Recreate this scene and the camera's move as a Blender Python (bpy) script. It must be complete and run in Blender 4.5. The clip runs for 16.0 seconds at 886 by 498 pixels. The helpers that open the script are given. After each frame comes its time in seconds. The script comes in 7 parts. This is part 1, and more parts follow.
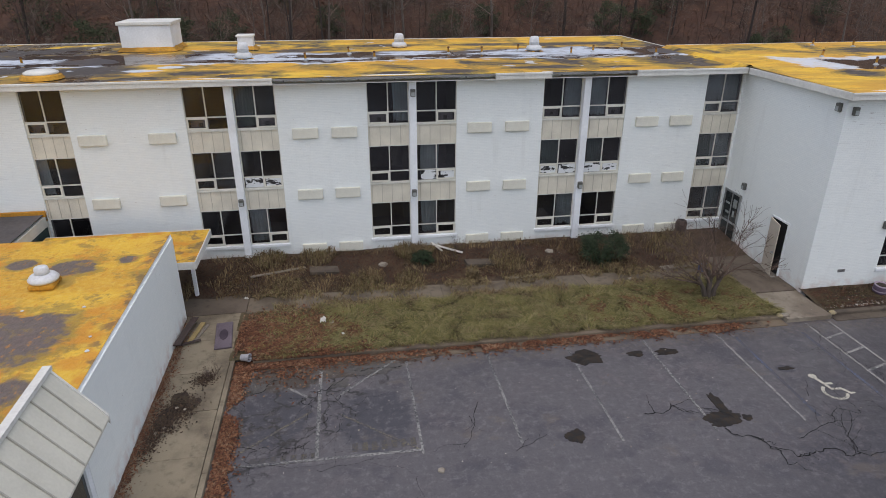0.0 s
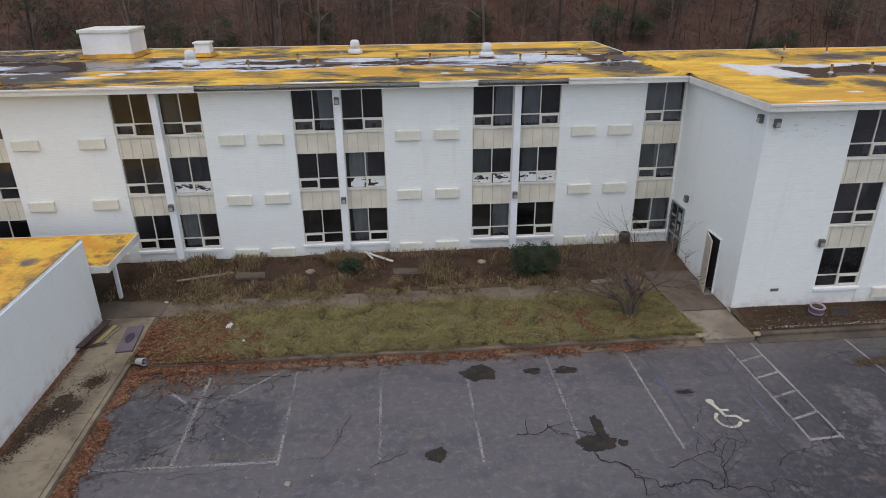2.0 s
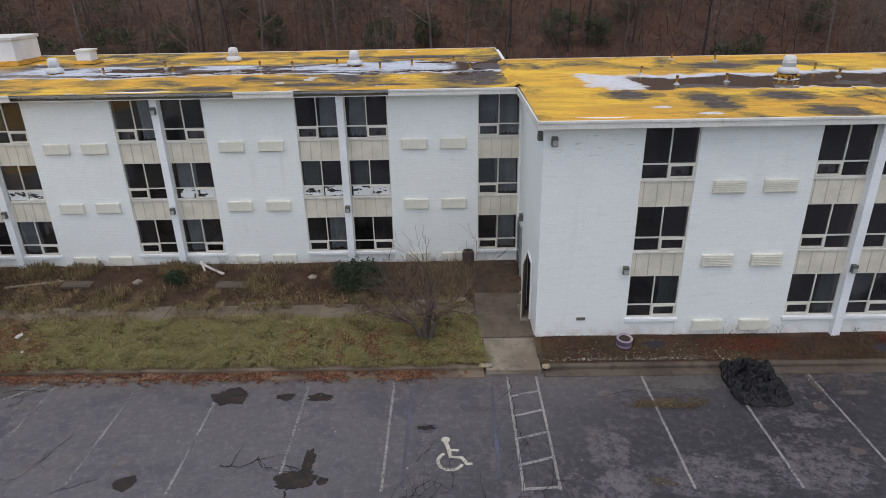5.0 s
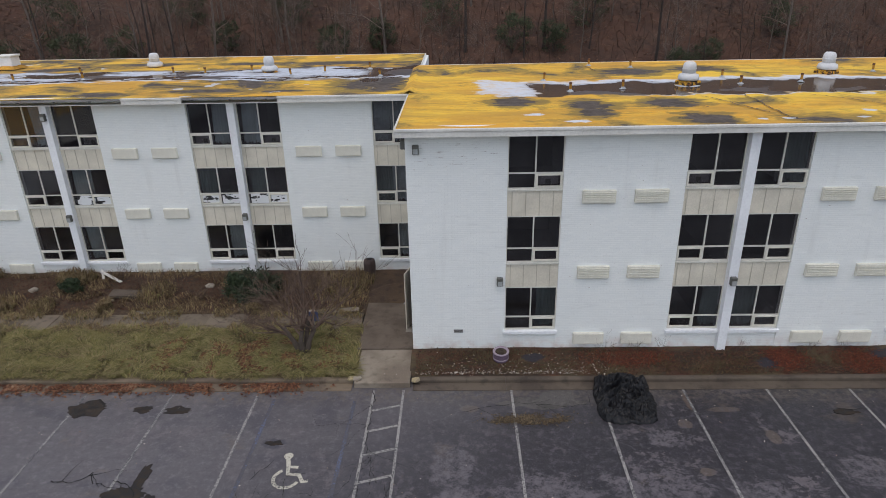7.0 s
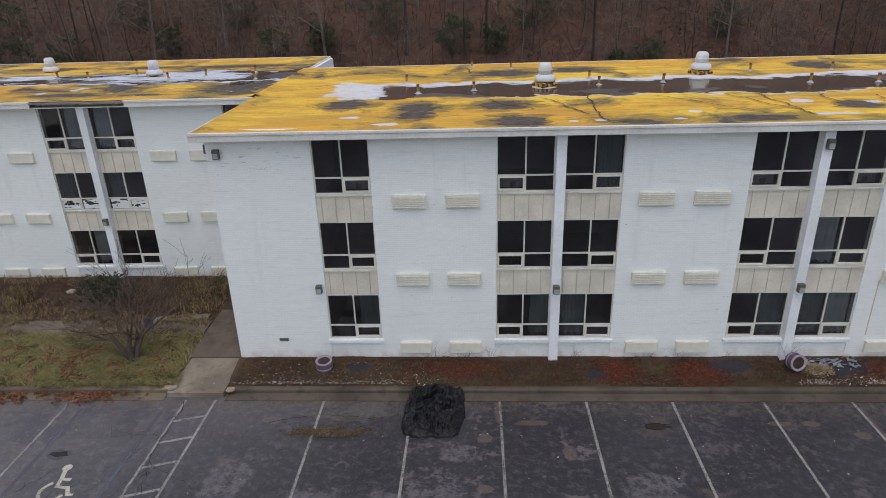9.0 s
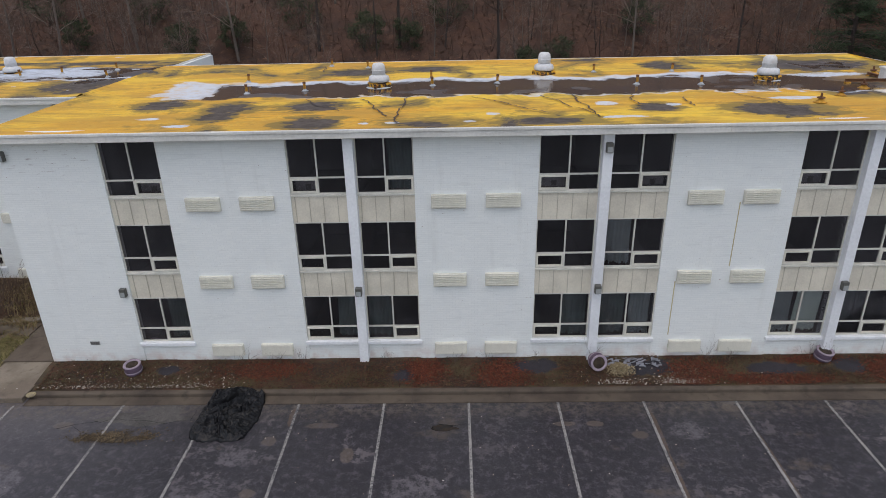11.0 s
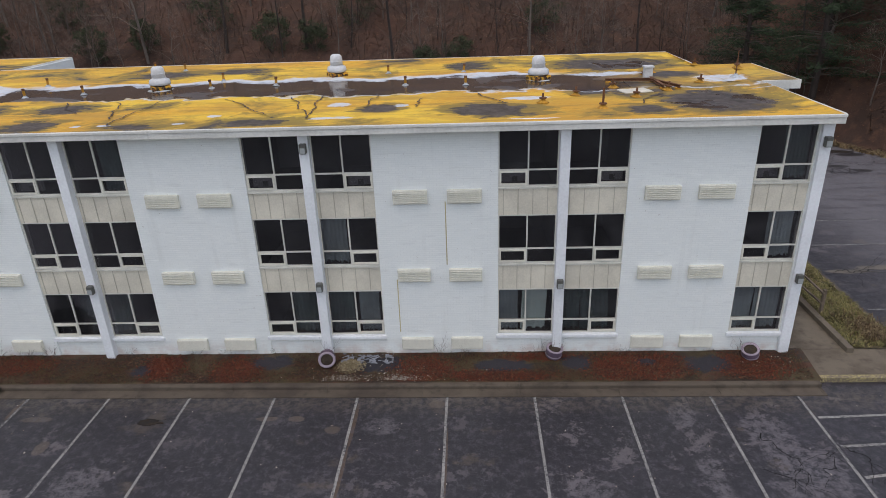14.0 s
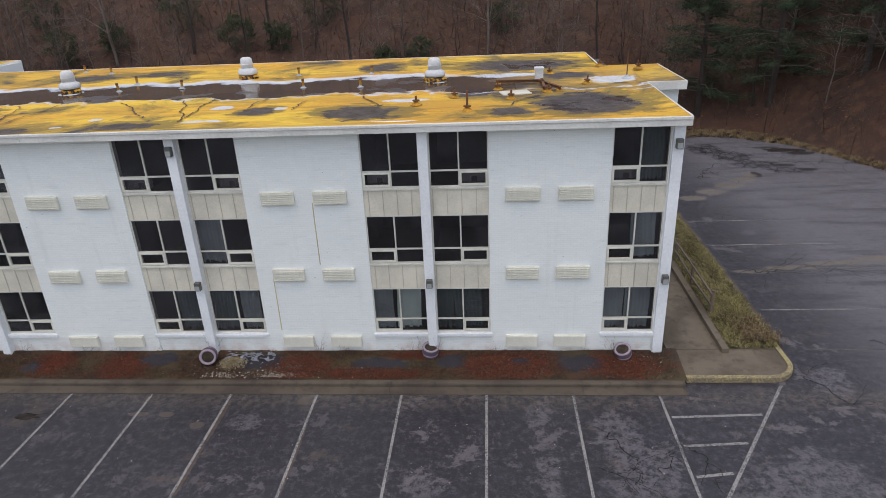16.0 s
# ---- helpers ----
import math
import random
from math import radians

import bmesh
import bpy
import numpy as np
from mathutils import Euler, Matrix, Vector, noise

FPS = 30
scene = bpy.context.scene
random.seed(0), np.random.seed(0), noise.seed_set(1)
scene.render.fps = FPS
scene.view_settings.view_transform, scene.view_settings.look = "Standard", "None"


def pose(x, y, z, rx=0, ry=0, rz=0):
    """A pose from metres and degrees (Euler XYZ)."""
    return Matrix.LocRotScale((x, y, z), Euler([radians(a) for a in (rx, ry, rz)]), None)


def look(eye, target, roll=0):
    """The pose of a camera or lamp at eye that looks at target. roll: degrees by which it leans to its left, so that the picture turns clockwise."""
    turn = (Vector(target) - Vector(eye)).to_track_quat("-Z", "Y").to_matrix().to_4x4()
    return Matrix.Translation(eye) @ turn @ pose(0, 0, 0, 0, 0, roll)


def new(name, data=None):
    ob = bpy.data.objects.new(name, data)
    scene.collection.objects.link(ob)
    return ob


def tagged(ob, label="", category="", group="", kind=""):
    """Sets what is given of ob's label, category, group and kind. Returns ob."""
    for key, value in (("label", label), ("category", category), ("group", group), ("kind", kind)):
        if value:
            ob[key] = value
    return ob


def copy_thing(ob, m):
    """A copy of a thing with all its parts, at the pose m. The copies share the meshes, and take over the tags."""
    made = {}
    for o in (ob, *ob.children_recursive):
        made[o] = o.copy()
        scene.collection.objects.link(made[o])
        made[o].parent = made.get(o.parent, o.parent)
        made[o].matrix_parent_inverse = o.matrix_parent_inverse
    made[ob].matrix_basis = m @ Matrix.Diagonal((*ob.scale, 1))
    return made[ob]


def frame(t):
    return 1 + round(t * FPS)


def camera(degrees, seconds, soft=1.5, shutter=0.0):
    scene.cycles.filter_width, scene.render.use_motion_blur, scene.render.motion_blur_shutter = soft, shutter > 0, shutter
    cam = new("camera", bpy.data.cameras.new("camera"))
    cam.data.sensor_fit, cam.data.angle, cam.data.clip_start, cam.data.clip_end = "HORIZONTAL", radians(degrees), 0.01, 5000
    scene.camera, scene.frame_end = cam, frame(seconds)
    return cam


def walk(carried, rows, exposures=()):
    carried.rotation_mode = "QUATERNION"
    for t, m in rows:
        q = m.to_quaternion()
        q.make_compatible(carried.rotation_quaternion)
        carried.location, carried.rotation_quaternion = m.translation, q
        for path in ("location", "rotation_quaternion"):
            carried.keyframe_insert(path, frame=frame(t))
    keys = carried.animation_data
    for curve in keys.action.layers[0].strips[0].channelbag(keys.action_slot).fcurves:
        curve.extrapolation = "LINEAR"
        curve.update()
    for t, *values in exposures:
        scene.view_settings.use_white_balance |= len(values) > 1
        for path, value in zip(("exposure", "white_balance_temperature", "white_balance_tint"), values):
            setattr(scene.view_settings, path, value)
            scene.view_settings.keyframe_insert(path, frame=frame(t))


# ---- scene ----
cam = camera(69.2, 16.0, soft=0.8)
PATH = [
    (0, (-1.191, 0.492, 12.226), (-0.903, 2.299, 11.418), 0.10),
    (0.5, (-0.326, 0.430, 12.241), (-0.054, 2.239, 11.434), -0.04),
    (1, (0.797, 0.374, 12.278), (1.064, 2.185, 11.472), -0.17),
    (1.5, (2.137, 0.338, 12.325), (2.329, 2.159, 11.521), -0.19),
    (2, (3.923, 0.233, 12.384), (4.070, 2.059, 11.583), -0.47),
    (2.5, (5.841, 0.309, 12.448), (5.934, 2.138, 11.645), -0.68),
    (3, (7.826, 0.416, 12.486), (7.868, 2.248, 11.684), -0.93),
    (3.5, (9.768, 0.516, 12.511), (9.774, 2.349, 11.711), -1.10),
    (4, (11.388, 0.787, 12.503), (11.378, 2.619, 11.700), -1.06),
    (4.2, (11.910, 0.833, 12.502), (11.897, 2.665, 11.700), -1.07),
    (6.3, (16.330, 1.309, 12.489), (16.292, 3.146, 11.698), -1.15),
    (6.5, (16.826, 1.355, 12.487), (16.785, 3.192, 11.698), -1.16),
    (7, (18.290, 1.574, 12.402), (18.242, 3.413, 11.617), -1.18),
    (7.5, (19.751, 1.681, 12.326), (19.684, 3.523, 11.548), -1.34),
    (8, (21.425, 2.035, 12.220), (21.349, 3.876, 11.442), -1.48),
    (8.5, (22.995, 2.273, 12.150), (22.904, 4.114, 11.373), -1.66),
    (9, (24.763, 2.338, 12.137), (24.661, 4.179, 11.362), -1.78),
    (9.2, (25.400, 2.367, 12.148), (25.304, 4.208, 11.371), -1.73),
    (11.3, (31.290, 2.672, 12.258), (31.257, 4.505, 11.459), -1.20),
    (11.5, (31.912, 2.701, 12.269), (31.885, 4.533, 11.467), -1.15),
    (12, (33.499, 2.562, 12.239), (33.476, 4.396, 11.441), -1.06),
    (12.5, (34.982, 2.568, 12.204), (34.950, 4.401, 11.406), -1.24),
    (13, (36.692, 2.546, 12.197), (36.639, 4.378, 11.396), -1.44),
    (13.5, (38.189, 2.517, 12.179), (38.114, 4.349, 11.381), -1.74),
    (14, (39.740, 2.478, 12.174), (39.647, 4.310, 11.378), -2.00),
    (14.5, (41.058, 2.538, 12.178), (40.945, 4.368, 11.379), -2.13),
    (15, (42.319, 2.585, 12.184), (42.195, 4.413, 11.383), -2.12),
    (15.5, (43.364, 2.547, 12.204), (43.228, 4.374, 11.401), -2.28),
    (16, (44.425, 2.414, 12.241), (44.277, 4.240, 11.439), -2.61),
]
walk(cam, [(t, look(eye, target, roll)) for t, eye, target, roll in PATH], ((0, 0.03), (4.2, 0.02), (6.3, -0.01), (9, -0.04), (13.5, -0.04), (14.5, 0.03), (16, 0.12)))

# ---- world and light ----
world = bpy.data.worlds.new("overcast_sky")
scene.world = world
world.use_nodes = True
wt = world.node_tree
sky = wt.nodes.new("ShaderNodeTexSky")
sky.sky_type = "NISHITA"
sky.sun_disc = False
sky.sun_elevation = radians(74)
sky.sun_rotation = radians(200)
sky.dust_density = 2.6
sky.air_density = 0.95
sky.ozone_density = 0.9
wt.links.new(sky.outputs[0], wt.nodes["Background"].inputs[0])
wt.nodes["Background"].inputs[1].default_value = 0.163
sun_data = bpy.data.lights.new("sun", "SUN")
sun_data.energy = 1.39
sun_data.angle = radians(160)
sun_data.color = (1.0, 0.915, 0.79)
sun = new("sun", sun_data)
sun.matrix_world = look((1, -19, 60), (0, 0, 0))


# ---- material helpers ----
class Nodes:
    """A small wrapper round a material's node tree."""

    def __init__(self, name):
        self.mat = bpy.data.materials.new(name)
        self.mat.use_nodes = True
        self.t = self.mat.node_tree
        self.bsdf = self.t.nodes["Principled BSDF"]
        self.out = self.t.nodes["Material Output"]
        tc = self.t.nodes.new("ShaderNodeTexCoord")
        self.pos = tc.outputs["Object"]

    def put(self, socket, value):
        if isinstance(value, bpy.types.NodeSocket):
            self.t.links.new(value, socket)
        elif isinstance(value, tuple) and len(value) == 3 and socket.type == "RGBA":
            socket.default_value = (*value, 1)
        else:
            socket.default_value = value

    def m(self, op, a, b=0.0, c=None):
        n = self.t.nodes.new("ShaderNodeMath")
        n.operation = op
        self.put(n.inputs[0], a)
        self.put(n.inputs[1], b)
        if c is not None:
            self.put(n.inputs[2], c)
        return n.outputs[0]

    def xyz(self, vec=None):
        n = self.t.nodes.new("ShaderNodeSeparateXYZ")
        self.put(n.inputs[0], vec or self.pos)
        return n.outputs

    def scaled(self, sx, sy, sz, vec=None, shift=(0, 0, 0)):
        n = self.t.nodes.new("ShaderNodeMapping")
        self.put(n.inputs["Vector"], vec or self.pos)
        n.inputs["Scale"].default_value = (sx, sy, sz)
        n.inputs["Location"].default_value = shift
        return n.outputs[0]

    def noise(self, scale, detail=4.0, rough=0.55, vec=None, distort=0.0):
        n = self.t.nodes.new("ShaderNodeTexNoise")
        self.put(n.inputs["Vector"], vec or self.pos)
        n.inputs["Scale"].default_value = scale
        n.inputs["Detail"].default_value = detail
        n.inputs["Roughness"].default_value = rough
        n.inputs["Distortion"].default_value = distort
        return n.outputs["Fac"]

    def cells(self, scale, vec=None, feature="DISTANCE_TO_EDGE"):
        n = self.t.nodes.new("ShaderNodeTexVoronoi")
        n.feature = feature
        self.put(n.inputs["Vector"], vec or self.pos)
        n.inputs["Scale"].default_value = scale
        return n.outputs["Distance"]

    def ramp(self, fac, lo, hi, a=0.0, b=1.0):
        n = self.t.nodes.new("ShaderNodeMapRange")
        n.interpolation_type = "SMOOTHSTEP"
        self.put(n.inputs[0], fac)
        for i, v in enumerate((lo, hi, a, b)):
            self.put(n.inputs[1 + i], v)
        return n.outputs[0]

    def mix(self, fac, a, b):
        n = self.t.nodes.new("ShaderNodeMix")
        n.data_type = "RGBA"
        self.put(n.inputs[0], fac)
        self.put(n.inputs[6], a)
        self.put(n.inputs[7], b)
        return n.outputs[2]

    def rand(self):
        return self.t.nodes.new("ShaderNodeObjectInfo").outputs["Random"]

    def island(self):
        return self.t.nodes.new("ShaderNodeNewGeometry").outputs["Random Per Island"]

    def band(self, v, lo, hi, soft):
        """1 between lo and hi, fading over soft."""
        up = self.ramp(v, lo - soft, lo + soft)
        down = self.ramp(v, hi - soft, hi + soft, 1.0, 0.0)
        return self.m("MULTIPLY", up, down)

    def blobs(self, items, ragged=0.9, scale=1.2):
        """Ragged stains: 1 inside the ellipses (x, y, half-width, half-depth)."""
        s = self.xyz()
        field = -5.0
        for cx, cy, rx, ry in items:
            dx = self.m("MULTIPLY", self.m("SUBTRACT", s[0], cx), 1 / rx)
            dy = self.m("MULTIPLY", self.m("SUBTRACT", s[1], cy), 1 / ry)
            d = self.m("SQRT", self.m("ADD", self.m("MULTIPLY", dx, dx), self.m("MULTIPLY", dy, dy)))
            field = self.m("MAXIMUM", field, self.m("SUBTRACT", 1.0, d))
        wob = self.m("MULTIPLY", self.m("SUBTRACT", self.noise(scale, 8, 0.66, vec=self.scaled(0.7, 1.3, 1)), 0.5), ragged * 2.2)
        return self.ramp(self.m("ADD", field, wob), 0.0, 0.22)

    def bump(self, height, strength=0.3, distance=0.01):
        n = self.t.nodes.new("ShaderNodeBump")
        n.inputs["Strength"].default_value = strength
        n.inputs["Distance"].default_value = distance
        self.put(n.inputs["Height"], height)
        self.put(self.bsdf.inputs["Normal"], n.outputs[0])

    def done(self, color, rough=0.8, metal=0.0, spec=0.5):
        self.put(self.bsdf.inputs["Base Color"], color)
        self.put(self.bsdf.inputs["Roughness"], rough)
        self.put(self.bsdf.inputs["Metallic"], metal)
        self.put(self.bsdf.inputs["Specular IOR Level"], spec)
        return self.mat


def simple(name, color, rough=0.7, var=0.25, scale=6.0, metal=0.0, bump=0.15, per=False):
    """A plain painted, wooden or metal surface with variation at two scales."""
    n = Nodes(name)
    big = n.noise(scale * 0.25, 3)
    fine = n.noise(scale * 4, 5)
    f = n.m("ADD", n.m("MULTIPLY", big, 0.6), n.m("MULTIPLY", fine, 0.4))
    dark = tuple(c * (1 - var) for c in color)
    light = tuple(min(1, c * (1 + var * 0.5)) for c in color)
    col = n.mix(n.ramp(f, 0.3, 0.7), dark, light)
    if per:
        col = n.mix(n.m("MULTIPLY", n.rand(), 0.5), col, tuple(c * 0.55 for c in color))
    if bump:
        n.bump(fine, bump, 0.01)
    return n.done(col, rough, metal)


def brick_paint(name, horizontal="x"):
    """White-painted brick: faint courses, dirt, a few chips."""
    n = Nodes(name)
    s = n.xyz()
    cv = n.t.nodes.new("ShaderNodeCombineXYZ")
    n.put(cv.inputs[0], s[0] if horizontal == "x" else s[1])
    n.put(cv.inputs[1], s[2])
    bt = n.t.nodes.new("ShaderNodeTexBrick")
    n.put(bt.inputs["Vector"], cv.outputs[0])
    bt.inputs["Scale"].default_value = 1.0
    bt.inputs["Brick Width"].default_value = 0.203
    bt.inputs["Row Height"].default_value = 0.0677
    bt.inputs["Mortar Size"].default_value = 0.007
    bt.inputs["Mortar Smooth"].default_value = 0.6
    bt.inputs["Color1"].default_value = (0.785, 0.808, 0.787, 1)
    bt.inputs["Color2"].default_value = (0.75, 0.776, 0.76, 1)
    bt.inputs["Mortar"].default_value = (0.70, 0.726, 0.714, 1)
    big = n.noise(0.5, 4)
    streak = n.noise(1.0, 5, vec=n.scaled(2.5, 2.5, 0.25))
    col = n.mix(n.ramp(big, 0.35, 0.75, 0.0, 0.35), bt.outputs["Color"], (0.695, 0.732, 0.722))
    col = n.mix(n.ramp(streak, 0.55, 0.8, 0.0, 0.3), col, (0.55, 0.56, 0.54))
    # splashed soil and pinkish bare brick near the foot of the wall
    foot = n.m("MULTIPLY", n.ramp(s[2], 0.25, 0.95, 1.0, 0.0), n.ramp(n.noise(2.2, 5), 0.4, 0.7))
    col = n.mix(n.m("MULTIPLY", foot, 0.55), col, (0.50, 0.33, 0.27))
    chip = n.ramp(n.noise(9.0, 2, vec=n.scaled(1, 1, 2.6)), 0.765, 0.78)
    col = n.mix(chip, col, (0.30, 0.22, 0.18))
    h = n.m("ADD", n.m("MULTIPLY", bt.outputs["Fac"], -1.0), n.m("MULTIPLY", n.noise(40, 3), 0.35))
    band = n.noise(1.0, 5, 0.6, vec=n.scaled(1.2, 1.2, 14.0))
    col = n.mix(n.ramp(band, 0.62, 0.72, 0.0, 0.5), col, (0.86, 0.88, 0.86))
    if horizontal == "x":  # paint flaking off in courses under the eave at the wing's corner
        peel = n.ramp(n.noise(4.0, 8, 0.75, vec=n.scaled(0.5, 0.5, 3.2)), 0.58, 0.63)
        zone = n.m("MULTIPLY", n.band(s[0], 16.9, 19.7, 0.4), n.band(s[2], 6.95, 7.9, 0.3))
        col = n.mix(n.m("MULTIPLY", peel, n.m("MULTIPLY", zone, 0.8)), col, (0.42, 0.39, 0.37))
        wear = n.ramp(n.noise(2.2, 8, 0.7, vec=n.scaled(0.45, 0.45, 4.0)), 0.56, 0.66, 0.0, 0.28)
        col = n.mix(wear, col, (0.56, 0.58, 0.57))
    n.bump(h, 0.35, 0.006)
    return n.done(col, 0.75)


ROOF_STAINS = {
    "east": ((45.79, 31.52, 2.62, 1.7), (39.65, 31.93, 0.98, 1.3), (29.21, 32.2, 1.31, 0.9), (26.14, 31.57, 1.5, 1.0), (36.8, 23.26, 0.6, 0.74), (40.35, 22.52, 1.35, 1.05), (45.01, 21.96, 0.65, 0.74), (47.5, 23.1, 1.7, 1.75), (20.35, 24.83, 0.84, 0.86),
             (22.9, 24.09, 0.8, 1.0), (22.88, 22.74, 0.57, 0.8), (26.11, 21.57, 0.84, 1.0), (25.76, 24.21, 1.04, 0.85), (29.47, 21.22, 0.85, 0.39), (33.13, 21.49, 1.22, 0.55), (36.55, 34.0, 0.94, 0.35), (43.9, 25.3, 0.7, 0.8), (47.4, 28.2, 1.0, 0.8)),
    "west": ((-9.0, 27.7, 1.3, 0.5), (-7.0, 28.9, 1.4, 0.6), (-5.4, 28.0, 0.9, 0.4), (-11.5, 30.2, 1.8, 1.2), (-10.6, 26.8, 1.2, 0.5), (-14.8, 31.0, 1.8, 1.5), (-11.4, 33.0, 1.2, 1.5), (-16.0, 37.0, 3.0, 1.6), (-7.6, 35.6, 1.2, 1.2),
             (0.9, 27.9, 1.0, 0.35), (3.5, 28.0, 1.2, 0.55), (7.9, 28.5, 1.7, 0.5), (11.2, 28.3, 1.0, 0.3), (14.7, 30.0, 1.5, 1.8), (15.2, 28.3, 0.7, 0.5), (12.6, 37.4, 1.8, 0.7), (7.0, 37.6, 1.6, 0.6), (1.5, 37.8, 2.0, 0.6), (-3.0, 36.2, 1.8, 0.7), (9.4, 30.3, 1.4, 0.3))}


def roof_foam(name, wing):
    """Yellow sprayed foam, worn to dark patches, with white coating and standing water along the middle."""
    n = Nodes(name)
    s = n.xyz()
    wob = n.noise(0.45, 4)
    wob2 = n.noise(1.3, 5)
    yy = n.m("ADD", s[1], n.m("MULTIPLY", n.m("SUBTRACT", wob, 0.5), 3.4))
    yy = n.m("ADD", yy, n.m("MULTIPLY", n.m("SUBTRACT", wob2, 0.5), 1.0))
    fine = n.noise(5.0, 5)
    hue = n.noise(0.22, 3, vec=n.scaled(0.5, 1.4, 1))
    col = n.mix(n.ramp(hue, 0.35, 0.62), (0.76, 0.49, 0.034), (0.64, 0.325, 0.018))
    col = n.mix(n.ramp(fine, 0.4, 0.8, 0.0, 0.4), col, (0.74, 0.55, 0.10))
    dirt = n.noise(0.7, 7, 0.68, vec=n.scaled(0.45, 1.5, 1, shift=(2, 5, 0)))
    col = n.mix(n.ramp(dirt, 0.48, 0.64, 0.0, 0.5), col, (0.34, 0.21, 0.04))
    col = n.mix(n.ramp(n.noise(6.0, 9, 0.8, vec=n.scaled(0.6, 1.2, 1)), 0.53, 0.64, 0.0, 0.38), col, (0.20, 0.13, 0.04))
    drag = n.noise(1.0, 8, 0.72, vec=n.scaled(0.3, 2.6, 1, shift=(7, 3, 0)))
    col = n.mix(n.ramp(drag, 0.55, 0.65, 0.0, 0.5), col, (0.115, 0.075, 0.030))
    ochre = n.ramp(n.noise(0.6, 5, 0.6, vec=n.scaled(0.5, 1.3, 1, shift=(1, 8, 0))), 0.46, 0.56)
    col = n.mix(n.m("MULTIPLY", ochre, 0.5), col, (0.44, 0.235, 0.03))
    # olive algae and bare dark patches
    blot = n.noise(0.30, 8, 0.68, distort=0.5)
    spots = n.blobs(ROOF_STAINS[wing], 1.25, 1.6)
    lean = 0.035 if wing == "east" else 0.0
    algae = n.m("MAXIMUM", n.ramp(blot, 0.47 + lean, 0.58 + lean), n.blobs([(x, y, a * 1.5, b * 1.4) for x, y, a, b in ROOF_STAINS[wing]], 1.1, 0.9))
    col = n.mix(n.m("MULTIPLY", algae, 0.8), col, (0.17, 0.125, 0.028))
    bare = n.m("MAXIMUM", n.ramp(blot, 0.57 + lean, 0.62 + lean), spots)
    gray = n.mix(n.ramp(n.noise(2.2, 7, 0.7), 0.35, 0.65), (0.030, 0.023, 0.019), (0.088, 0.070, 0.064))
    col = n.mix(n.m("MULTIPLY", bare, 0.95), col, gray)
    if wing == "east":
        wet = n.band(yy, 25.67, 29.03, 0.2)
        wet = n.m("MULTIPLY", wet, n.ramp(n.m("ADD", s[0], n.m("MULTIPLY", wob2, 3.0)), 21.8, 23.0))
        wet = n.m("MULTIPLY", wet, n.ramp(s[0], 44.0, 47.0, 1.0, 0.25))
        white = n.m("MULTIPLY", n.band(yy, 28.75, 29.6, 0.2), n.m("MULTIPLY", n.ramp(s[0], 42.0, 44.0, 1.0, 0.0), n.ramp(s[0], 20.5, 22.5)))
        line = n.m("MULTIPLY", n.m("MULTIPLY", n.band(yy, 25.51, 25.65, 0.07), n.ramp(s[0], 24, 26)), n.ramp(n.noise(0.8, 4), 0.36, 0.5))
        patch = n.m("MULTIPLY", n.band(n.m("ADD", s[0], n.m("MULTIPLY", wob2, 2.0)), 20.2, 22.2, 0.2), n.band(yy, 26.3, 29.6, 0.15))
        end = n.blobs(((47.5, 23.1, 1.7, 1.6), (46.2, 31.2, 1.7, 1.2)), 0.7)
    else:
        wet = n.band(yy, 31.74, 35.34, 0.35)
        spot = n.ramp(n.noise(0.55, 4, vec=n.scaled(0.6, 1.6, 1)), 0.42, 0.52)
        white = n.m("MULTIPLY", n.band(yy, 32.46, 35.07, 0.3), spot)
        white = n.m("MULTIPLY", white, n.ramp(s[0], 13.6, 14.4, 1.0, 0.0))
        white = n.m("MULTIPLY", white, n.ramp(s[0], -9.0, -7.0, 0.0, 1.0))
        white = n.m("MAXIMUM", white, n.m("MULTIPLY", n.band(n.m("ADD", s[1], n.m("MULTIPLY", wob2, 2.0)), 33.72, 35.16, 0.2), n.ramp(s[0], -14.2, -13.4, 1.0, 0.0)))
        line = n.m("MULTIPLY", n.band(yy, 31.47, 31.92, 0.15), spot)
        patch = n.blobs(((-9.31, 29.94, 0.9, 0.45), (-8.43, 30.84, 0.7, 0.45)), 0.7)
        left = n.ramp(n.m("ADD", s[0], n.m("MULTIPLY", wob2, 5.0)), -8.4, -7.2, 1.0, 0.0)
        seam = n.band(n.m("ADD", n.m("SUBTRACT", s[0], n.m("MULTIPLY", s[1], 0.17)), n.m("MULTIPLY", wob2, 1.6)), -18.5, -16.9, 0.3)
        left = n.m("MULTIPLY", left, n.m("SUBTRACT", 1.0, n.m("MULTIPLY", seam, 0.85)))
        end = n.m("MULTIPLY", left, n.ramp(n.noise(0.7, 6, 0.65, vec=n.scaled(0.6, 1.3, 1)), 0.38, 0.46))
        end = n.m("MAXIMUM", end, n.blobs(((14.95, 31.02, 1.2, 1.17),), 0.7))
    dark = n.mix(fine, (0.035, 0.028, 0.028), (0.085, 0.068, 0.065))
    col = n.mix(n.m("MULTIPLY", wet, 0.95), col, dark)
    col = n.mix(n.m("MULTIPLY", end, 0.92), col, gray if wing == "east" else n.mix(fine, (0.028, 0.023, 0.02), (0.085, 0.07, 0.06)))
    w = n.m("MAXIMUM", n.m("MAXIMUM", white, line), patch)
    scrap = n.m("MULTIPLY", n.ramp(n.noise(0.9, 3, vec=n.scaled(0.8, 0.8, 1, shift=(3, 9, 0))), 0.685, 0.70), 0.9)
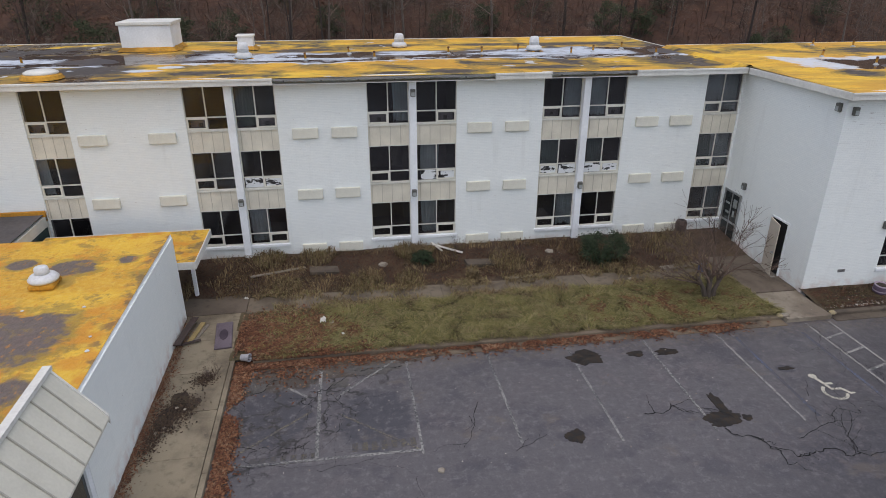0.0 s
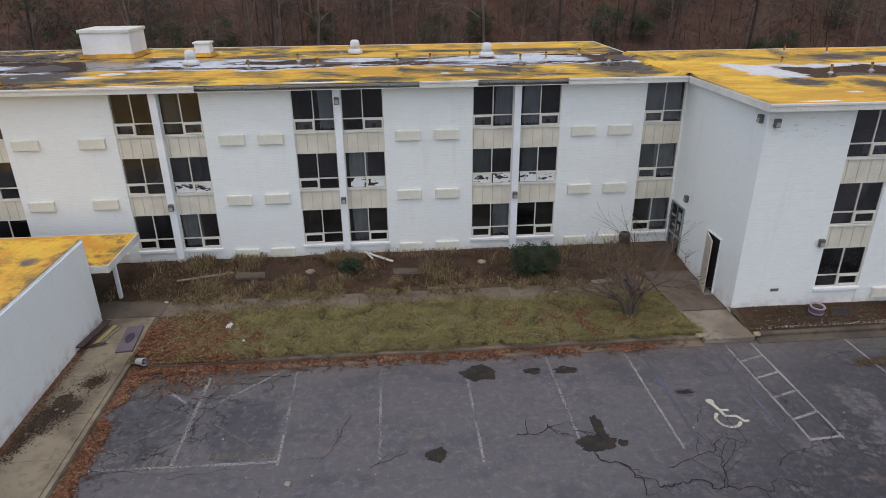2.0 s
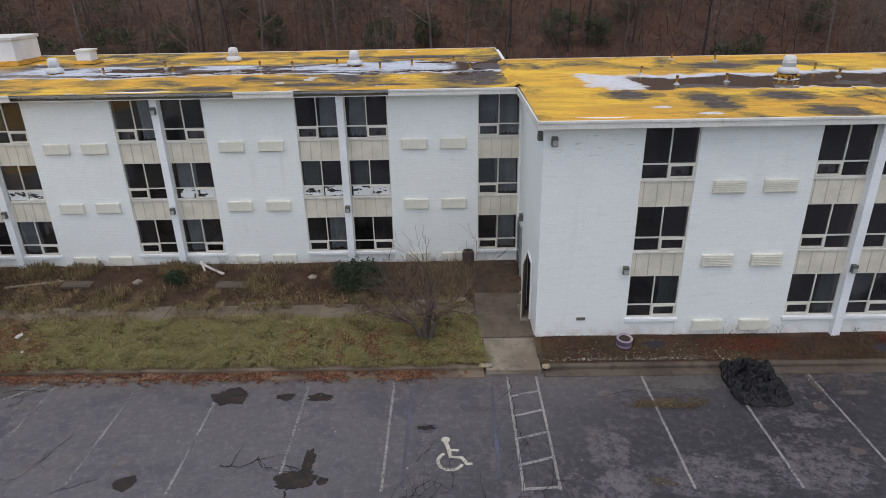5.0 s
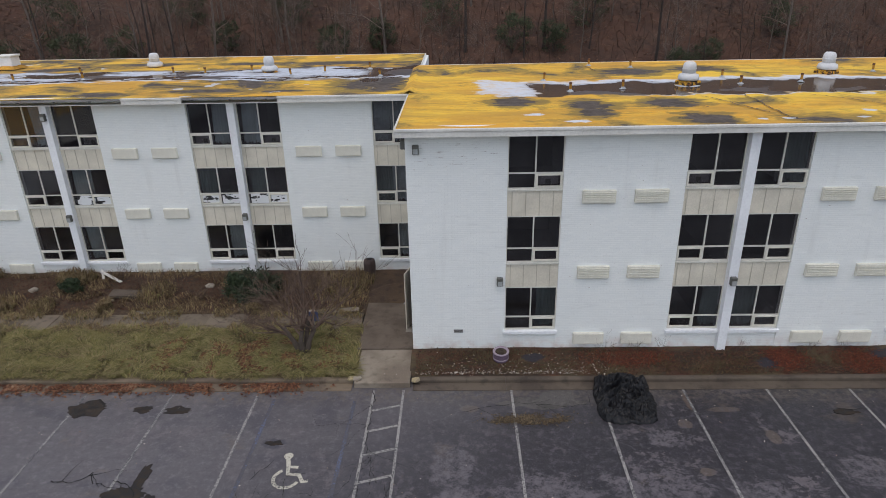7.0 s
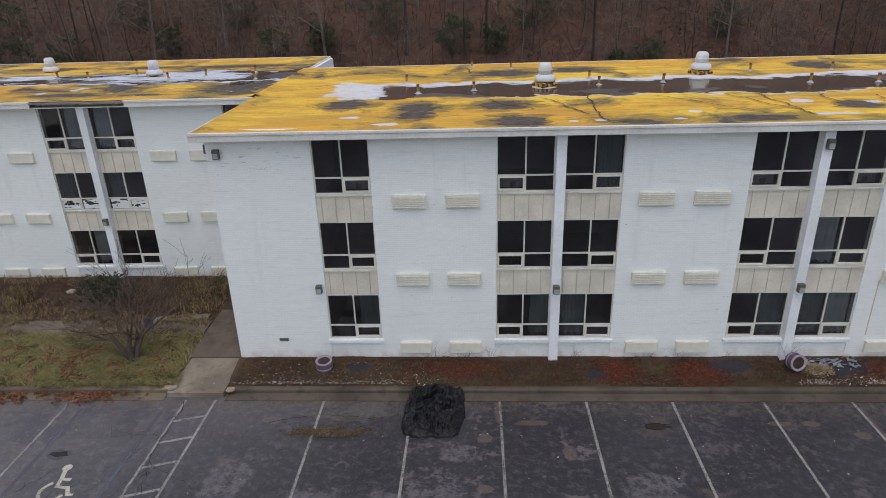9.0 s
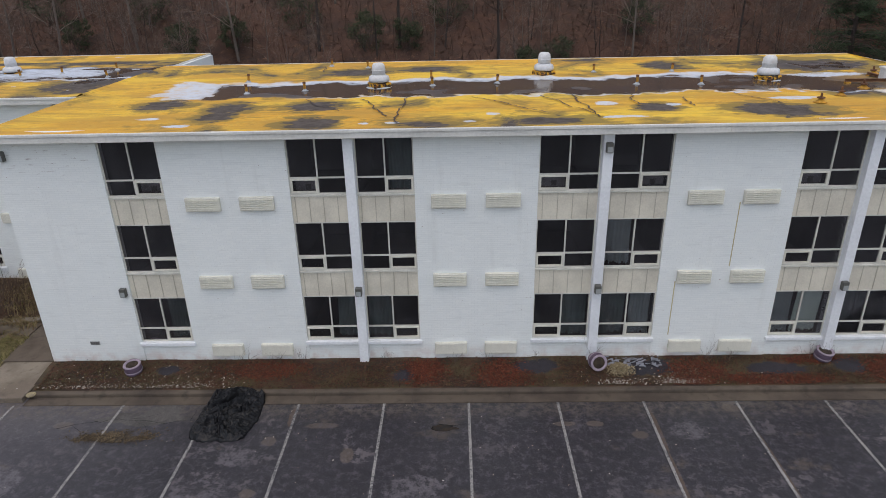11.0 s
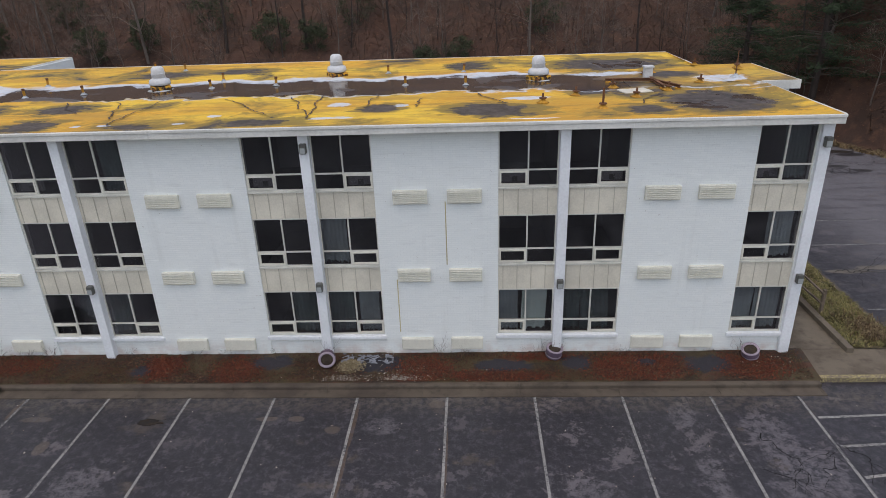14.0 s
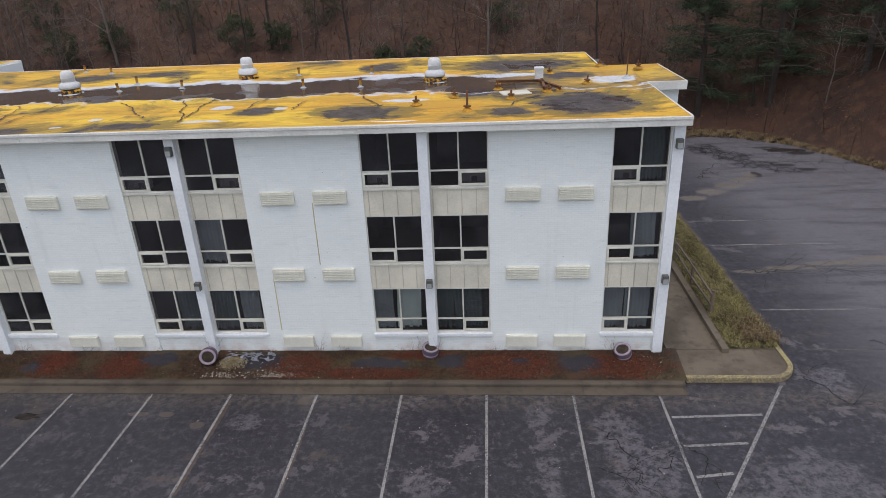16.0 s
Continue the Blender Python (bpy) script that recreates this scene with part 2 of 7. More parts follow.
    w = n.m("MAXIMUM", w, scrap if wing == "west" else n.blobs(ROOF_SCRAPS, 1.0, 3.0))
    col = n.mix(n.m("MULTIPLY", w, n.ramp(n.noise(3.0, 6, 0.7), 0.3, 0.6, 0.55, 0.92)), col, (0.56, 0.61, 0.68))
    dry = n.m("SUBTRACT", 1.0, n.m("MULTIPLY", wet, n.m("SUBTRACT", 1.0, w)))
    pool = n.ramp(n.noise(0.35, 2), 0.40, 0.5, 1.0, 0.25)
    rough = n.m("MAXIMUM", n.m("MULTIPLY", dry, 0.8), n.m("MULTIPLY", pool, 0.45))
    rough = n.m("MINIMUM", rough, n.ramp(n.m("MULTIPLY", end, n.ramp(n.noise(0.7, 4), 0.45, 0.6)), 0.0, 1.0, 0.85, 0.12))
    rough = n.m("MAXIMUM", rough, 0.07)
    lump = n.m("MULTIPLY", n.m("ADD", n.noise(1.6, 5), n.m("MULTIPLY", fine, 0.4)), dry)
    n.bump(lump, 0.5, 0.06)
    return n.done(col, rough)


def asphalt(name):
    """Old asphalt: dark sealer worn away in crisp speckled patches, stains, sweep marks; sky sheen painted in the east.
    """
    n = Nodes(name)
    s = n.xyz()
    big = n.noise(0.13, 5)
    worn = n.noise(0.75, 9, 0.72, distort=0.3)
    speck = n.noise(4.5, 9, 0.75)
    streak = n.noise(0.8, 7, 0.65, vec=n.scaled(0.3, 2.0, 1))
    grit = n.noise(70, 3)
    old = n.ramp(n.m("ADD", n.m("SUBTRACT", s[0], n.m("MULTIPLY", s[1], 1.2)), n.m("MULTIPLY", big, 6.0)), -6.5, 6.5, 1.0, 0.0)
    col = n.mix(old, (0.0145, 0.0132, 0.018), (0.090, 0.083, 0.089))
    # grazing sky sheen over the east lot, put in as a paler colour
    col = n.mix(n.ramp(s[0], 54.5, 60.0, 0.0, 0.9), col, (0.145, 0.138, 0.148))
    col = n.mix(n.m("MULTIPLY", n.ramp(streak, 0.47, 0.66, 0.0, 0.55), n.m("SUBTRACT", 1.0, n.m("MULTIPLY", old, 0.7))), col, (0.024, 0.021, 0.029))
    col = n.mix(n.ramp(speck, 0.50, 0.68, 0.0, 0.55), col, (0.088, 0.082, 0.088))
    dark = n.ramp(n.noise(0.42, 9, 0.7, vec=n.scaled(1, 1.2, 1, shift=(4, 8, 0))), 0.50, 0.60)
    col = n.mix(n.m("MULTIPLY", dark, n.m("MULTIPLY", old, 0.6)), col, (0.042, 0.040, 0.052))
    bare = n.ramp(n.m("ADD", worn, n.m("MULTIPLY", n.m("SUBTRACT", speck, 0.5), 0.35)), 0.555, 0.62)
    bare = n.m("MULTIPLY", bare, n.m("ADD", n.m("MULTIPLY", n.ramp(big, 0.42, 0.6), 0.6), 0.3))
    col = n.mix(bare, col, (0.114, 0.100, 0.107))
    plate = n.blobs(((-3.7, 16.4, 1.2, 1.5), (-0.7, 15.9, 1.2, 1.6), (-5.0, 13.6, 0.6, 0.8), (12.88, 16.4, 0.4, 0.25)), 0.5, 2.0)
    col = n.mix(n.m("MULTIPLY", plate, 0.9), col, n.mix(speck, (0.022, 0.022, 0.030), (0.060, 0.059, 0.072)))
    # the crumbling corner by the low building: a net of open, dirt-filled cracks
    wv = n.t.nodes.new("ShaderNodeVectorMath")
    wv.operation = "ADD"
    off = n.t.nodes.new("ShaderNodeTexNoise")
    n.put(off.inputs["Vector"], n.pos)
    off.inputs["Scale"].default_value = 1.6
    off.inputs["Detail"].default_value = 6.0
    n.put(wv.inputs[0], n.pos)
    n.put(wv.inputs[1], off.outputs["Color"])
    open_net = n.ramp(n.cells(0.75, wv.outputs[0]), 0.014, 0.05, 1.0, 0.0)
    fine_net = n.ramp(n.cells(2.6, wv.outputs[0]), 0.004, 0.02, 1.0, 0.0)
    corner = n.blobs(((-3.2, 16.9, 2.2, 2.0), (-4.4, 15.2, 1.4, 1.5), (-1.2, 18.3, 2.0, 0.9)), 0.8, 1.0)
    net_w = n.m("MAXIMUM", open_net, n.m("MULTIPLY", fine_net, n.ramp(n.noise(0.9, 4), 0.5, 0.62)))
    col = n.mix(n.m("MULTIPLY", n.m("MULTIPLY", net_w, corner), 0.92), col, (0.014, 0.012, 0.011))
    mud = n.m("MULTIPLY", corner, n.ramp(n.noise(1.3, 7, 0.7, vec=n.scaled(1, 1, 1, shift=(3, 1, 0))), 0.55, 0.63))
    col = n.mix(n.m("MULTIPLY", mud, 0.8), col, (0.024, 0.020, 0.018))
    damp = n.blobs(((-3.5, 18.35, 1.6, 0.7), (-1.4, 18.6, 1.7, 0.5), (0.3, 18.9, 0.9, 0.25)), 0.6, 2.0)
    col = n.mix(n.m("MULTIPLY", damp, 0.92), col, n.mix(speck, (0.022, 0.017, 0.013), (0.075, 0.055, 0.036)))
    tan = n.blobs(((18.6, 17.95, 0.35, 0.2), (25.0, 17.2, 0.25, 0.2), (24.9, 15.2, 0.22, 0.18), (23.9, 17.9, 0.3, 0.2), (26.4, 17.9, 0.5, 0.15), (27.3, 16.6, 0.2, 0.35), (33.5, 17.9, 0.35, 0.12), (34.4, 17.9, 0.3, 0.15), (35.6, 17.4, 0.25, 0.2), (38.6, 18.6, 0.3, 0.2)), 0.8, 2.4)
    col = n.mix(n.m("MULTIPLY", tan, 0.5), col, (0.135, 0.103, 0.078))
    silt = n.blobs(((36.16, 17.6, 0.07, 1.1), (36.15, 15.6, 0.06, 1.3), (38.93, 16.0, 0.04, 1.6), (25.4, 18.3, 0.12, 0.5)), 0.45, 4.0)
    col = n.mix(n.m("MULTIPLY", silt, 0.8), col, (0.085, 0.056, 0.036))
    rust = n.ramp(n.noise(0.5, 6, 0.65, vec=n.scaled(1, 1.4, 1, shift=(11, 4, 0))), 0.60, 0.68)
    col = n.mix(n.m("MULTIPLY", rust, 0.3), col, (0.15, 0.112, 0.075))
    col = n.mix(n.ramp(grit, 0.45, 0.8, 0.0, 0.35), col, (0.15, 0.136, 0.148))
    col = n.mix(n.ramp(n.noise(14, 6, 0.75), 0.52, 0.7, 0.0, 0.4), col, (0.016, 0.015, 0.018))
    fleck = n.noise(4.0, 10, 0.85)
    col = n.mix(n.ramp(fleck, 0.51, 0.60, 0.0, 0.6), col, n.mix(old, (0.084, 0.074, 0.088), (0.158, 0.145, 0.152)))
    col = n.mix(n.ramp(fleck, 0.36, 0.47, 0.6, 0.0), col, n.mix(old, (0.010, 0.009, 0.013), (0.052, 0.049, 0.055)))
    broken = n.blobs(((59.3, 46.8, 1.3, 1.7), (60.4, 44.8, 1.3, 1.4), (61.3, 42.9, 1.4, 1.1), (62.7, 41.7, 1.4, 0.7)), 0.6, 0.9)
    net = n.ramp(n.cells(2.3, n.scaled(1, 0.6, 1)), 0.04, 0.12, 1.0, 0.0)
    col = n.mix(n.m("MULTIPLY", broken, n.m("ADD", n.m("MULTIPLY", net, 0.75), 0.2)), col, (0.010, 0.009, 0.010))
    sodden = n.blobs(((63.4, 46.9, 1.1, 0.3), (65.0, 45.4, 1.1, 0.45), (62.9, 42.7, 0.7, 0.35), (63.9, 41.7, 0.6, 0.3), (60.5, 40.9, 0.3, 0.6), (61.6, 28.2, 0.5, 0.2)), 0.6, 0.8)
    col = n.mix(n.m("MULTIPLY", sodden, 0.85), col, (0.014, 0.012, 0.012))
    sand = n.blobs(((55.6, 36.8, 0.9, 0.45), (56.9, 37.8, 0.9, 0.55), (58.2, 38.9, 0.9, 0.6), (59.4, 39.9, 0.8, 0.55), (60.1, 40.8, 0.4, 0.6), (55.5, 27.5, 1.1, 0.22), (57.1, 27.85, 1.3, 0.25), (59.1, 28.25, 1.4, 0.28), (61.4, 28.65, 1.6, 0.3)), 0.75, 2.0)
    col = n.mix(n.m("MULTIPLY", sand, 0.8), col, n.mix(speck, (0.10, 0.085, 0.068), (0.185, 0.16, 0.13)))
    pale = n.blobs(((48.4, 15.4, 1.1, 1.3), (52.6, 15.3, 1.6, 1.3), (20.6, 14.3, 1.6, 0.9), (18.2, 14.0, 0.9, 0.7), (23.4, 14.5, 1.5, 1.0), (26.0, 14.3, 0.9, 0.6), (24.2, 16.6, 0.6, 0.5), (54.9, 19.7, 0.7, 0.8), (48.0, 17.0, 0.7, 1.2), (45.8, 18.0, 0.4, 0.6), (45.9, 15.6, 0.4, 0.9), (51.0, 14.6, 0.8, 0.5), (42.6, 15.0, 0.7, 0.6), (29.2, 15.2, 0.9, 0.7), (37.0, 17.6, 0.7, 0.4), (18.0, 15.4, 0.7, 0.9)), 1.0, 1.5)
    col = n.mix(n.m("MULTIPLY", n.m("MULTIPLY", pale, n.ramp(fleck, 0.42, 0.56)), 0.72), col, (0.124, 0.112, 0.124))
    edge = n.m("MULTIPLY", n.band(s[1], 18.3, 19.2, 0.35), n.ramp(speck, 0.42, 0.58))
    col = n.mix(n.m("MULTIPLY", edge, 0.45), col, (0.13, 0.105, 0.08))
    n.bump(n.m("ADD", grit, speck), 0.4, 0.008)
    return n.done(col, n.ramp(worn, 0.3, 0.7, 0.36, 0.62))


def earth(name, a, b, c, scale=1.0, lo=0.42, hi=0.62):
    n = Nodes(name)
    big = n.noise(0.6 * scale, 5)
    mid = n.noise(3.0 * scale, 5)
    fine = n.noise(22 * scale, 5, 0.7)
    col = n.mix(n.ramp(big, lo, hi), a, b)
    col = n.mix(n.ramp(mid, 0.45, 0.7, 0.0, 0.8), col, c)
    col = n.mix(n.ramp(fine, 0.45, 0.75, 0.0, 0.6), col, tuple(v * 0.45 for v in a))
    n.bump(n.m("ADD", fine, mid), 0.9, 0.04)
    return n.done(col, 0.95)


# scraps of white coating on the east deck: x, y, half-width, half-depth
ROOF_SCRAPS = ((45.13, 28.88, 1.5, 0.5), (41.59, 24.27, 0.9, 0.3), (35.37, 23.88, 0.4, 0.4), (35.52, 21.85, 0.8, 0.17), (49.0, 27.2, 0.9, 0.9), (27.7, 21.48, 0.2, 0.13), (28.52, 21.53, 0.22, 0.15), (30.82, 21.61, 0.22, 0.13), (22.03, 21.56, 0.42, 0.22), (31.57, 22.62, 0.22, 0.2), (37.44, 23.58, 0.27, 0.25), (20.8, 22.6, 0.42, 0.2))

# bare membrane and red leaf drifts in the planting strip: x, y, half-width, half-depth
MEMBRANE = ((28.6, 20.1, 0.4, 0.3), (32.9, 20.5, 0.8, 0.4), (36.5, 20.4, 1.0, 0.45), (40.7, 20.3, 1.1, 0.33), (43.1, 20.4, 0.55, 0.42), (45.3, 20.4, 0.35, 0.2), (47.2, 20.3, 0.9, 0.4), (20.8, 20.4, 0.4, 0.25))
DRIFTS = ((29.3, 20.3, 0.7, 0.55), (31.9, 20.1, 0.8, 0.6), (38.0, 20.1, 0.9, 0.6), (40.4, 19.8, 1.6, 0.25), (44.9, 20.2, 1.5, 0.6), (48.6, 20.2, 1.0, 0.5), (24.0, 20.4, 1.2, 0.4), (42.0, 20.7, 1.0, 0.2))


def inside(zones, x, y):
    """How far inside the nearest zone a place lies; negative outside."""
    return max(1 - math.hypot((x - cx) / rx, (y - cy) / ry) for cx, cy, rx, ry in zones)


def bed_soil(name):
    """Mulch, dead leaves and weed membrane in the planting strip."""
    n = Nodes(name)
    s = n.xyz()
    mid = n.noise(1.1, 5, vec=n.scaled(0.6, 1.5, 1))
    red = n.noise(1.5, 6, 0.65, vec=n.scaled(0.6, 1.6, 1, shift=(5, 2, 0)))
    fine = n.noise(26, 5, 0.7)
    col = n.mix(n.ramp(mid, 0.4, 0.6), (0.040, 0.026, 0.017), (0.075, 0.055, 0.026))
    col = n.mix(n.ramp(red, 0.50, 0.62, 0.0, 0.6), col, (0.095, 0.032, 0.018))
    col = n.mix(n.m("MULTIPLY", n.blobs(DRIFTS, 0.8, 2.5), 0.9), col, n.mix(red, (0.14, 0.028, 0.012), (0.085, 0.022, 0.012)))
    col = n.mix(n.m("MULTIPLY", n.blobs(MEMBRANE, 0.8, 2.5), 0.92), col, n.mix(n.noise(7, 6, 0.7), (0.010, 0.010, 0.014), (0.036, 0.036, 0.050)))
    col = n.mix(n.ramp(fine, 0.55, 0.78, 0.0, 0.4), col, (0.10, 0.062, 0.038))
    col = n.mix(n.ramp(n.noise(17, 4), 0.55, 0.8, 0.0, 0.6), col, (0.02, 0.014, 0.01))
    n.bump(fine, 1.0, 0.04)
    return n.done(col, 0.9)


def concrete(name, base=(0.30, 0.28, 0.25), stain=(0.14, 0.12, 0.10)):
    n = Nodes(name)
    big = n.noise(0.7, 5)
    mid = n.noise(3.5, 5)
    fine = n.noise(45, 4)
    col = n.mix(n.ramp(big, 0.4, 0.65), base, stain)
    col = n.mix(n.ramp(mid, 0.5, 0.75, 0.0, 0.6), col, tuple(v * 0.5 for v in stain))
    col = n.mix(n.ramp(fine, 0.5, 0.8, 0.0, 0.35), col, tuple(min(1, v * 1.5) for v in base))
    col = n.mix(n.m("MULTIPLY", n.rand(), 0.35), col, stain)
    n.bump(fine, 0.4, 0.006)
    return n.done(col, 0.85)


def glass(name, tint=(0.74, 0.72, 0.75)):
    n = Nodes(name)
    t = n.t
    tr = t.nodes.new("ShaderNodeBsdfTransparent")
    tr.inputs[0].default_value = (*tint, 1)
    gl = t.nodes.new("ShaderNodeBsdfGlossy")
    gl.inputs["Roughness"].default_value = 0.03
    fr = t.nodes.new("ShaderNodeFresnel")
    fr.inputs[0].default_value = 1.5
    mx = t.nodes.new("ShaderNodeMixShader")
    t.links.new(fr.outputs[0], mx.inputs[0])
    t.links.new(tr.outputs[0], mx.inputs[1])
    t.links.new(gl.outputs[0], mx.inputs[2])
    # thin uneven grey diffuse veil lifts the black panes, standing in for haze
    df = t.nodes.new("ShaderNodeBsdfDiffuse")
    df.inputs[0].default_value = (0.30, 0.30, 0.32, 1)
    veil = n.m("ADD", n.ramp(n.noise(1.3, 5), 0.42, 0.75, 0.004, 0.04), n.m("MULTIPLY", n.rand(), 0.02))
    m2 = t.nodes.new("ShaderNodeMixShader")
    t.links.new(veil, m2.inputs[0])
    t.links.new(mx.outputs[0], m2.inputs[1])
    t.links.new(df.outputs[0], m2.inputs[2])
    t.links.new(m2.outputs[0], n.out.inputs[0])
    return n.mat


def blades(name, cols, rough=0.8, trans=0.0):
    """Leaves or blades that differ piece by piece."""
    n = Nodes(name)
    r = n.m("ADD", n.m("MULTIPLY", n.island(), 0.65), n.m("MULTIPLY", n.ramp(n.noise(1.5, 3), 0.3, 0.7), 0.35))
    col = cols[0]
    for i, c in enumerate(cols[1:]):
        lo = (i + 0.5) / len(cols)
        col = n.mix(n.ramp(r, lo, lo + 0.8 / len(cols)), col, c)
    return n.done(col, rough, spec=0.2)


def paint_worn(name, color, under=(0.06, 0.06, 0.066), cover=0.52):
    n = Nodes(name)
    w = n.noise(16, 8, 0.8)
    w2 = n.noise(0.8, 3)
    f = n.m("ADD", n.m("MULTIPLY", w, 0.75), n.m("MULTIPLY", w2, 0.25))
    col = n.mix(n.ramp(f, cover - 0.08, cover + 0.06), color, under)
    n.bump(n.noise(50, 2), 0.3, 0.005)
    return n.done(col, 0.8)


M = {}
M["brick"] = brick_paint("painted_brick")
M["brick_side"] = brick_paint("painted_brick_side", "y")
M["roof_e"] = roof_foam("roof_foam_east", "east")
M["roof_w"] = roof_foam("roof_foam_west", "west")
M["asphalt"] = asphalt("asphalt")
M["trim"] = simple("white_trim", (0.655, 0.645, 0.60), 0.6, 0.18, 3)
M["white"] = simple("white_paint", (0.76, 0.78, 0.80), 0.65, 0.15, 3)
M["alu"] = simple("window_frame_paint", (0.60, 0.59, 0.53), 0.5, 0.2, 8)
M["panel"] = simple("tan_panel", (0.64, 0.60, 0.50), 0.65, 0.18, 5)
M["batten"] = simple("tan_batten", (0.46, 0.43, 0.35), 0.65, 0.2, 5)
M["grille"] = simple("cream_grille", (0.66, 0.645, 0.56), 0.6, 0.18, 6)
M["fitting"] = simple("dark_fitting", (0.10, 0.10, 0.09), 0.5, 0.3, 10)
M["lens"] = simple("lamp_lens", (0.32, 0.34, 0.33), 0.2, 0.2, 10)
# dark base colours stand in for the lack of light in the rooms
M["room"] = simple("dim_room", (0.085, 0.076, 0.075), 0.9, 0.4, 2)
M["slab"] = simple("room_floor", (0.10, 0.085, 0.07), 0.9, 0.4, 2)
M["glass"] = glass("window_glass")
M["curtain"] = simple("pale_curtain", (0.42, 0.47, 0.47), 0.9, 0.35, 6)
M["concrete"] = concrete("concrete")
M["walkway"] = concrete("walk_concrete", (0.165, 0.134, 0.098), (0.078, 0.060, 0.042))
M["wet_walk"] = concrete("damp_concrete", (0.135, 0.106, 0.08), (0.078, 0.06, 0.044))
M["apron"] = concrete("pale_apron", (0.255, 0.22, 0.17), (0.15, 0.12, 0.09))
M["west_walk"] = concrete("west_walk_concrete", (0.255, 0.215, 0.15), (0.12, 0.096, 0.066))
M["kerb"] = concrete("kerb_concrete", (0.104, 0.082, 0.060), (0.056, 0.042, 0.032))
M["kerb_west"] = concrete("kerb_concrete_dry", (0.165, 0.128, 0.088), (0.085, 0.063, 0.045))
M["bed"] = bed_soil("mulch_bed")
M["courtbed"] = earth("weedy_bed", (0.062, 0.04, 0.025), (0.09, 0.058, 0.033), (0.036, 0.022, 0.016))
M["lawn"] = earth("dead_lawn", (0.105, 0.082, 0.042), (0.075, 0.062, 0.030), (0.14, 0.10, 0.058))
M["ground"] = earth("dirt", (0.075, 0.055, 0.038), (0.10, 0.075, 0.05), (0.05, 0.04, 0.03), 0.5)
M["litter"] = earth("leaf_litter", (0.068, 0.031, 0.018), (0.036, 0.019, 0.012), (0.094, 0.046, 0.026), 0.5, 0.36, 0.66)
M["line"] = paint_worn("worn_line_paint", (0.28, 0.27, 0.255), cover=0.53)
M["faint_line"] = paint_worn("faint_line_paint", (0.27, 0.265, 0.25), cover=0.50)
M["yellow_line"] = paint_worn("worn_yellow_paint", (0.36, 0.30, 0.13), (0.15, 0.12, 0.085), 0.49)
M["old_line"] = paint_worn("old_yellowed_paint", (0.20, 0.175, 0.12), (0.062, 0.059, 0.064), 0.46)
M["blue_line"] = paint_worn("worn_blue_paint", (0.085, 0.115, 0.20), (0.07, 0.067, 0.075), 0.46)


# ---- mesh helpers ----
def finish(bm, name, material, parent=None, smooth=False):
    me = bpy.data.meshes.new(name)
    bm.to_mesh(me)
    bm.free()
    for mt in material if isinstance(material, (list, tuple)) else (material,):
        me.materials.append(mt)
    if smooth:
        for p in me.polygons:
            p.use_smooth = True
    ob = new(name, me)
    if parent:
        ob.parent = parent
    return ob


def part(name, bm, material, parent=None, label="", smooth=False):
    ob = finish(bm, name, material, parent, smooth)
    if label:
        ob["label"] = label
    return ob


def thing(name, label, category, group="", kind="", at=(0, 0, 0), rz=0.0):
    ob = new(name)
    ob.empty_display_size = 0.1
    ob.matrix_basis = pose(*at, 0, 0, rz)
    return tagged(ob, label, category, group, kind)


def B(*boxes):
    """A bmesh of boxes (x0, y0, z0, x1, y1, z1)."""
    bm = bmesh.new()
    for b in boxes:
        box(bm, *b)
    return bm


def box(bm, x0, y0, z0, x1, y1, z1):
    v = [bm.verts.new(p) for p in ((x0, y0, z0), (x1, y0, z0), (x1, y1, z0), (x0, y1, z0), (x0, y0, z1), (x1, y0, z1), (x1, y1, z1), (x0, y1, z1))]
    for f in ((3, 2, 1, 0), (4, 5, 6, 7), (0, 1, 5, 4), (1, 2, 6, 5), (2, 3, 7, 6), (3, 0, 4, 7)):
        bm.faces.new([v[i] for i in f])
    return v


def bevelled(bm, width=0.01, segments=1):
    bmesh.ops.bevel(bm, geom=bm.edges[:], offset=width, segments=segments, affect="EDGES", profile=0.5)
    return bm


def lathe(profile, n=16, bm=None, centre=(0, 0, 0), close=True):
    """A turned body from (radius, height) pairs."""
    bm = bm or bmesh.new()
    rings = []
    for r, z in profile:
        rings.append([bm.verts.new((centre[0] + r * math.cos(2 * math.pi * i / n), centre[1] + r * math.sin(2 * math.pi * i / n), centre[2] + z)) for i in range(n)])
    for a, b in zip(rings, rings[1:]):
        for i in range(n):
            bm.faces.new((a[i], a[(i + 1) % n], b[(i + 1) % n], b[i]))
    if close:
        bm.faces.new(rings[0][::-1])
        bm.faces.new(rings[-1])
    return bm


def tube(bm, pts, radii, n=5):
    """A tapered round limb along points."""
    rings = []
    for i, p in enumerate(pts):
        d = (Vector(pts[min(i + 1, len(pts) - 1)]) - Vector(pts[max(i - 1, 0)])).normalized()
        side = d.orthogonal().normalized()
        up = d.cross(side)
        rings.append([bm.verts.new(Vector(p) + radii[i] * (math.cos(2 * math.pi * k / n) * side + math.sin(2 * math.pi * k / n) * up)) for k in range(n)])
    for a, b in zip(rings, rings[1:]):
        for k in range(n):
            bm.faces.new((a[k], a[(k + 1) % n], b[(k + 1) % n], b[k]))
    if n > 2:
        bm.faces.new(rings[0][::-1])
        bm.faces.new(rings[-1])


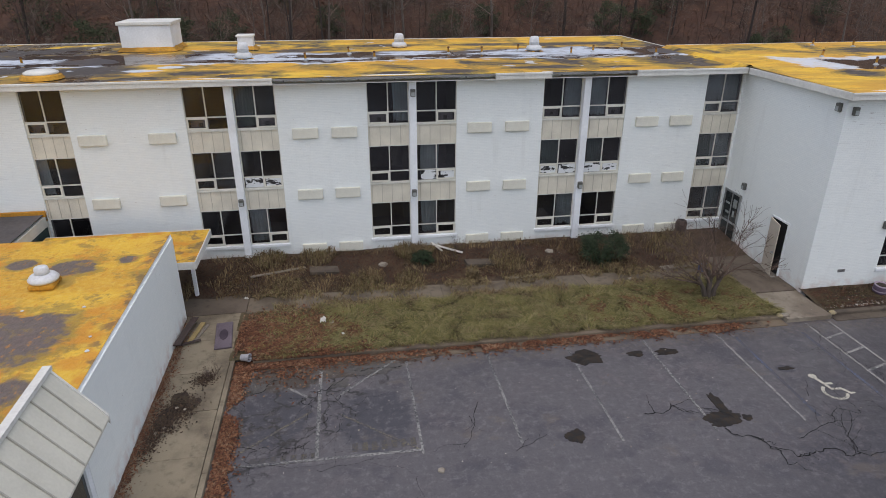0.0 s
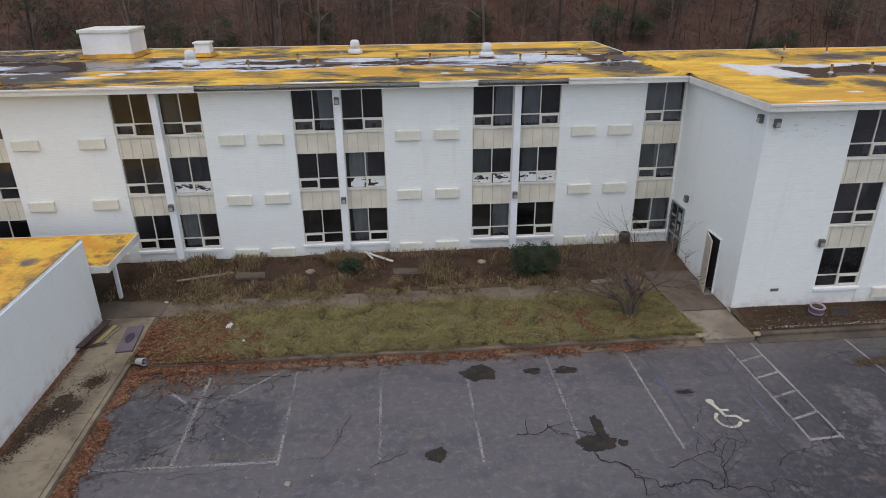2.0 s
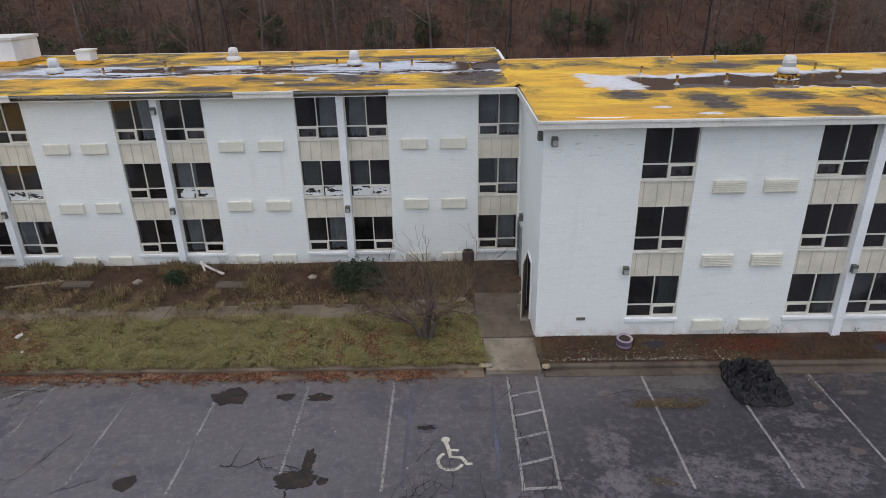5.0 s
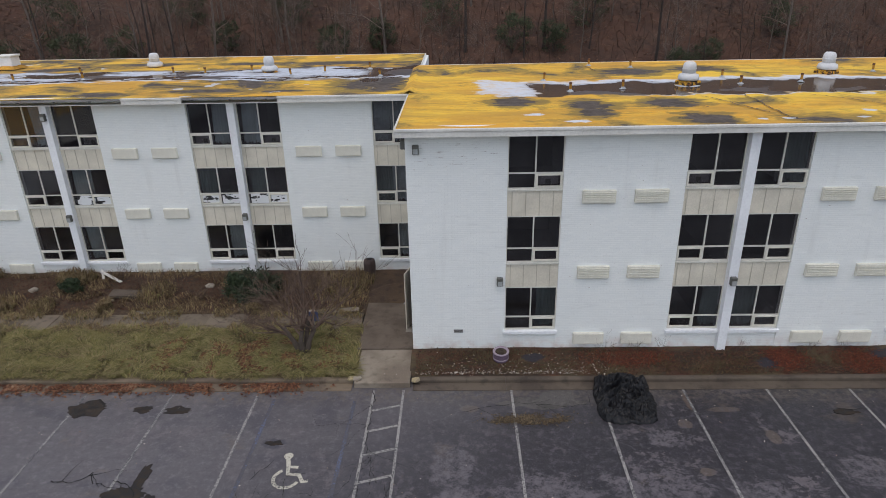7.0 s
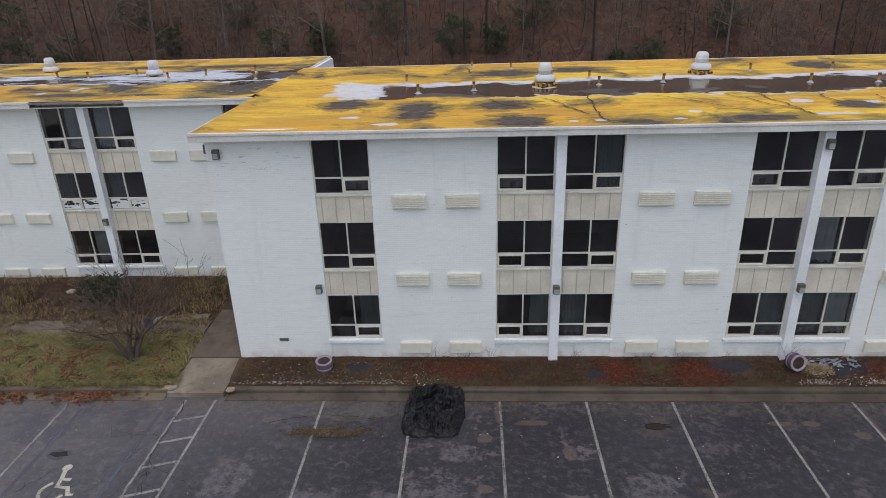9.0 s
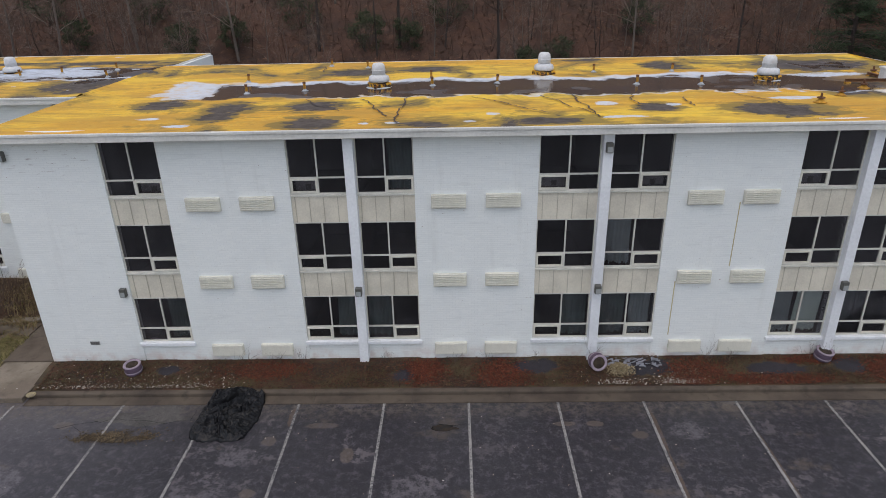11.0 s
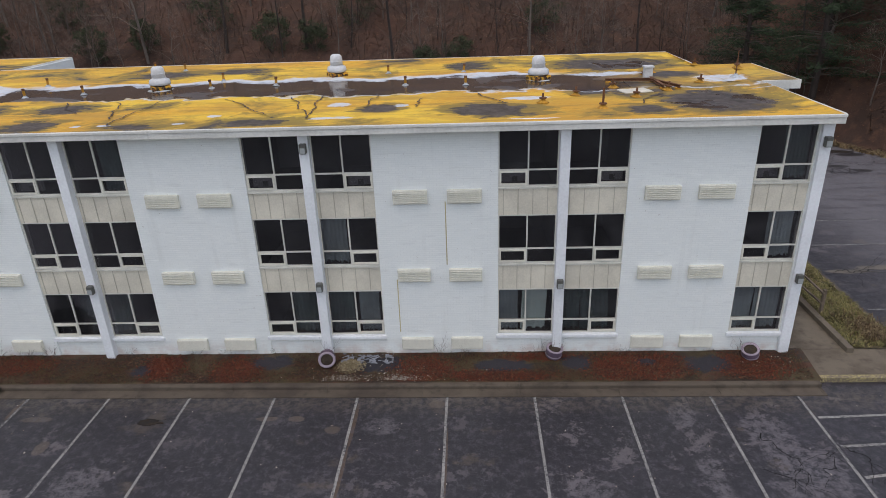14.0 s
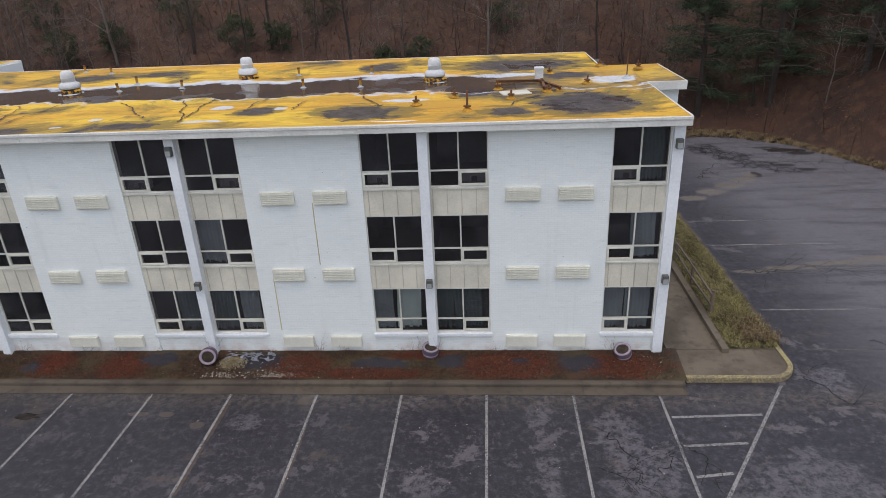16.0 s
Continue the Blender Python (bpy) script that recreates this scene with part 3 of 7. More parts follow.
def poly_slab(name, outline, z0, z1, material, parent=None):
    """A flat slab from an outline."""
    bm = bmesh.new()
    lo = [bm.verts.new((x, y, z0)) for x, y in outline]
    hi = [bm.verts.new((x, y, z1)) for x, y in outline]
    bm.faces.new(hi)
    bm.faces.new(lo[::-1])
    k = len(outline)
    for i in range(k):
        bm.faces.new((lo[i], lo[(i + 1) % k], hi[(i + 1) % k], hi[i]))
    bmesh.ops.recalc_face_normals(bm, faces=bm.faces[:])
    return part(name, bm, material, parent)


def sheet(name, x0, y0, x1, y1, nx, ny, height, material, smooth=True):
    """A terrain sheet; height is a function of x and y."""
    xs = np.linspace(x0, x1, nx + 1)
    ys = np.linspace(y0, y1, ny + 1)
    verts = [(float(x), float(y), float(height(x, y))) for y in ys for x in xs]
    w = nx + 1
    faces = [(j * w + i, j * w + i + 1, (j + 1) * w + i + 1, (j + 1) * w + i) for j in range(ny) for i in range(nx)]
    me = bpy.data.meshes.new(name)
    me.from_pydata(verts, [], faces)
    me.materials.append(material)
    for p in me.polygons:
        p.use_smooth = smooth
    return new(name, me)


def mesh_of(name, verts, faces, material, parent=None):
    me = bpy.data.meshes.new(name)
    me.from_pydata(verts, [], faces)
    me.materials.append(material)
    ob = new(name, me)
    if parent:
        ob.parent = parent
    return ob


# ---- the ground ----
ground = sheet("ground", -400, -300, 400, 500, 8, 8, lambda x, y: -0.3, M["ground"])
tagged(ground, "bare brown dirt ground reaching to the horizon", "ground", kind="structure")


def hill_foot(x):
    """Where the slope begins."""
    pts = ((-90, 45.5), (50, 45.5), (55, 48.0), (59.5, 51.3), (62, 50.6), (65, 48.3), (67, 44.4), (68.2, 41.5), (72, 35.0), (150, 16.0))
    for (xa, ya), (xb, yb) in zip(pts, pts[1:]):
        if x <= xb:
            return ya + (yb - ya) * (x - xa) / (xb - xa)
    return 16.0


def hill(x, y):
    d = y - hill_foot(x)
    if d < 0:
        return -0.02 + max(-0.25, d * 0.05)
    rise = min(d, 3) ** 2 * 0.05 + max(0, d - 3) * 0.56
    return rise + 0.6 * (noise.noise((x * 0.13, y * 0.13, 2)) + 0.5 * noise.noise((x * 0.4, y * 0.4, 5))) * min(1, d / 5)


hillside = sheet("hillside", -90, 20, 150, 126, 200, 88, hill, M["litter"])
tagged(hillside, "wooded hillside covered with brown fallen leaves", "hillside", kind="structure")
lot = sheet("parking_lot", -60, -60, 92, 57, 4, 4, lambda x, y: 0.0, M["asphalt"])
lot.name = "road"
tagged(lot, "cracked dark asphalt parking lot with worn patches", "parking lot", kind="structure")


def court(x, y):
    """Courtyard level: kerb height, rising to the north wall."""
    t = min(1.0, max(0.0, (y - 23.8) / 3.3))
    return 0.15 + 0.36 * t * t * (3 - 2 * t) + 0.02 * noise.noise((x * 0.9, y * 0.9, 0))


def eastbed(x, y):
    t = min(1.0, max(0.0, (y - 19.5) / 1.4))
    return 0.14 + 0.2 * t + 0.025 * noise.noise((x * 1.1, y * 1.1, 3))


lawn = sheet("lawn", -5.4, 19.45, 14.85, 22.75, 60, 14, court, M["lawn"])
tagged(lawn, "overgrown yellow-green winter lawn strip", "lawn", kind="structure")
cbed = sheet("courtyard_bed", -16, 23.7, 16.7, 27.3, 80, 14, court, M["courtbed"])
tagged(cbed, "weedy planting bed of brown soil and dead stems", "planting bed", kind="structure")
ebed = sheet("planting_strip", 16.62, 19.5, 50.5, 21.05, 120, 8, eastbed, M["bed"])
tagged(ebed, "planting strip of red mulch, soil and exposed membrane", "planting bed", kind="structure")

# ---- the two wings ----
FLOORS = ((1.045, 1.55, 2.695), (3.585, 4.10, 5.235), (6.125, 6.655, 7.95))  # sill, transom, head
EAVE, TOP = 7.94, 8.12
WIN = {"n": 0}


def window_unit(x0, x1, y, floor, hopper):
    """A four-light window: two large panes over a fixed pane and a hopper sash."""
    sill, tr, head = FLOORS[floor]
    WIN["n"] += 1
    w = thing("window_%d" % WIN["n"], "cream-framed four-light window with dark grey-veiled glass", "window", "windows of the facades", "structure")
    d0, d1, f = y + 0.05, y + 0.11, 0.036
    xm = (x0 + x1) / 2
    part("window_frame", B((x0, d0, sill, x0 + f, d1, head), (x1 - f, d0, sill, x1, d1, head), (x0 + f, d0, sill, x1 - f, d1, sill + f + 0.02), (x0 + f, d0, head - f, x1 - f, d1, head)), M["alu"], w)
    part("mullion", B((xm - 0.022, d0 - 0.005, sill + f + 0.02, xm + 0.022, d1, head - f)), M["alu"], w)
    part("transom", B((x0 + f, d0 + 0.002, tr - 0.024, xm - 0.022, d1, tr + 0.024), (xm + 0.022, d0 + 0.002, tr - 0.024, x1 - f, d1, tr + 0.024)), M["alu"], w)
    a, b = (x0 + f, xm - 0.022) if hopper == "l" else (xm + 0.022, x1 - f)
    lo, hi, h = sill + f + 0.02, tr - 0.024, 0.055
    sash = part("hopper_sash", B((a, d0 - 0.02, lo, a + h, d1 - 0.01, hi), (b - h, d0 - 0.02, lo, b, d1 - 0.01, hi), (a + h, d0 - 0.02, lo, b - h, d1 - 0.01, lo + h), (a + h, d0 - 0.02, hi - h, b - h, d1 - 0.01, hi)), M["grille"], w)
    for (p, q, u, v) in ((x0 + f, xm - 0.022, tr + 0.024, head - f), (xm + 0.022, x1 - f, tr + 0.024, head - f), (x0 + f, xm - 0.022, lo, hi), (xm + 0.022, x1 - f, lo, hi)):
        pane = part("pane", B((p, d0 + 0.03, u, q, d0 + 0.036, v)), M["glass"], sash if v == hi and p == a else w)
        pane.visible_shadow = False
    if floor == 0:
        part("window_sill", bevelled(B((x0 - 0.06, y - 0.07, sill - 0.13, x1 + 0.06, y + 0.10, sill)), 0.015), M["white"], w)
    else:
        part("window_sill", B((x0, y + 0.01, sill - 0.05, x1, y + 0.10, sill)), M["alu"], w)
    return w


def spandrel(x0, x1, y, z0, z1):
    s = thing("spandrel_panel", "tan boarded spandrel panel with vertical battens", "wall panel", "spandrel panels", "structure")
    part("board", B((x0, y + 0.06, z0, x1, y + 0.12, z1)), M["panel"], s)
    k = 4
    off = 0.06 + 0.11 * ((x0 * 7.3) % 1)
    for i in range(k):
        xb = x0 + off + i * (x1 - x0) / k
        part("batten", B((xb - 0.012, y + 0.045, z0, xb + 0.012, y + 0.06, z1)), M["batten"], s)
    return s


def pilaster(x0, x1, y, z0):
    p = bevelled(B((x0, y - 0.2, z0, x1, y + 0.12, EAVE)), 0.01)
    return tagged(part("pilaster", p, M["white"]), "white painted full-height pilaster between windows", "pilaster", "pilasters", "structure")


def grille_master(louvred):
    g = thing("wall_vent", "cream louvred air-conditioner grille on the brick wall" if louvred else "cream blank air-conditioner cover on the brick wall", "vent", "air-conditioner grilles")
    sleeve = part("sleeve", bevelled(B((0, -0.11, 0, 1.05, 0.02, 0.43)), 0.012), M["grille"], g)
    if louvred:
        for i in range(6):
            z = 0.045 + i * 0.06
            part("slat", B((0.04, -0.135, z, 1.01, -0.11, z + 0.022)), M["grille"], sleeve)
    else:
        part("cover_panel", B((0.03, -0.122, 0.03, 1.02, -0.11, 0.40)), M["grille"], sleeve)
    return g


GR = {}


def grille(x, y, z, louvred):
    if louvred not in GR:
        GR[louvred] = grille_master(louvred)
        GR[louvred].matrix_basis = pose(x, y, z)
        return GR[louvred]
    return copy_thing(GR[louvred], pose(x, y, z, 0, random.uniform(-0.6, 0.6), 0))


LAMP = {}


def wall_lamp(x, y, z, rz=0):
    if "m" not in LAMP:
        g = thing("wall_lamp", "dark metal wall-pack light with grey lens", "wall lamp", "wall lights")
        bm = B((-0.1, -0.16, 0.0, 0.1, 0.0, 0.3))
        housing = part("housing", bevelled(bm, 0.02), M["fitting"], g)
        part("lens", B((-0.075, -0.175, 0.03, 0.075, -0.16, 0.19)), M["lens"], housing)
        LAMP["m"] = g
        g.matrix_basis = pose(x, y, z, 0, 0, rz)
        return g
    return copy_thing(LAMP["m"], pose(x, y, z, 0, 0, rz))


def facade(name, y, bays, x0, x1, base):
    """Brick between the bays, windows and panels in them. A bay: left, right, 'pair' or hopper side."""
    solid = []
    cur = x0
    for a, b, kind in bays:
        solid.append((cur, y, -0.2, a, y + 0.3, EAVE + 0.2))
        solid.append((a, y + 0.03, -0.2, b, y + 0.3, FLOORS[0][0] - 0.13))
        solid.append((a, y + 0.1, EAVE, b, y + 0.3, EAVE + 0.2))
        cur = b
    if cur < x1:
        solid.append((cur, y, -0.2, x1, y + 0.3, EAVE + 0.2))
    tagged(part(name, B(*solid), M["brick"]), "white-painted brick facade wall with faint courses", "wall", kind="structure")
    for a, b, kind in bays:
        pil = 0.3
        units = [(a, (a + b - pil) / 2, "l"), ((a + b + pil) / 2, b, "r")] if kind == "pair" else [(a, b, kind)]
        if kind == "pair":
            pilaster((a + b - pil) / 2, (a + b + pil) / 2, y, base)
        for u0, u1, hop in units:
            for f in range(3):
                window_unit(u0, u1, y, f, hop)
            spandrel(u0, u1, y, FLOORS[0][2], FLOORS[1][0] - 0.05)
            spandrel(u0, u1, y, FLOORS[1][2], FLOORS[2][0] - 0.05)


EF, WF = 20.95, 27.19
EAST = [(19.85, 21.60, "r"), (25.41, 29.17, "pair"), (32.86, 36.77, "pair"), (40.53, 44.39, "pair"), (48.01, 49.66, "l")]
WEST = [(-13.24, -11.69, "l"), (-7.32, -3.77, "pair"), (-0.12, 3.64, "pair"), (7.40, 11.18, "pair"), (14.88, 16.59, "l")]
facade("wall_south_east", EF, EAST, 16.67, 49.68, 0.25)
facade("wall_south_west", WF, WEST, -40.0, 16.67, 0.4)
tagged(part("wall_corner_pier", bevelled(B((49.68, EF - 0.12, 0.0, 50.0, EF + 0.3, EAVE)), 0.01), M["white"]), "white painted corner pier at the end wall", "pier", kind="structure")


def shell(name, x0, x1, y0, y1, walls):
    """The other outside walls, floors and cross walls of a wing."""
    for nm, b, mt in walls:
        tagged(part(nm, B(b), mt), "white-painted brick end wall", "wall", kind="structure")
    # room surfaces carry the darkness indoors in their colour
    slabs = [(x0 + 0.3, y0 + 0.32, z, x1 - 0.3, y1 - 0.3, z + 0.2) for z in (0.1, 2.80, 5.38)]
    tagged(part("floor_slabs_" + name, B(*slabs), M["slab"]), "room floors behind the windows, coloured dark as unlit", "floor", kind="structure")
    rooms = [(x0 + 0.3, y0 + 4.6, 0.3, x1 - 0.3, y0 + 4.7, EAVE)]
    tagged(part("partition_walls_" + name, B(*rooms), M["room"]), "inner room walls behind the windows, coloured dark as unlit", "wall", kind="structure")


shell("east", 16.67, 49.95, EF, 34.3, [
    ("wall_west_end", (16.67, EF + 0.302, -0.2, 16.97, 34.0, EAVE + 0.2), M["brick_side"]),
    ("wall_east_end", (49.68, EF + 0.302, -0.2, 49.96, 30.2, EAVE + 0.15), M["brick_side"]),
    ("wall_east_rear", (48.5, 30.2, -0.2, 48.8, 34.0, EAVE + 0.15), M["brick_side"]),
    ("wall_north_east", (16.67, 34.0, -0.2, 48.8, 34.3, EAVE + 0.2), M["brick"])])
shell("west", -40, 16.67, WF, 40.3, [
    ("wall_east_gable", (16.37, 34.31, -0.2, 16.67, 40.0, EAVE + 0.2), M["brick_side"]),
    ("wall_far_west", (-40, WF + 0.302, -0.2, -39.7, 40.0, EAVE + 0.2), M["brick_side"]),
    ("wall_north_west", (-40, 40.0, -0.2, 16.67, 40.3, EAVE + 0.2), M["brick"])])
cross = []
for y, bays in ((EF, EAST), (WF, WEST)):
    for a, b, kind in bays:
        for xx in ((a - 0.35, b + 0.35, (a + b) / 2) if kind == "pair" else (a - 0.35, b + 0.02 if b > 49 or 16 < b < 17 else b + 0.35)):
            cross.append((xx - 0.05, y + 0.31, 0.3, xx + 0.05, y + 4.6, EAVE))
tagged(part("partition_walls_cross", B(*cross), M["room"]), "cross walls between the rooms, coloured dark as unlit", "wall", kind="structure")


def roof_sheet(name, x0, x1, y0, y1, material, label, rise=0.0):
    """A roof deck with a slightly raised, lumpy rim."""
    def h(x, y):
        e = min(x - x0, x1 - x, y - y0, y1 - y)
        return TOP + 0.02 + rise * (y - y0) / (y1 - y0) + 0.06 * max(0.0, 1 - e / 0.6) + 0.03 * noise.noise((x * 0.35, y * 0.35, 1)) * min(1, e)
    ob = sheet(name, x0, y0, x1, y1, int((x1 - x0) * 2), int((y1 - y0) * 2), h, material)
    return tagged(ob, label, "roof", kind="structure")


foam_label = "flat roof of yellow sprayed foam with puddles and dark worn patches"
deck = roof_sheet("roof_east", 16.45, 50.02, 20.55, 34.4, M["roof_e"], foam_label, 0.1)
for v in deck.data.vertices:  # the deck steps in behind the stair tower
    if v.co.y > 30 and v.co.x > 48.98:
        v.co.x = 48.98
roof_sheet("roof_west", -40.1, 16.45, 26.72, 40.5, M["roof_w"], "flat roof of yellow sprayed foam streaked with white coating and tar", 0.0)
joint = sheet("roof_joint", 16.15, 26.75, 16.75, 34.35, 6, 60, lambda x, y: TOP + 0.05 + 0.14 * max(0.0, 1 - abs(x - 16.45) / 0.3) + 0.03 * noise.noise((x * 2, y * 1.3, 6)), M["roof_e"])
tagged(joint, "foam fillet where the two roof decks meet", "roof", kind="structure")
tagged(part("ceiling", B((16.7, EF + 0.31, EAVE + 0.01, 49.6, 34.0, TOP - 0.1), (-39.7, WF + 0.31, EAVE + 0.01, 16.36, 40.0, TOP - 0.1)), M["room"]), "ceiling under the roof deck, coloured dark as unlit", "ceiling", kind="structure")


def fascia(name, pieces, material=None):
    for i, p in enumerate(pieces):
        tagged(part(name, bevelled(B(p), 0.008), material or M["trim"]), "cream painted roof fascia board", "fascia", "fascia boards", "structure")


def fascia_x(x0, x1, y, cuts):
    """Two overlapping boards along x, in lengths."""
    xs = [x0, *cuts, x1]
    out = []
    for i, (a, b) in enumerate(zip(xs, xs[1:])):
        o = 0.012 * (i % 2)
        out.append((a, y - o, EAVE + 0.01 * (i % 2), b, y + 0.06, TOP + 0.0))
        out.append((a, y - 0.035 - o, TOP + 0.002, b, y + 0.06, TOP + 0.085))
    return out


fascia("fascia", fascia_x(16.40, 50.06, 20.48, (22.0, 30.4, 38.1, 44.3)))
fascia("fascia", [(50.02, 20.54, EAVE, 50.08, 26.0, TOP + 0.10), (48.99, 30.7, EAVE, 49.05, 34.4, TOP + 0.16), (16.38, 20.54, EAVE, 16.44, 26.6, TOP + 0.08), (16.45, 34.40, EAVE, 49.0, 34.46, TOP + 0.19), (16.46, 34.5, EAVE, 16.52, 40.5, TOP + 0.10), (-40, 40.5, EAVE, 16.5, 40.56, TOP + 0.10)])
for a, b in ((-40.0, -3.75), (5.15, 7.55), (11.3, 16.38)):
    fascia("fascia", fascia_x(a, b, 26.66, ((a + b) / 2,) if b - a < 20 else (-28, -16)))
tagged(part("soffit", B((16.45, 20.54, EAVE, 50.02, EF + 0.09, EAVE + 0.03), (-40, 26.72, EAVE, 16.45, WF + 0.09, EAVE + 0.03)), M["trim"]), "cream soffit under the eaves", "soffit", kind="structure")
M["bare_wood"] = simple("bare_fascia_wood", (0.10, 0.095, 0.09), 0.8, 0.4, 6)
M["gutter"] = simple("dull_metal_rail", (0.30, 0.30, 0.30), 0.45, 0.3, 6, metal=0.6)
for a, b in ((-3.73, 5.13), (7.57, 11.28)):
    tagged(part("bare_fascia", B((a, 26.76, EAVE + 0.16, b, 26.80, TOP + 0.03)), M["bare_wood"]), "dark bare wood where the fascia is missing", "fascia", kind="structure")
    rail = thing("gutter_rail", "dull metal edge rail left at the bare eave", "rail", kind="structure")
    part("rail", B((a, 26.62, TOP + 0.0, b, 26.76, TOP + 0.05)), M["gutter"], rail)
    k = int((b - a) / 1.45) + 1
    for i in range(k):
        xx = a + 0.4 + i * 1.45
        if xx < b:
            part("bracket", B((xx - 0.025, 26.63, EAVE + 0.12, xx + 0.025, 26.76, TOP)), M["gutter"], rail)

# grilles between the bays
GZ = (0.53, 3.05, 5.68)
for gx in (22.21, 23.86, 29.66, 31.3, 37.33, 38.98, 44.89, 46.47):
    for i, z in enumerate(GZ):
        grille(gx, EF, z, i > 0)
for gx in (-11.41, -8.8, -3.21, -1.62, 4.11, 5.76, 11.7, 13.32):
    for i, z in enumerate(GZ):
        grille(gx, WF, z, False)
for lx, ly, lz in ((34.82, EF - 0.2, 7.37), (34.82, EF - 0.2, 2.84), (27.29, EF - 0.2, 2.84), (42.46, EF - 0.2, 2.86), (49.84, EF - 0.12, 7.22), (49.84, EF - 0.12, 2.90), (19.66, EF, 2.80), (17.0, EF, 7.33), (1.76, WF - 0.2, 7.31), (1.76, WF - 0.2, 3.02), (9.29, WF - 0.2, 3.0), (-5.55, WF - 0.2, 2.95)):
    wall_lamp(lx, ly, lz)
wall_lamp(16.67, 21.25, 7.42, -90)
wall_lamp(16.67, 25.7, 2.97, -90)

# stair tower behind the east end
tagged(part("stair_tower_wall", B((49.97, 26.8, -0.2, 51.38, 30.2, EAVE + 0.1)), M["brick"]), "white-painted brick stair tower behind the end wall", "wall", kind="structure")
tw = thing("window_%d" % 99, "tall dark stair window", "window", kind="structure")
part("window_frame", B((50.0, 26.75, 0.4, 50.06, 26.8, 7.7), (50.78, 26.75, 0.4, 50.84, 26.8, 7.7), (50.06, 26.75, 7.6, 50.78, 26.8, 7.7)), M["alu"], tw)
part("pane", B((50.06, 26.77, 0.4, 50.78, 26.79, 7.6)), simple("dark_glass", (0.03, 0.035, 0.035), 0.08, 0.2, 2, bump=0), tw)
roof_sheet("roof_stair", 48.95, 51.45, 26.3, 30.6, M["roof_e"], "yellow foam roof of the stair tower")
fascia("fascia", [(50.1, 26.26, EAVE - 0.05, 51.51, 26.32, TOP + 0.08), (51.45, 26.32, EAVE - 0.05, 51.51, 30.65, TOP + 0.08)])

# ---- the low front building with its canopy ----
tagged(part("wall_lobby_east", B((-7.65, 13.0, -0.2, -7.35, 22.35, 3.42)), M["brick_side"]), "white-painted brick side wall of the low building", "wall", kind="structure")
tagged(part("wall_lobby_near", B((-7.65, -14.0, -0.2, -7.35, 12.98, 3.42)), M["brick_side"]), "white-painted brick side wall beside the entrance", "wall", kind="structure")
tagged(part("wall_lobby_north", B((-26, 22.35, -0.2, -7.35, 22.65, 3.42)), M["brick"]), "white-painted brick rear wall of the low building", "wall", kind="structure")


def low_roof(name, x0, x1, y0, y1, z, mt):
    ob = sheet(name, x0, y0, x1, y1, int((x1 - x0) * 2), int((y1 - y0) * 2), lambda x, y: z + 0.05 * max(0.0, 1 - min(x - x0, x1 - x, y - y0, y1 - y) / 0.5) + 0.03 * noise.noise((x * 0.6, y * 0.6, 4)), mt)
    return tagged(ob, "yellow foam roof of the low building with grey bare patches", "roof", kind="structure")


def low_foam():
    n = Nodes("roof_foam_low")
    fine = n.noise(6, 5)
    blot = n.noise(0.42, 5, 0.6, distort=0.3, vec=n.scaled(1, 1, 1, shift=(2.0, 6.5, 0)))
    col = n.mix(n.ramp(n.noise(0.5, 3), 0.4, 0.6), (0.66, 0.40, 0.035), (0.56, 0.30, 0.025))
    col = n.mix(n.ramp(fine, 0.4, 0.8, 0.0, 0.5), col, (0.72, 0.52, 0.11))
    spots = ((-9.4, 16.1, 0.95, 1.5), (-10.6, 16.6, 1.2, 1.1), (-9.9, 20.4, 0.9, 0.6), (-11.5, 20.9, 0.5, 0.4), (-9.0, 13.7, 0.5, 0.7), (-8.3, 20.8, 0.35, 0.3), (-13.5, 14.0, 1.6, 2.0), (-14.0, 19.0, 1.2, 1.4))
    halo = n.m("MAXIMUM", n.ramp(blot, 0.52, 0.60), n.blobs([(x, y, a * 1.45, b * 1.4) for x, y, a, b in spots], 0.9, 1.6))
    col = n.mix(n.m("MULTIPLY", halo, 0.6), col, (0.22, 0.16, 0.035))
    rusty = n.ramp(n.noise(0.8, 4, vec=n.scaled(1, 1, 1, shift=(9, 1, 0))), 0.50, 0.62)
    col = n.mix(n.m("MULTIPLY", rusty, 0.75), col, (0.56, 0.23, 0.02))
    col = n.mix(n.m("MULTIPLY", n.blobs(spots, 0.55, 1.6), 0.95), col, n.mix(fine, (0.075, 0.060, 0.060), (0.16, 0.13, 0.125)))
    smear = n.ramp(n.noise(1.6, 8, 0.72), 0.52, 0.64)
    col = n.mix(n.m("MULTIPLY", smear, 0.8), col, (0.26, 0.17, 0.04))
    fold = n.ramp(n.noise(3.2, 6, 0.7, vec=n.scaled(1.4, 0.7, 1, shift=(5, 5, 0))), 0.56, 0.66)
    col = n.mix(n.m("MULTIPLY", fold, 0.6), col, (0.50, 0.21, 0.02))
    s = n.xyz()
    rim = n.m("MULTIPLY", n.ramp(s[0], -8.0, -7.6), n.ramp(n.noise(1.8, 5), 0.52, 0.6))
    col = n.mix(n.m("MULTIPLY", rim, 0.7), col, (0.12, 0.08, 0.05))
    n.bump(n.m("ADD", n.noise(2, 5), fine), 0.8, 0.08)
    return n.done(col, 0.75)


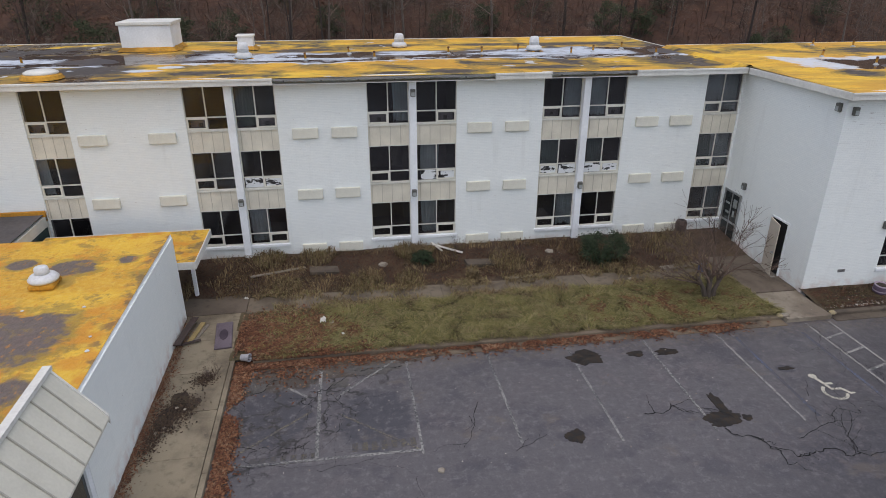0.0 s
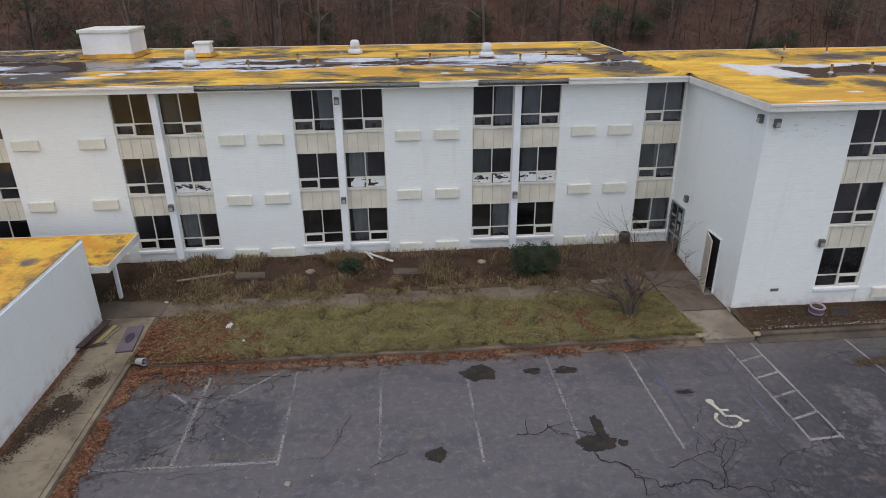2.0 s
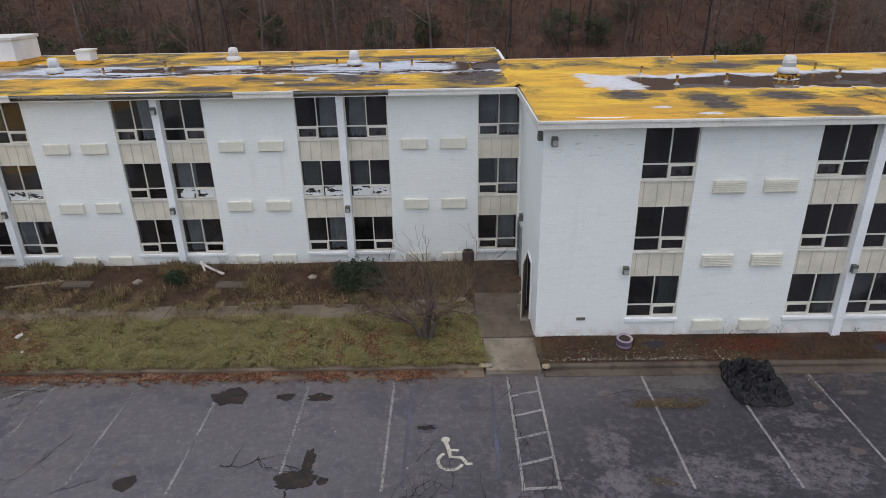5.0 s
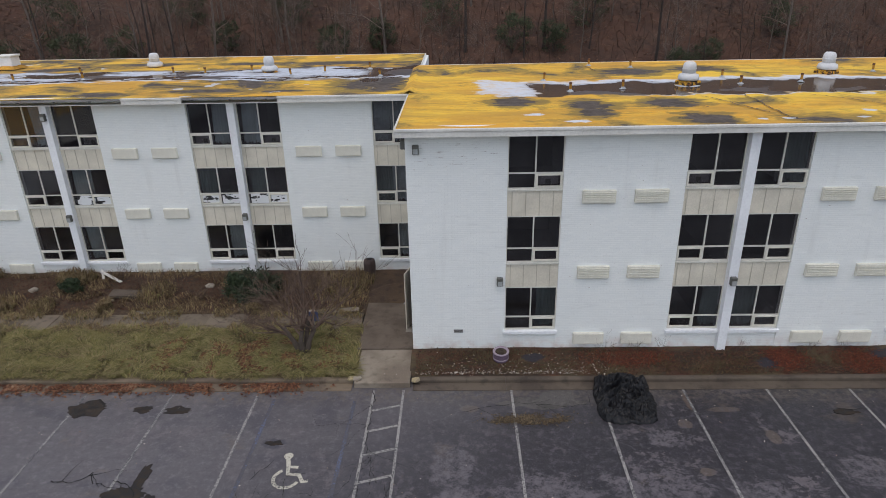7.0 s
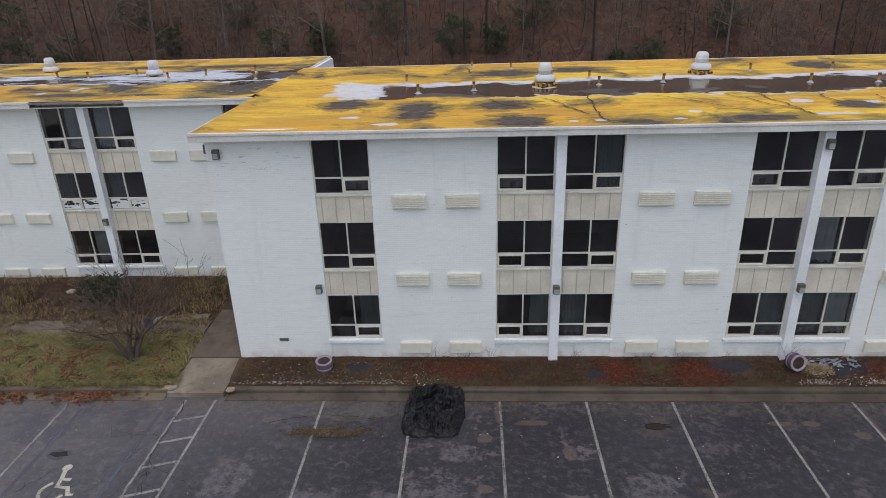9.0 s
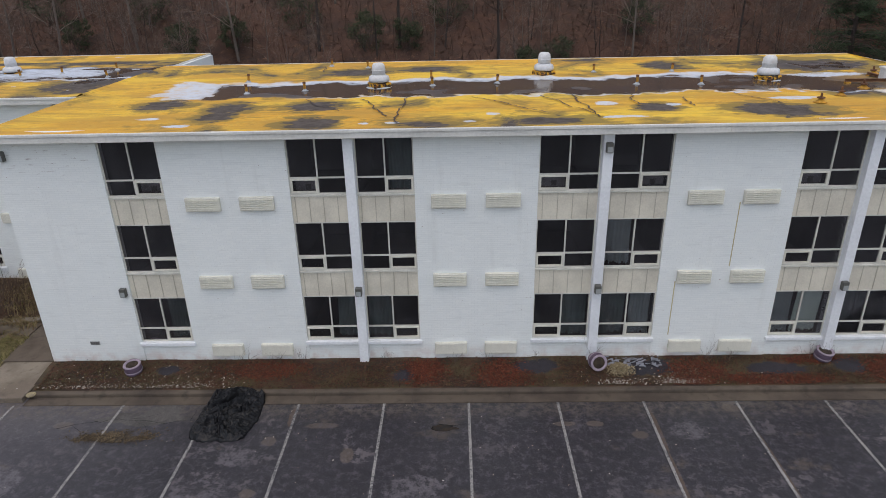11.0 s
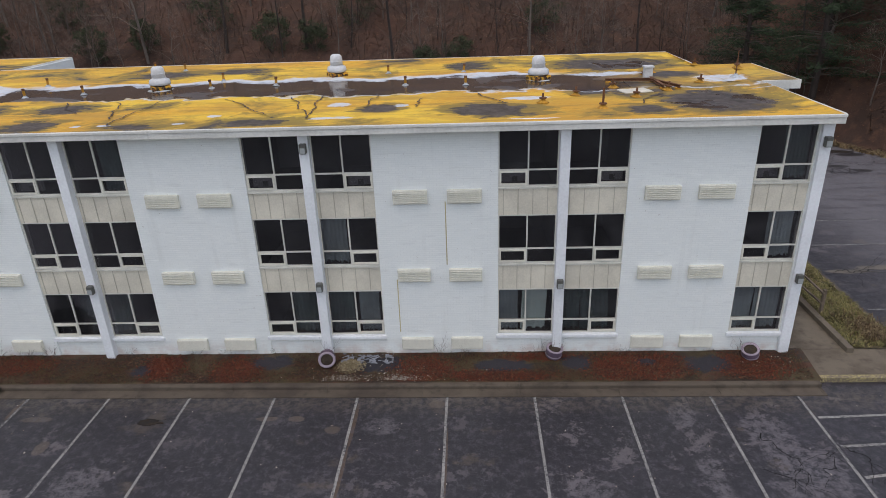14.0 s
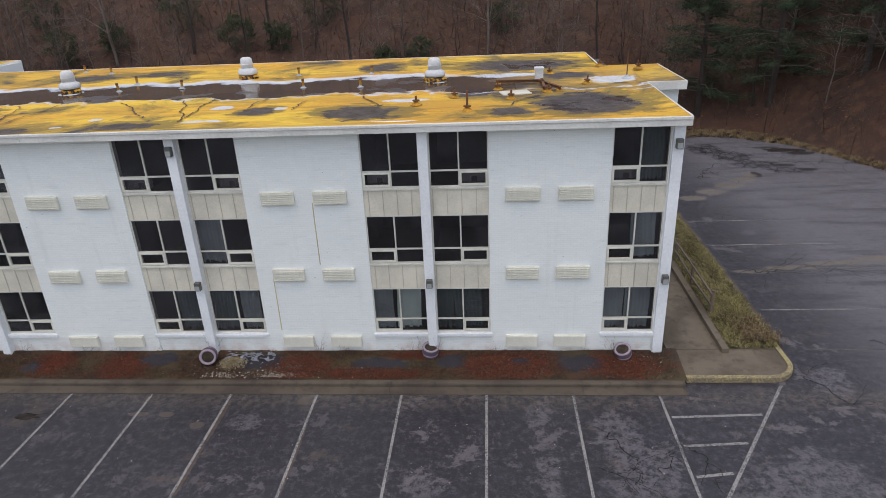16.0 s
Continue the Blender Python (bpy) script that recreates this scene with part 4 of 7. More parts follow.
M["roof_low"] = low_foam()
low_roof("roof_lobby", -26, -7.41, -14, 22.72, 3.47, M["roof_low"])
fascia("fascia", [(-7.48, -14, 3.26, -7.40, 22.74, 3.495), (-26, 22.66, 3.26, -7.49, 22.74, 3.495)], M["white"])
low_roof("roof_canopy", -13.0, -6.78, 22.8, 26.0, 2.3, M["roof_low"])
tagged(part("canopy_edge", B((-13.0, 22.76, 2.08, -6.74, 22.8, 2.36), (-6.78, 22.8, 2.08, -6.74, 26.0, 2.36), (-13, 26.0, 2.08, -6.74, 26.04, 2.36), (-13.0, 22.8, 2.1, -6.78, 26.0, 2.2)), M["trim"]), "cream edge boards of the canopy roof", "fascia", kind="structure")
tagged(part("canopy_post", bevelled(B((-7.36, 24.36, 0.1, -7.22, 24.5, 2.1)), 0.012), M["white"]), "white square canopy post", "post", kind="structure")
low_roof("roof_link", -22, -13.3, 23.4, 27.1, 2.95, M["room"])
tagged(part("link_edge", B((-22, 26.98, 2.7, -13.25, 27.12, 3.12)), simple("orange_foam", (0.55, 0.25, 0.02), 0.8, 0.4, 4)), "orange foam upstand along the link roof", "fascia", kind="structure")
tagged(part("link_wall", B((-13.4, 23.3, -0.1, -13.25, 27.1, 2.9)), M["alu"]), "cream glazed side of the link corridor", "wall", kind="structure")
tagged(part("wall_link_glass", B((-13.24, 23.6, 1.0, -13.23, 26.9, 2.5)), simple("dark_link_glass", (0.05, 0.07, 0.07), 0.1, 0.2, 2, bump=0)), "dark glass of the link corridor", "window", kind="structure")

# gabled metal entrance roof
ent = thing("entrance_roof", "tan standing-seam metal gable over the entrance", "roof", kind="structure")
gx, gz, ex, ez, gy0, gy1 = -7.71, 4.28, -6.73, 2.92, -2.0, 13.12
bm = bmesh.new()
for sgn in (1, -1):
    e = gx + sgn * (ex - gx)
    q = [(gx, gy0, gz), (e, gy0, ez), (e, gy1, ez), (gx, gy1, gz)]
    lo = [bm.verts.new(p) for p in q]
    hi = [bm.verts.new((p[0], p[1], p[2] + 0.06)) for p in q]
    bm.faces.new(hi if sgn > 0 else hi[::-1])
    bm.faces.new(lo[::-1] if sgn > 0 else lo)
    for i in range(4):
        bm.faces.new((lo[i], lo[(i + 1) % 4], hi[(i + 1) % 4], hi[i]))
bmesh.ops.recalc_face_normals(bm, faces=bm.faces[:])
M["tanmetal"] = simple("tan_metal", (0.57, 0.55, 0.47), 0.5, 0.10, 4)
# darker than the sheet: the shadow side of the seams is in this colour
M["seam"] = simple("seam_metal_shade", (0.40, 0.385, 0.33), 0.55, 0.15, 4)
metal = part("metal_sheet", bm, M["tanmetal"], ent)
dx, dz = ex - gx, ez - gz
for i in range(28):
    y = 12.64 - i * 0.53
    bm = bmesh.new()
    vs = []
    for yy in (y - 0.014, y + 0.014):
        for (px, pz) in ((gx, gz + 0.06), (ex, ez + 0.06), (ex, ez + 0.125), (gx, gz + 0.125)):
            vs.append(bm.verts.new((px, yy, pz)))
    for f in ((0, 1, 2, 3), (7, 6, 5, 4), (3, 2, 6, 7), (1, 5, 6, 2), (0, 3, 7, 4)):
        bm.faces.new([vs[k] for k in f])
    part("seam", bm, M["seam"], metal)
part("ridge_cap", B((gx - 0.09, gy0, gz + 0.03, gx + 0.09, gy1 + 0.06, gz + 0.13)), M["trim"], ent)
bm = bmesh.new()
for s0, s1 in (((gx, gz), (ex, ez)), ((gx, gz), (2 * gx - ex, ez))):
    vs = [bm.verts.new(p) for p in ((s0[0], gy1, s0[1] - 0.12), (s1[0], gy1, s1[1] - 0.12), (s1[0], gy1, s1[1] + 0.1), (s0[0], gy1, s0[1] + 0.1), (s0[0], gy1 + 0.06, s0[1] - 0.12), (s1[0], gy1 + 0.06, s1[1] - 0.12), (s1[0], gy1 + 0.06, s1[1] + 0.1), (s0[0], gy1 + 0.06, s0[1] + 0.1))]
    for f in ((0, 1, 2, 3), (7, 6, 5, 4), (3, 2, 6, 7), (0, 4, 5, 1), (1, 5, 6, 2), (0, 3, 7, 4)):
        bm.faces.new([vs[k] for k in f])
bmesh.ops.recalc_face_normals(bm, faces=bm.faces[:])
part("rake_board", bm, M["trim"], ent)
bm = bmesh.new()
tri = [(gx, gz), (ex, ez), (2 * gx - ex, ez)]
lo = [bm.verts.new((x, gy1 - 0.12, z)) for x, z in tri]
hi = [bm.verts.new((x, gy1 - 0.02, z)) for x, z in tri]
bm.faces.new(lo)
bm.faces.new(hi[::-1])
for i in range(3):
    bm.faces.new((lo[i], lo[(i + 1) % 3], hi[(i + 1) % 3], hi[i]))
bmesh.ops.recalc_face_normals(bm, faces=bm.faces[:])
part("gable_infill", bm, M["white"], ent)
ew = thing("window_98", "dark entrance glazing in white frames", "window", kind="structure")
part("window_frame", B((-7.34, 4.0, 0.2, -7.28, 4.1, 2.7), (-7.34, 12.6, 0.2, -7.26, 12.8, 2.98), (-7.34, 4.1, 2.88, -7.28, 12.6, 2.98), (-7.34, 9.9, 0.2, -7.28, 9.98, 2.88), (-7.34, 7.0, 0.2, -7.28, 7.08, 2.88)), M["white"], ew)
part("pane", B((-7.34, 4.1, 0.2, -7.32, 12.6, 2.88)), simple("dark_entrance_glass", (0.03, 0.035, 0.035), 0.08, 0.2, 2, bump=0), ew)

# ---- paving and kerbs ----
def pieces_x(name, x0, x1, step, make, mt, parent, gap=0.015):
    x = x0
    while x < x1 - 0.05:
        b = min(x + step, x1)
        part(name, make(x + gap / 2, b - gap / 2), mt, parent)
        x = b


def kerb_bm(a, b, y0=19.32, y1=19.5, z=0.15):
    """An upright kerb with a rounded nose, and the flat gutter pan before it."""
    bm = B((a, y0, -0.05, b, y1, z))
    bmesh.ops.bevel(bm, geom=[e for e in bm.edges if all(v.co.z > 0.1 and v.co.y < y0 + 0.01 for v in e.verts)], offset=0.04, segments=2, affect="EDGES", profile=0.5)
    box(bm, a, y0 - 0.4, -0.05, b, y0 - 0.002, 0.022)
    return bm


kerb = thing("kerb", "weathered brown concrete kerb along the parking lot", "kerb", kind="structure")
pieces_x("kerb_stone", -4.6, 14.75, 3.05, kerb_bm, M["kerb_west"], kerb, 0.008)
pieces_x("kerb_stone", 16.75, 50.4, 3.05, kerb_bm, M["kerb"], kerb, 0.008)
path = thing("pavement", "old concrete walk across the courtyard with weedy joints", "pavement", kind="structure")
pieces_x("slab", -5.2, 14.6, 1.52, lambda a, b: B((a, 22.62, 0.05, b, 23.85, 0.185 + random.uniform(-0.01, 0.012))), M["walkway"], path, 0.016)
apron = thing("pavement_side", "damp dark concrete walk beside the wing wall", "pavement", kind="structure")
for a, b, mt in ((19.1, 21.15, M["apron"]), (21.17, 24.1, M["wet_walk"]), (24.12, 27.15, M["wet_walk"])):
    part("slab", B((14.62 + (0.2 if a < 20 else 0), a, 0.0, 16.66, b, 0.17 if a < 20 else 0.205)), mt, apron)
wp = thing("pavement_west", "cracked concrete walkway along the low building", "pavement", kind="structure")
for i in range(8):
    part("slab", B((-7.34, 20.9 - (i + 1) * 2.02 + 0.02, -0.02, -5.36, 20.9 - i * 2.02, 0.15 + random.uniform(-0.01, 0.01))), M["west_walk"], wp)
part("slab", B((-7.34, 20.92, -0.02, -4.9, 22.74, 0.15)), M["west_walk"], wp)
part("slab", B((-13.2, 22.75, -0.02, -5.22, 24.4, 0.165)), M["wet_walk"], wp)
for i in range(5):
    part("kerb_stone", B((-5.34, 20.2 - (i + 1) * 3.0 + 0.02, -0.05, -5.2, 20.2 - i * 3.0, 0.15)), M["west_walk"], wp)

# the east end: walk, ramp kerb, grass island
ei = thing("pavement_east", "concrete walk with a rounded yellow-edged kerb", "pavement", kind="structure")
poly_slab("slab", [(50.46, 19.78)] + [(53.08 + 0.77 * math.sin(radians(q)), 20.55 - 0.77 * math.cos(radians(q))) for q in range(0, 91, 15)] + [(53.85, 21.28), (50.46, 21.28)], 0.0, 0.15, M["walkway"], ei)
part("slab", B((50.3, 21.3, 0.0, 52.1, 26.3, 0.15)), M["walkway"], ei)
part("slab", B((50.3, 26.32, 0.0, 52.1, 34.0, 0.13)), M["wet_walk"], ei)
bm = bmesh.new()
arc = [radians(x) for x in range(0, 91, 10)]
inner = [(50.5, 19.77)] + [(53.08 + 0.78 * math.sin(q), 20.55 - 0.78 * math.cos(q)) for q in arc] + [(53.86, 21.6)]
outer = [(50.5, 19.61)] + [(53.08 + 0.94 * math.sin(q), 20.55 - 0.94 * math.cos(q)) for q in arc] + [(54.02, 21.6)]
vv = [[bm.verts.new((x, y, z)) for x, y in ring] for ring, z in ((inner, 0.175), (outer, 0.165), (outer, -0.02), (inner, -0.02))]
for r in range(4):
    for i in range(len(inner) - 1):
        bm.faces.new((vv[r][i], vv[r][i + 1], vv[(r + 1) % 4][i + 1], vv[(r + 1) % 4][i]))
bm.faces.new([vv[r][0] for r in range(4)])
bm.faces.new([vv[r][-1] for r in range(3, -1, -1)])
bmesh.ops.recalc_face_normals(bm, faces=bm.faces[:])
part("kerb_stone", bm, M["yellow_line"], ei, "kerb with worn yellow paint")
part("kerb_stone", B((52.02, 21.05, 0.0, 52.24, 30.5, 0.32)), M["walkway"], ei)
part("kerb_stone", B((54.0, 21.62, -0.02, 54.2, 38.0, 0.14)), M["kerb"], ei)
strip = sheet("lawn_east", 52.3, 21.3, 54.02, 38.0, 6, 50, lambda x, y: 0.16 + 0.03 * noise.noise((x, y, 0)), M["lawn"])
tagged(strip, "narrow strip of rough grass beside the ramp", "lawn", kind="structure")

# ---- lot markings ----
LINES = {"n": 0}


def stripe(x0, y0, x1, y1, w=0.09, mt=None):
    LINES["n"] += 1
    z = 0.0045 + 0.0007 * (LINES["n"] % 5)
    d = Vector((x1 - x0, y1 - y0, 0))
    s = Vector((-d.y, d.x, 0)).normalized() * w / 2
    a, b = Vector((x0, y0, 0)), Vector((x1, y1, 0))
    bm = bmesh.new()
    lo = [bm.verts.new((*p.xy, 0.0005)) for p in (a - s, b - s, b + s, a + s)]
    hi = [bm.verts.new((*p.xy, z)) for p in (a - s, b - s, b + s, a + s)]
    bm.faces.new(hi)
    for i in range(4):
        bm.faces.new((lo[i], lo[(i + 1) % 4], hi[(i + 1) % 4], hi[i]))
    bmesh.ops.recalc_face_normals(bm, faces=bm.faces[:])
    return tagged(part("parking_line", bm, mt or M["line"]), "worn white painted parking line on the asphalt", "parking line", "parking lines", "structure")


for x in (0.47, 3.26, 6.1, 8.95, 11.76, 15.5, 16.46, 19.95, 22.75, 25.46, 28.11, 30.72, 33.45, 36.07, 38.87, 41.57, 44.24, 46.9, 49.51):
    stripe(x, 18.75 if x < 12 else 18.95, x, 14.2 if x < 5 else 13.85, 0.078, M["faint_line"] if x < 11 else M["line"])
stripe(-2.36, 18.6, -2.42, 14.4, 0.11, M["faint_line"])
stripe(53.32, 19.48, 50.15, 14.75)
for y in (17.9, 16.67, 15.51):
    stripe(49.62, y, 53.3 - (19.5 - y) * 0.68, y + 0.15)
for y in (18.16, 17.18, 16.15, 15.08):
    stripe(15.52, y - 0.28, 16.42, y)
stripe(-3.37, 17.83, -2.76, 17.27, 0.08, M["faint_line"])
stripe(15.44, 13.9, 16.47, 13.96)
stripe(-1.86, 17.13, 0.22, 19.0, 0.08, M["faint_line"])
stripe(-1.83, 16.33, 0.4, 14.4, 0.07, M["old_line"])
stripe(-5.0, 14.48, 0.45, 14.38, 0.1, M["faint_line"])
stripe(-4.52, 15.0, -2.6, 16.55, 0.07, M["old_line"])
for y in (24.22, 30.3, 33.35):
    stripe(54.5, y, 60.0, y + 0.05, 0.07, M["faint_line"])
for y in (21.5, 18.76):
    stripe(54.9, y, 60.0, y, 0.06, M["old_line"])
for x0, y0, x1, y1 in ((12.35, 18.5, 12.3, 14.0), (14.95, 18.4, 14.9, 14.3)):
    stripe(x0, y0, x1, y1, 0.11, M["blue_line"])

# ---- doors in the side wall ----
M["door_tan"] = simple("tan_door_paint", (0.52, 0.46, 0.38), 0.55, 0.2, 4)
# flat black stands in for the shade inside the doorway and bin mouth
M["black"] = simple("painted_shade", (0.012, 0.012, 0.012), 0.9, 0.2, 4)
M["steel"] = simple("galvanised_steel", (0.42, 0.43, 0.43), 0.4, 0.25, 8, metal=0.7)
M["dark_glass"] = simple("door_dark_glass", (0.03, 0.035, 0.035), 0.08, 0.2, 2, bump=0)
d1 = thing("door_1", "dark glazed exit door with a metal frame and grille", "door", kind="structure")
part("door_frame", B((16.60, 25.78, 0.2, 16.67, 25.86, 2.62), (16.60, 26.98, 0.2, 16.67, 27.06, 2.62), (16.60, 25.86, 2.54, 16.67, 26.98, 2.62)), M["steel"], d1)
part("pane", B((16.645, 25.86, 0.24, 16.655, 26.98, 2.54)), M["dark_glass"], d1)
part("rail", B((16.62, 25.86, 1.1, 16.645, 26.98, 1.2), (16.62, 26.4, 0.24, 16.645, 26.46, 1.1), (16.62, 26.4, 1.2, 16.645, 26.46, 2.54)), M["steel"], d1)
for k, (ya, za, yb, zb) in enumerate(((26.0, 1.9, 26.3, 2.3), (26.5, 1.5, 26.8, 1.62), (26.1, 1.45, 26.25, 1.75), (26.55, 1.95, 26.9, 2.05))):
    part("mark", B((16.636 - 0.001 * k, ya, za, 16.642, yb, zb)), M["lens"], d1, "pale scrawled paint mark")
d2 = thing("door_2", "tan metal service door standing slightly ajar", "door", kind="structure")
part("door_frame", B((16.61, 22.38, 0.2, 16.67, 22.44, 2.58), (16.61, 23.46, 0.2, 16.67, 23.52, 2.58), (16.61, 22.44, 2.52, 16.67, 23.46, 2.58)), M["white"], d2)
# black plate on the wall, painted as the unlit doorway behind the leaf
part("opening_shade", B((16.655, 22.44, 0.2, 16.665, 23.46, 2.52)), M["black"], d2)
leaf = part("leaf", bevelled(B((-0.045, -1.0, 0.0, 0.0, 0.0, 2.28)), 0.006), M["door_tan"], d2)
leaf.matrix_basis = pose(16.62, 23.45, 0.22, 0, 0, -16)
part("handle", B((-0.12, -0.93, 1.0, -0.045, -0.80, 1.04), (-0.07, -0.93, 0.97, -0.045, -0.86, 1.07)), M["steel"], leaf)
tagged(part("threshold", B((16.3, 22.3, 0.2, 16.66, 23.6, 0.225)), M["concrete"]), "thin concrete threshold at the door", "threshold", kind="structure")
wv = thing("foundation_vent", "small rusty brick vent low in the wall", "vent")
part("vent_frame", B((18.1, EF - 0.02, 0.98, 18.42, EF + 0.01, 1.10)), M["gutter"], wv)
for i in range(3):
    part("slat", B((18.12, EF - 0.03, 1.0 + i * 0.033, 18.40, EF - 0.02, 1.015 + i * 0.033)), M["bare_wood"], wv)
M["stain"] = simple("rust_stain", (0.52, 0.46, 0.28), 0.8, 0.3, 5)
for x, z0, z1 in ((38.90, 3.6, 5.72), (37.28, 1.15, 3.1)):
    tagged(part("drip_stain", B((x, EF - 0.004, z0, x + 0.035, EF + 0.01, z1)), M["stain"]), "ochre drip stain below a wall grille", "stain", "drip stains", "structure")

# ---- behind the glass ----
# grey and teal sheets also stand in for sky reflections in the panes
CURT = [simple("curtain_pale", (0.72, 0.93, 0.83), 0.9, 0.2, 5), simple("curtain_reflection_grey", (0.33, 0.42, 0.415), 0.9, 0.35, 5), simple("curtain_reflection_teal", (0.095, 0.145, 0.135), 0.9, 0.4, 5)]


def curtain(x0, x1, y, floor, tone, ragged=0.0):
    sill, tr, head = FLOORS[floor]
    n = 28
    vs, fs = [], []
    ph = random.uniform(0, 6)
    for i in range(n + 1):
        x = x0 + (x1 - x0) * i / n
        yy = y + 0.17 + (0.002, 0.006, 0.008)[tone] * math.sin(i * 1.5 + ph) + 0.008 * math.sin(i * 0.5)
        zb = sill + 0.05 + ragged * random.random()
        for z in (zb, (zb + head) / 2, head - 0.03):
            vs.append((x + 0.03 * math.sin(z * 2 + ph), yy, z))
    k = len(vs)
    vs += [(v[0], v[1] + 0.008, v[2]) for v in vs]
    for i in range(n):
        for j in range(2):
            a = i * 3 + j
            fs.append((a, a + 3, a + 4, a + 1))
            fs.append((k + a, k + a + 1, k + a + 4, k + a + 3))
    ob = mesh_of("curtain", vs, fs, CURT[tone])
    return tagged(ob, ("pale green", "grey", "dark teal")[tone] + " sheet behind the window glass for curtains and sky reflections", "curtain", "curtains")


# hung curtains, plus sheets where a pane only holds a pale reflection
for x0, x1, y, f, tone in ((41.3, 42.1, EF, 0, 0), (40.45, 41.2, EF, 0, 1), (47.95, 48.7, EF, 0, 1), (48.7, 49.5, EF, 0, 1), (48.75, 49.5, EF, 1, 1), (48.8, 49.5, EF, 2, 2), (34.98, 35.8, EF, 1, 1), (35.0, 35.8, EF, 0, 2), (36.0, 36.65, EF, 0, 1), (42.4, 43.2, EF, 0, 2), (43.2, 44.1, EF, 0, 2), (26.5, 27.1, EF, 0, 2), (20.9, 21.55, EF, 0, 2), (27.5, 28.3, EF, 0, 0 + 2), (33.8, 34.6, EF, 0, 2), (28.4, 29.1, EF, 2, 2),
                           (-5.3, -4.6, WF, 2, 2), (-5.3, -4.5, WF, 0, 1), (0.95, 1.75, WF, 2, 1), (2.1, 2.9, WF, 1, 0 + 1), (2.1, 2.8, WF, 0, 1), (8.4, 9.15, WF, 0, 1), (8.4, 9.15, WF, 2, 1), (9.6, 10.3, WF, 2, 1), (14.9, 15.6, WF, 2, 1), (15.6, 16.5, WF, 2, 1), (15.6, 16.5, WF, 1, 1), (14.9, 15.6, WF, 1, 2), (15.7, 16.5, WF, 0, 1), (-13.4, -12.8, WF, 1, 1), (7.5, 8.3, WF, 1, 2), (9.6, 10.3, WF, 1, 2)):
    curtain(x0, x1, y, f, tone, 0.15)


def film():
    n = Nodes("torn_white_film")
    f = n.noise(3.2, 4, 0.6, vec=n.scaled(0.7, 1, 1.6))
    col = n.mix(n.ramp(f, 0.55, 0.57), (0.66, 0.68, 0.69), (0.015, 0.015, 0.016))
    return n.done(col, 0.6)


M["film"] = film()
for a, b in ((-5.38, -3.66), (2.04, 3.8), (7.42, 9.18), (9.49, 11.25)):
    sill, tr, head = FLOORS[1]
    xm = (a + b) / 2
    for p, q in ((a + 0.06, xm - 0.04), (xm + 0.04, b - 0.06)):
        tagged(part("window_film", B((p, WF + 0.062, sill + 0.07, q, WF + 0.068, sill + 0.52)), M["film"]), "torn white film stuck on the lower window lights", "window film", "window films")
# added boxes draw the reflected grey bars and dark centre of the hopper panes
HU = {}
for y, bays in ((EF, EAST), (WF, WEST)):
    for a, b, kind in bays:
        for xc in ((a + 0.47, b - 0.47) if kind == "pair" else ((a + 0.47,) if kind == "l" else (b - 0.47,))):
            if "m" not in HU:
                h = thing("window_heater", "added grey box behind the hopper sash, for its reflected grey bars", "heater", "window heaters")
                case = part("casing", B((-0.36, 0.0, 0.0, 0.36, 0.14, 0.30)), M["gutter"], h)
                part("grey_bars", B((-0.33, -0.01, 0.2, -0.06, 0.0, 0.32), (0.06, -0.01, 0.2, 0.33, 0.0, 0.32)), M["gutter"], case)
                part("dark_centre", B((-0.05, -0.012, 0.02, 0.12, 0.0, 0.18)), M["fitting"], case)
                HU["m"] = h
                h.matrix_basis = pose(xc, y + 0.34, 6.2)
            else:
                copy_thing(HU["m"], pose(xc, y + 0.34, 6.2))

# ---- on the roofs ----
M["vent_white"] = simple("weathered_white_metal", (0.62, 0.63, 0.64), 0.5, 0.22, 4)
M["foam"] = simple("foam_flashing", (0.50, 0.25, 0.022), 0.8, 0.6, 3, bump=0.6)


def burnt_foam(name):
    """Foam flashing, scorched and peeled to black in places."""
    n = Nodes(name)
    f = n.noise(4.0, 6, 0.65, vec=n.scaled(1, 1, 1.8))
    col = n.mix(n.ramp(f, 0.46, 0.54), (0.62, 0.33, 0.022), (0.014, 0.011, 0.010))
    col = n.mix(n.ramp(n.noise(9, 4), 0.5, 0.7, 0.0, 0.6), col, (0.48, 0.17, 0.02))
    n.bump(f, 0.8, 0.04)
    return n.done(col, 0.8)


M["burnt_foam"] = burnt_foam("burnt_foam")
M["rust"] = simple("rusty_iron", (0.16, 0.07, 0.03), 0.85, 0.5, 8, bump=0.4)
M["mound"] = simple("grey_roof_coating", (0.42, 0.45, 0.48), 0.8, 0.4, 4)
VENT = {}


def roof_z(x, y):
    """Level of the gently rising roof decks."""
    return TOP + 0.02 + (0.1 * (y - 20.55) / 13.85 if x > 16.45 else 0.0)


